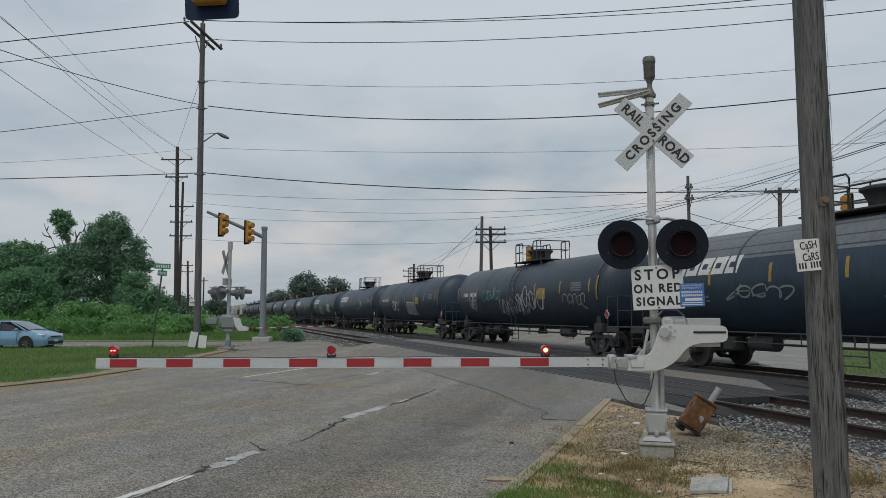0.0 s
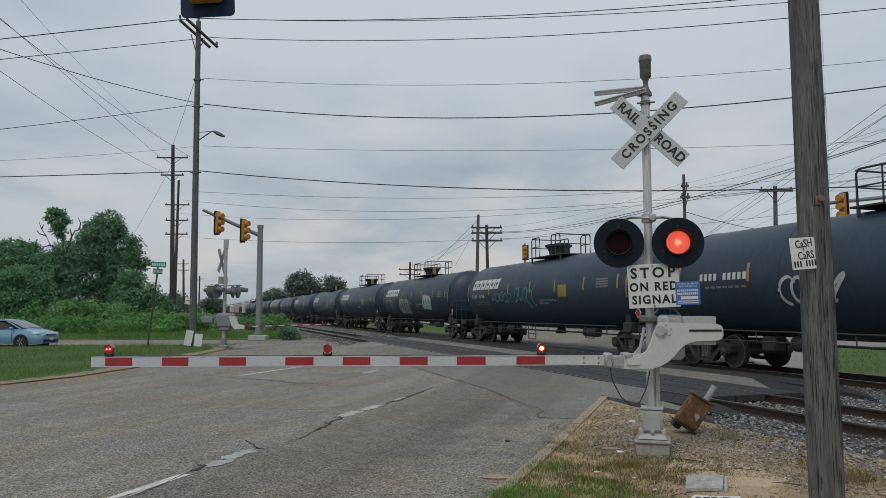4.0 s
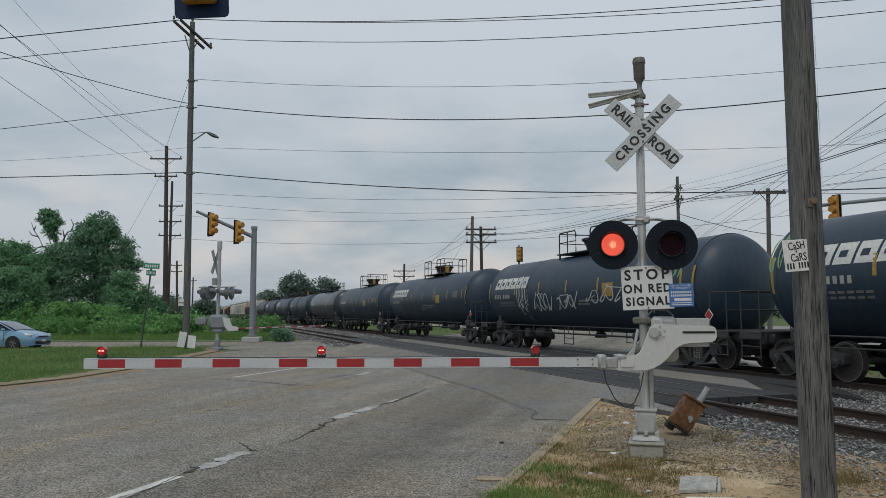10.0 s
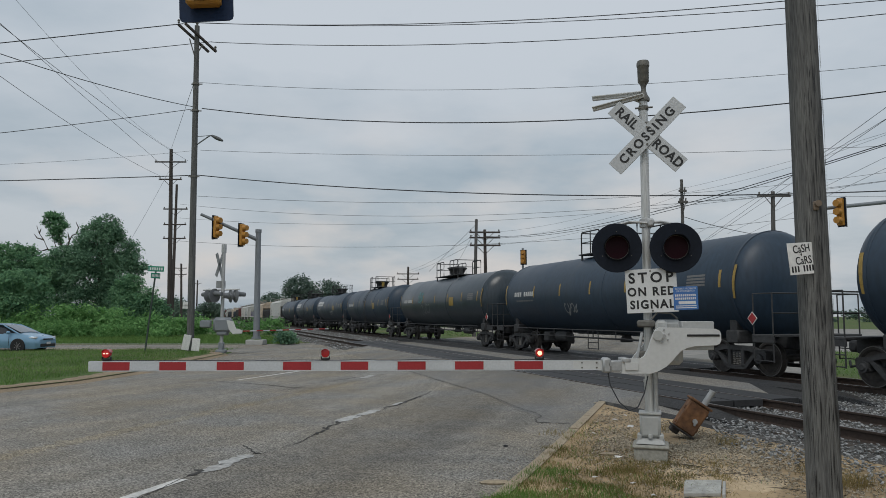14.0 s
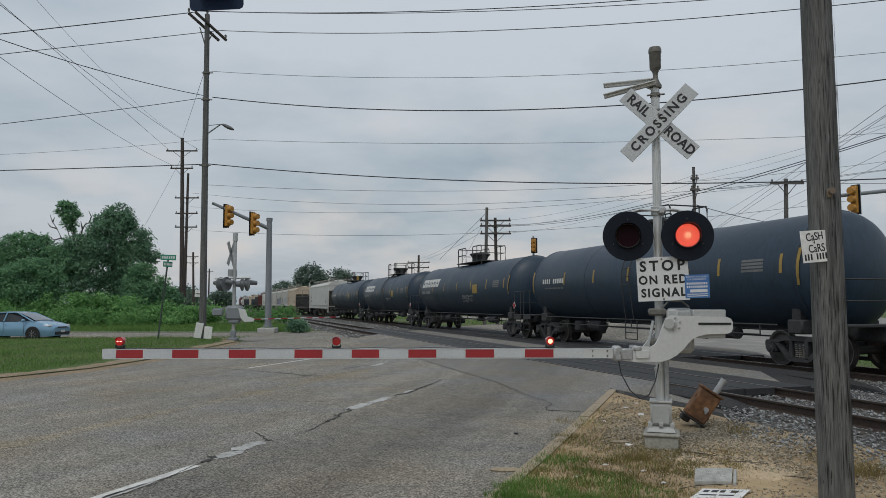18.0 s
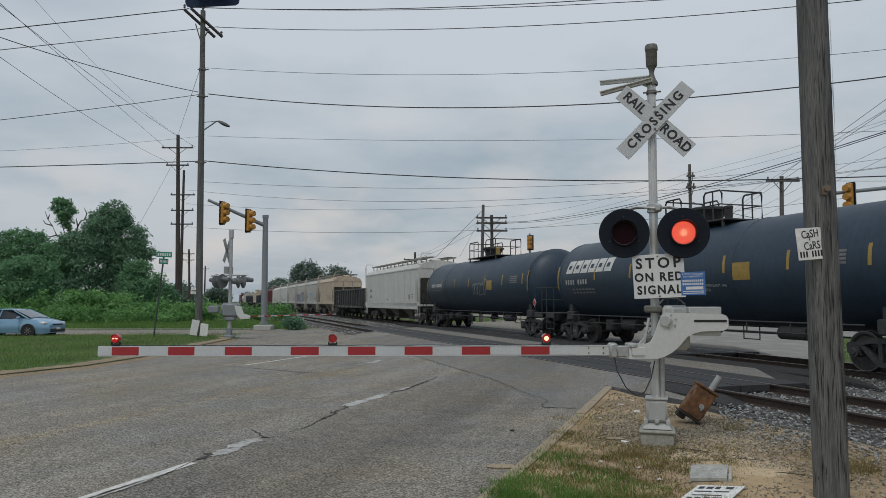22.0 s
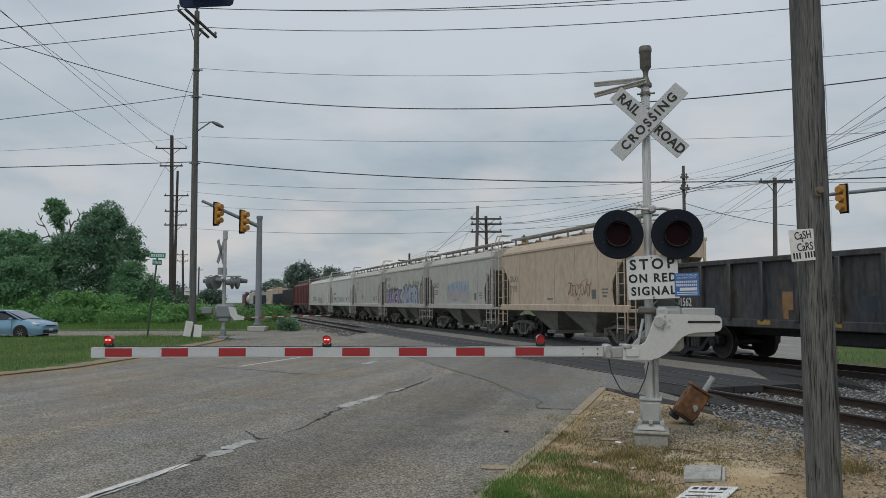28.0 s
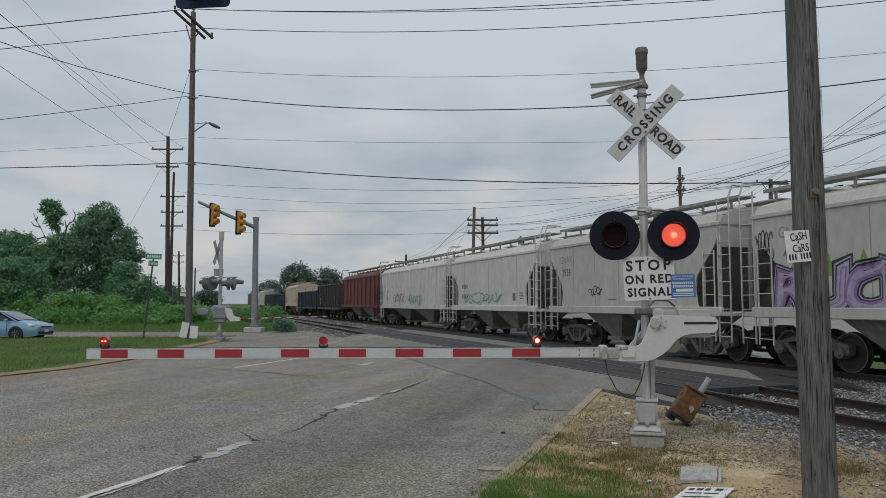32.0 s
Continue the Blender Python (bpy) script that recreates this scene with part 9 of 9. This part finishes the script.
scrawl(cars[16], F, -2.9, -1.1, 1.75, 2.35, "rust", 38, 9, 0.028)
for x_, z_, w_, h_ in ((1.55, 1.62, 0.34, 0.44), (1.62, 1.32, 0.16, 0.30), (-0.7, 1.55, 0.42, 0.34), (-2.6, 1.75, 0.30, 0.36)):
    part("rust_stain", Shape().box((x_, 1.5275, z_), (w_, 0.003, h_), 0.001), PAINTS["rust"] if x_ > 0 else GONDOLA_BLUE, cars[15], "brown rust stain" if x_ > 0 else "dull repainted patch")
# bubble shapes, hills and spikes on the sprayed hopper
rnd_ = random.Random(77)
big = cars[18]
def bubble(cx, cz, w, h, tilt, seed):
    """A rounded, slanting blob outline."""
    rnd = random.Random(seed)
    ph = rnd.uniform(0, 6.28)
    pts = []
    for i in range(22):
        a = 2 * math.pi * i / 22
        c, s_ = math.cos(a), math.sin(a)
        r = 1 + 0.09 * math.sin(3 * a + ph) + 0.05 * math.sin(5 * a + ph)
        x = w / 2 * math.copysign(abs(c) ** 0.6, c) * r
        z = h / 2 * math.copysign(abs(s_) ** 0.6, s_) * r
        pts.append((cx + x + tilt * z, cz + z))
    return pts


def letter(car, ch, x0, x1, z0, z1, layers, seed):
    """One sprayed letter drawn into the box x0..x1, z0..z1, with a jagged head; layers of (growth, colour, lift)."""
    rnd = random.Random(seed)
    lean, k1, k2 = rnd.uniform(-0.10, 0.16), rnd.uniform(5, 9), rnd.uniform(0, 6.28)
    ref = None
    for grow, colour, off in layers:
        ob = lettering("graffiti", ch, 1.0, PAINTS[colour], car, Matrix(), depth=0.0, bold=grow)
        vs = [v.co.copy() for v in ob.data.vertices]
        if ref is None:
            bare_ = lettering("graffiti", ch, 1.0, PAINTS[colour], car, Matrix(), depth=0.0, bold=0.05)
            xs, ys = [v.co.x for v in bare_.data.vertices], [v.co.y for v in bare_.data.vertices]
            ref = (min(xs), max(xs), min(ys), max(ys))
            old = bare_.data
            bpy.data.objects.remove(bare_)
            bpy.data.meshes.remove(old)
        for v, c in zip(ob.data.vertices, vs):
            u, w = (c.x - ref[0]) / (ref[1] - ref[0]), (c.y - ref[2]) / (ref[3] - ref[2])
            z = z0 + (z1 - z0) * w + 0.13 * (w - 0.3) * math.sin(k1 * u + k2)
            x = x0 + (x1 - x0) * u - lean * (w - 0.5) + 0.05 * math.sin(7 * w + k2)
            v.co = Vector((x, 1.575 + off, z))
        ob.data.flip_normals()
        tagged(ob, colour + " sprayed letter shape")


for word, x0, step_, tones, seed in (("RUCK", 4.10, 0.98, ("purple", "lilac"), 0), ("AMOR", 0.0, 0.985, ("lilac", "ice"), 40)):
    for i, ch in enumerate(word):
        xa, xb = x0 - i * step_ + 0.08, x0 - (i + 1) * step_ - 0.10
        lo, hi = (1.40, 2.42) if seed == 0 else (1.30, 2.56)
        tone = tones[(i + seed // 40) % 2]
        fills = [(0.115, "black", 0.006 + 0.001 * i), (0.085, "ice" if seed else "lilac", 0.011 + 0.001 * i), (0.066, "black", 0.016 + 0.001 * i), (0.045, tone, 0.021 + 0.001 * i), (0.0, tones[(i + 1 + seed // 40) % 2], 0.027), (-0.022, "pale" if seed else "lilac", 0.030)]
        letter(big, ch, xa, xb, lo + rnd_.uniform(-0.05, 0.05), hi + rnd_.uniform(-0.06, 0.10), fills, seed + i)
for xa, w, top_ in ((3.55, 0.35, 2.72), (3.0, 0.4, 2.66), (2.63, 0.35, 2.80), (2.1, 0.4, 2.70), (1.69, 0.35, 2.76), (1.2, 0.3, 2.62), (-0.74, 0.36, 3.02), (-1.72, 0.42, 3.15), (-2.2, 0.4, 2.75), (-2.73, 0.42, 3.16), (-3.3, 0.5, 2.72)):
    patch_on(big, flat_flank(0.004), [(xa + w, 2.2), (xa + w * 0.3, 2.2 + (top_ - 2.2) * 0.55), (xa, top_), (xa - w * 0.25, 2.2 + (top_ - 2.2) * 0.6), (xa - w * 0.8, 2.2)], "leaf")
scrawl(big, F, -4.0, -3.0, 2.62, 2.95, "leaf", 33, 5, 0.05)
# faded blue and pink shapes on the next hopper
for i, (cx, cz, w, h) in enumerate(((1.25, 2.10, 0.85, 1.00), (0.55, 2.18, 0.85, 1.10), (-0.15, 2.20, 0.80, 1.10), (-0.80, 2.16, 0.85, 1.12), (-1.42, 2.12, 0.80, 1.14))):
    patch_on(cars[17], flat_flank(0.004 + 0.001 * i), bubble(cx, cz, w, h, (-0.15, 0.12)[i % 2], 200 + i), "mist")
    patch_on(cars[17], flat_flank(0.011), bubble(cx + 0.05, cz - 0.22, w * 0.62, h * 0.46, 0.1, 220 + i), "rose")
    patch_on(cars[17], flat_flank(0.013), bubble(cx + 0.08, cz + 0.24, 0.16, 0.34, 0.2, 240 + i), "blue")


def throw_up(car, x0, z, n, w, h, outer, inner, seed):
    """A row of bubble shapes on a tank's flank, each with a paler heart."""
    for i in range(n):
        cx = x0 - i * w * 0.86
        for grow, colour, off in ((0.09, outer, 0.004 + 0.0015 * i), (-0.04, inner, 0.014 + 0.0015 * i)):
            pts = bubble(cx, z, w + grow, h + grow, (-0.15, 0.1, 0.0, 0.18)[i % 4], seed + i)
            sh = Shape()
            sh.v = [tuple(Vector(tank_flank(x_, z_)) + Vector((0, off, 0))) for x_, z_ in [(cx, z)] + pts]
            sh.f = [(0, 1 + (j + 1) % 22, 1 + j) for j in range(22)]
            part("graffiti", sh, PAINTS[colour], car, "sprayed " + colour + " bubble shape", smooth=False)
        sh = Shape()
        sh.v = [tuple(Vector(tank_flank(x_, z_)) + Vector((0, 0.026, 0))) for x_, z_ in bubble(cx, z + 0.08 * h, w * 0.16, h * 0.34, 0.1, seed + 40 + i)]
        sh.f = [tuple(reversed(range(22)))]
        part("graffiti", sh, PAINTS["black"], car, "sprayed black shape", smooth=False)


throw_up(cars[2], -0.65, 1.90, 4, 0.62, 0.80, "white", "grey", 300)
throw_up(cars[4], -2.85, 2.12, 3, 0.62, 0.78, "white", "mint", 320)
throw_up(cars[4], 2.75, 1.92, 4, 0.66, 0.88, "mint", "grey", 340)
scrawl(cars[1], tank_flank, -1.6, 1.6, 1.5, 2.3, "white", 61, 14, 0.03)
scrawl(cars[6], tank_flank, -6.2, -4.2, 1.8, 3.2, "white", 62, 9, 0.035)
scrawl(big, F, 4.25, 4.72, 2.75, 3.45, "black", 34, 4, 0.03)
scrawl(cars[19], F, 1.05, 1.96, 1.86, 2.14, "black", 35, 5, 0.03)
scrawl(cars[20], F, -1.6, 3.2, 1.55, 2.1, "teal", 36, 9, 0.05)
scrawl(cars[21], flat_flank(0.112), 0.7, 3.4, 1.62, 2.25, "black", 37, 6, 0.05)
scrawl(cars[21], flat_flank(0.112), -3.1, -0.2, 1.62, 2.15, "teal", 39, 7, 0.05)


# ---- what moves ----
def flash_rows(at, lit, spans):
    """Rows for a lamp face that turns its lit side out during spans."""
    rows, now = [(0.0, 0.0 if lit(0.0) else 180.0)], lit(0.0)
    for t in spans:
        a, b = (180.0, 0.0) if not now else (0.0, 180.0)
        k = math.floor(t * 30) - 1
        for whole in (k + 1, k + 2):          # a whole second never falls inside a turn
            if whole % 30 == 0:
                k = whole - 3 if whole >= t * 30 else whole
                break
        rows += [((k + i) / 30, a + (b - a) * i / 3) for i in range(4)]
        now = not now
    rows.append((32.0, 0.0 if now else 180.0))
    return [(t, at @ pose(0, 0, 0, 0, 0, a)) for t, a in rows]


def changes(lit):
    ts = [i * 0.01 for i in range(1, 3200)]
    found = [t for t in ts if lit(t) != lit(t - 0.01) and 0.06 < t < 31.85]
    kept = []
    for t in found:                 # two changes in quick succession cancel out
        if kept and t - kept[-1] < 0.2:
            kept.pop()
        else:
            kept.append(t)
    return kept


DARK = ((-1.0, 1.4), (6.45, 7.75), (13.45, 15.0), (20.45, 21.75), (27.7, 29.15))


def phase_left(t):
    return (t - 8.45) % 1.393 < 0.697


def motions():
    """The train rolls towards the camera's side at an even speed; the lamps flash in turn."""
    for car, s in TRAIN:
        walk(car, [(t, CAR_POSE @ pose(s - SPEED * t, 0, 0)) for t in (0.0, 8.0, 16.0, 24.0, 32.0)])
    spin = 360 * SPEED / (2 * math.pi * WHEEL_R)
    for ws, dx in WHEELSETS:
        walk(ws, [(t, pose(dx, 0, WHEEL_R, 0, -spin * t, 0)) for t in [i / 15 for i in range(481)]])
    awake = lambda t: not any(a <= t < b for a, b in DARK)
    for face, mine in zip(FLASHERS, (True, False)):
        lit = lambda t: awake(t) and phase_left(t) == mine
        walk(face, flash_rows(pose(0, -0.045, 0), lit, changes(lit)))
    lit = lambda t: not phase_left(t)
    walk(TURN_LAMP, flash_rows(pose(0, 0, 0), lit, changes(lit)))
    walk(MIDDLE_LAMP, flash_rows(pose(0, 0, 0), phase_left, changes(phase_left)))


motions()
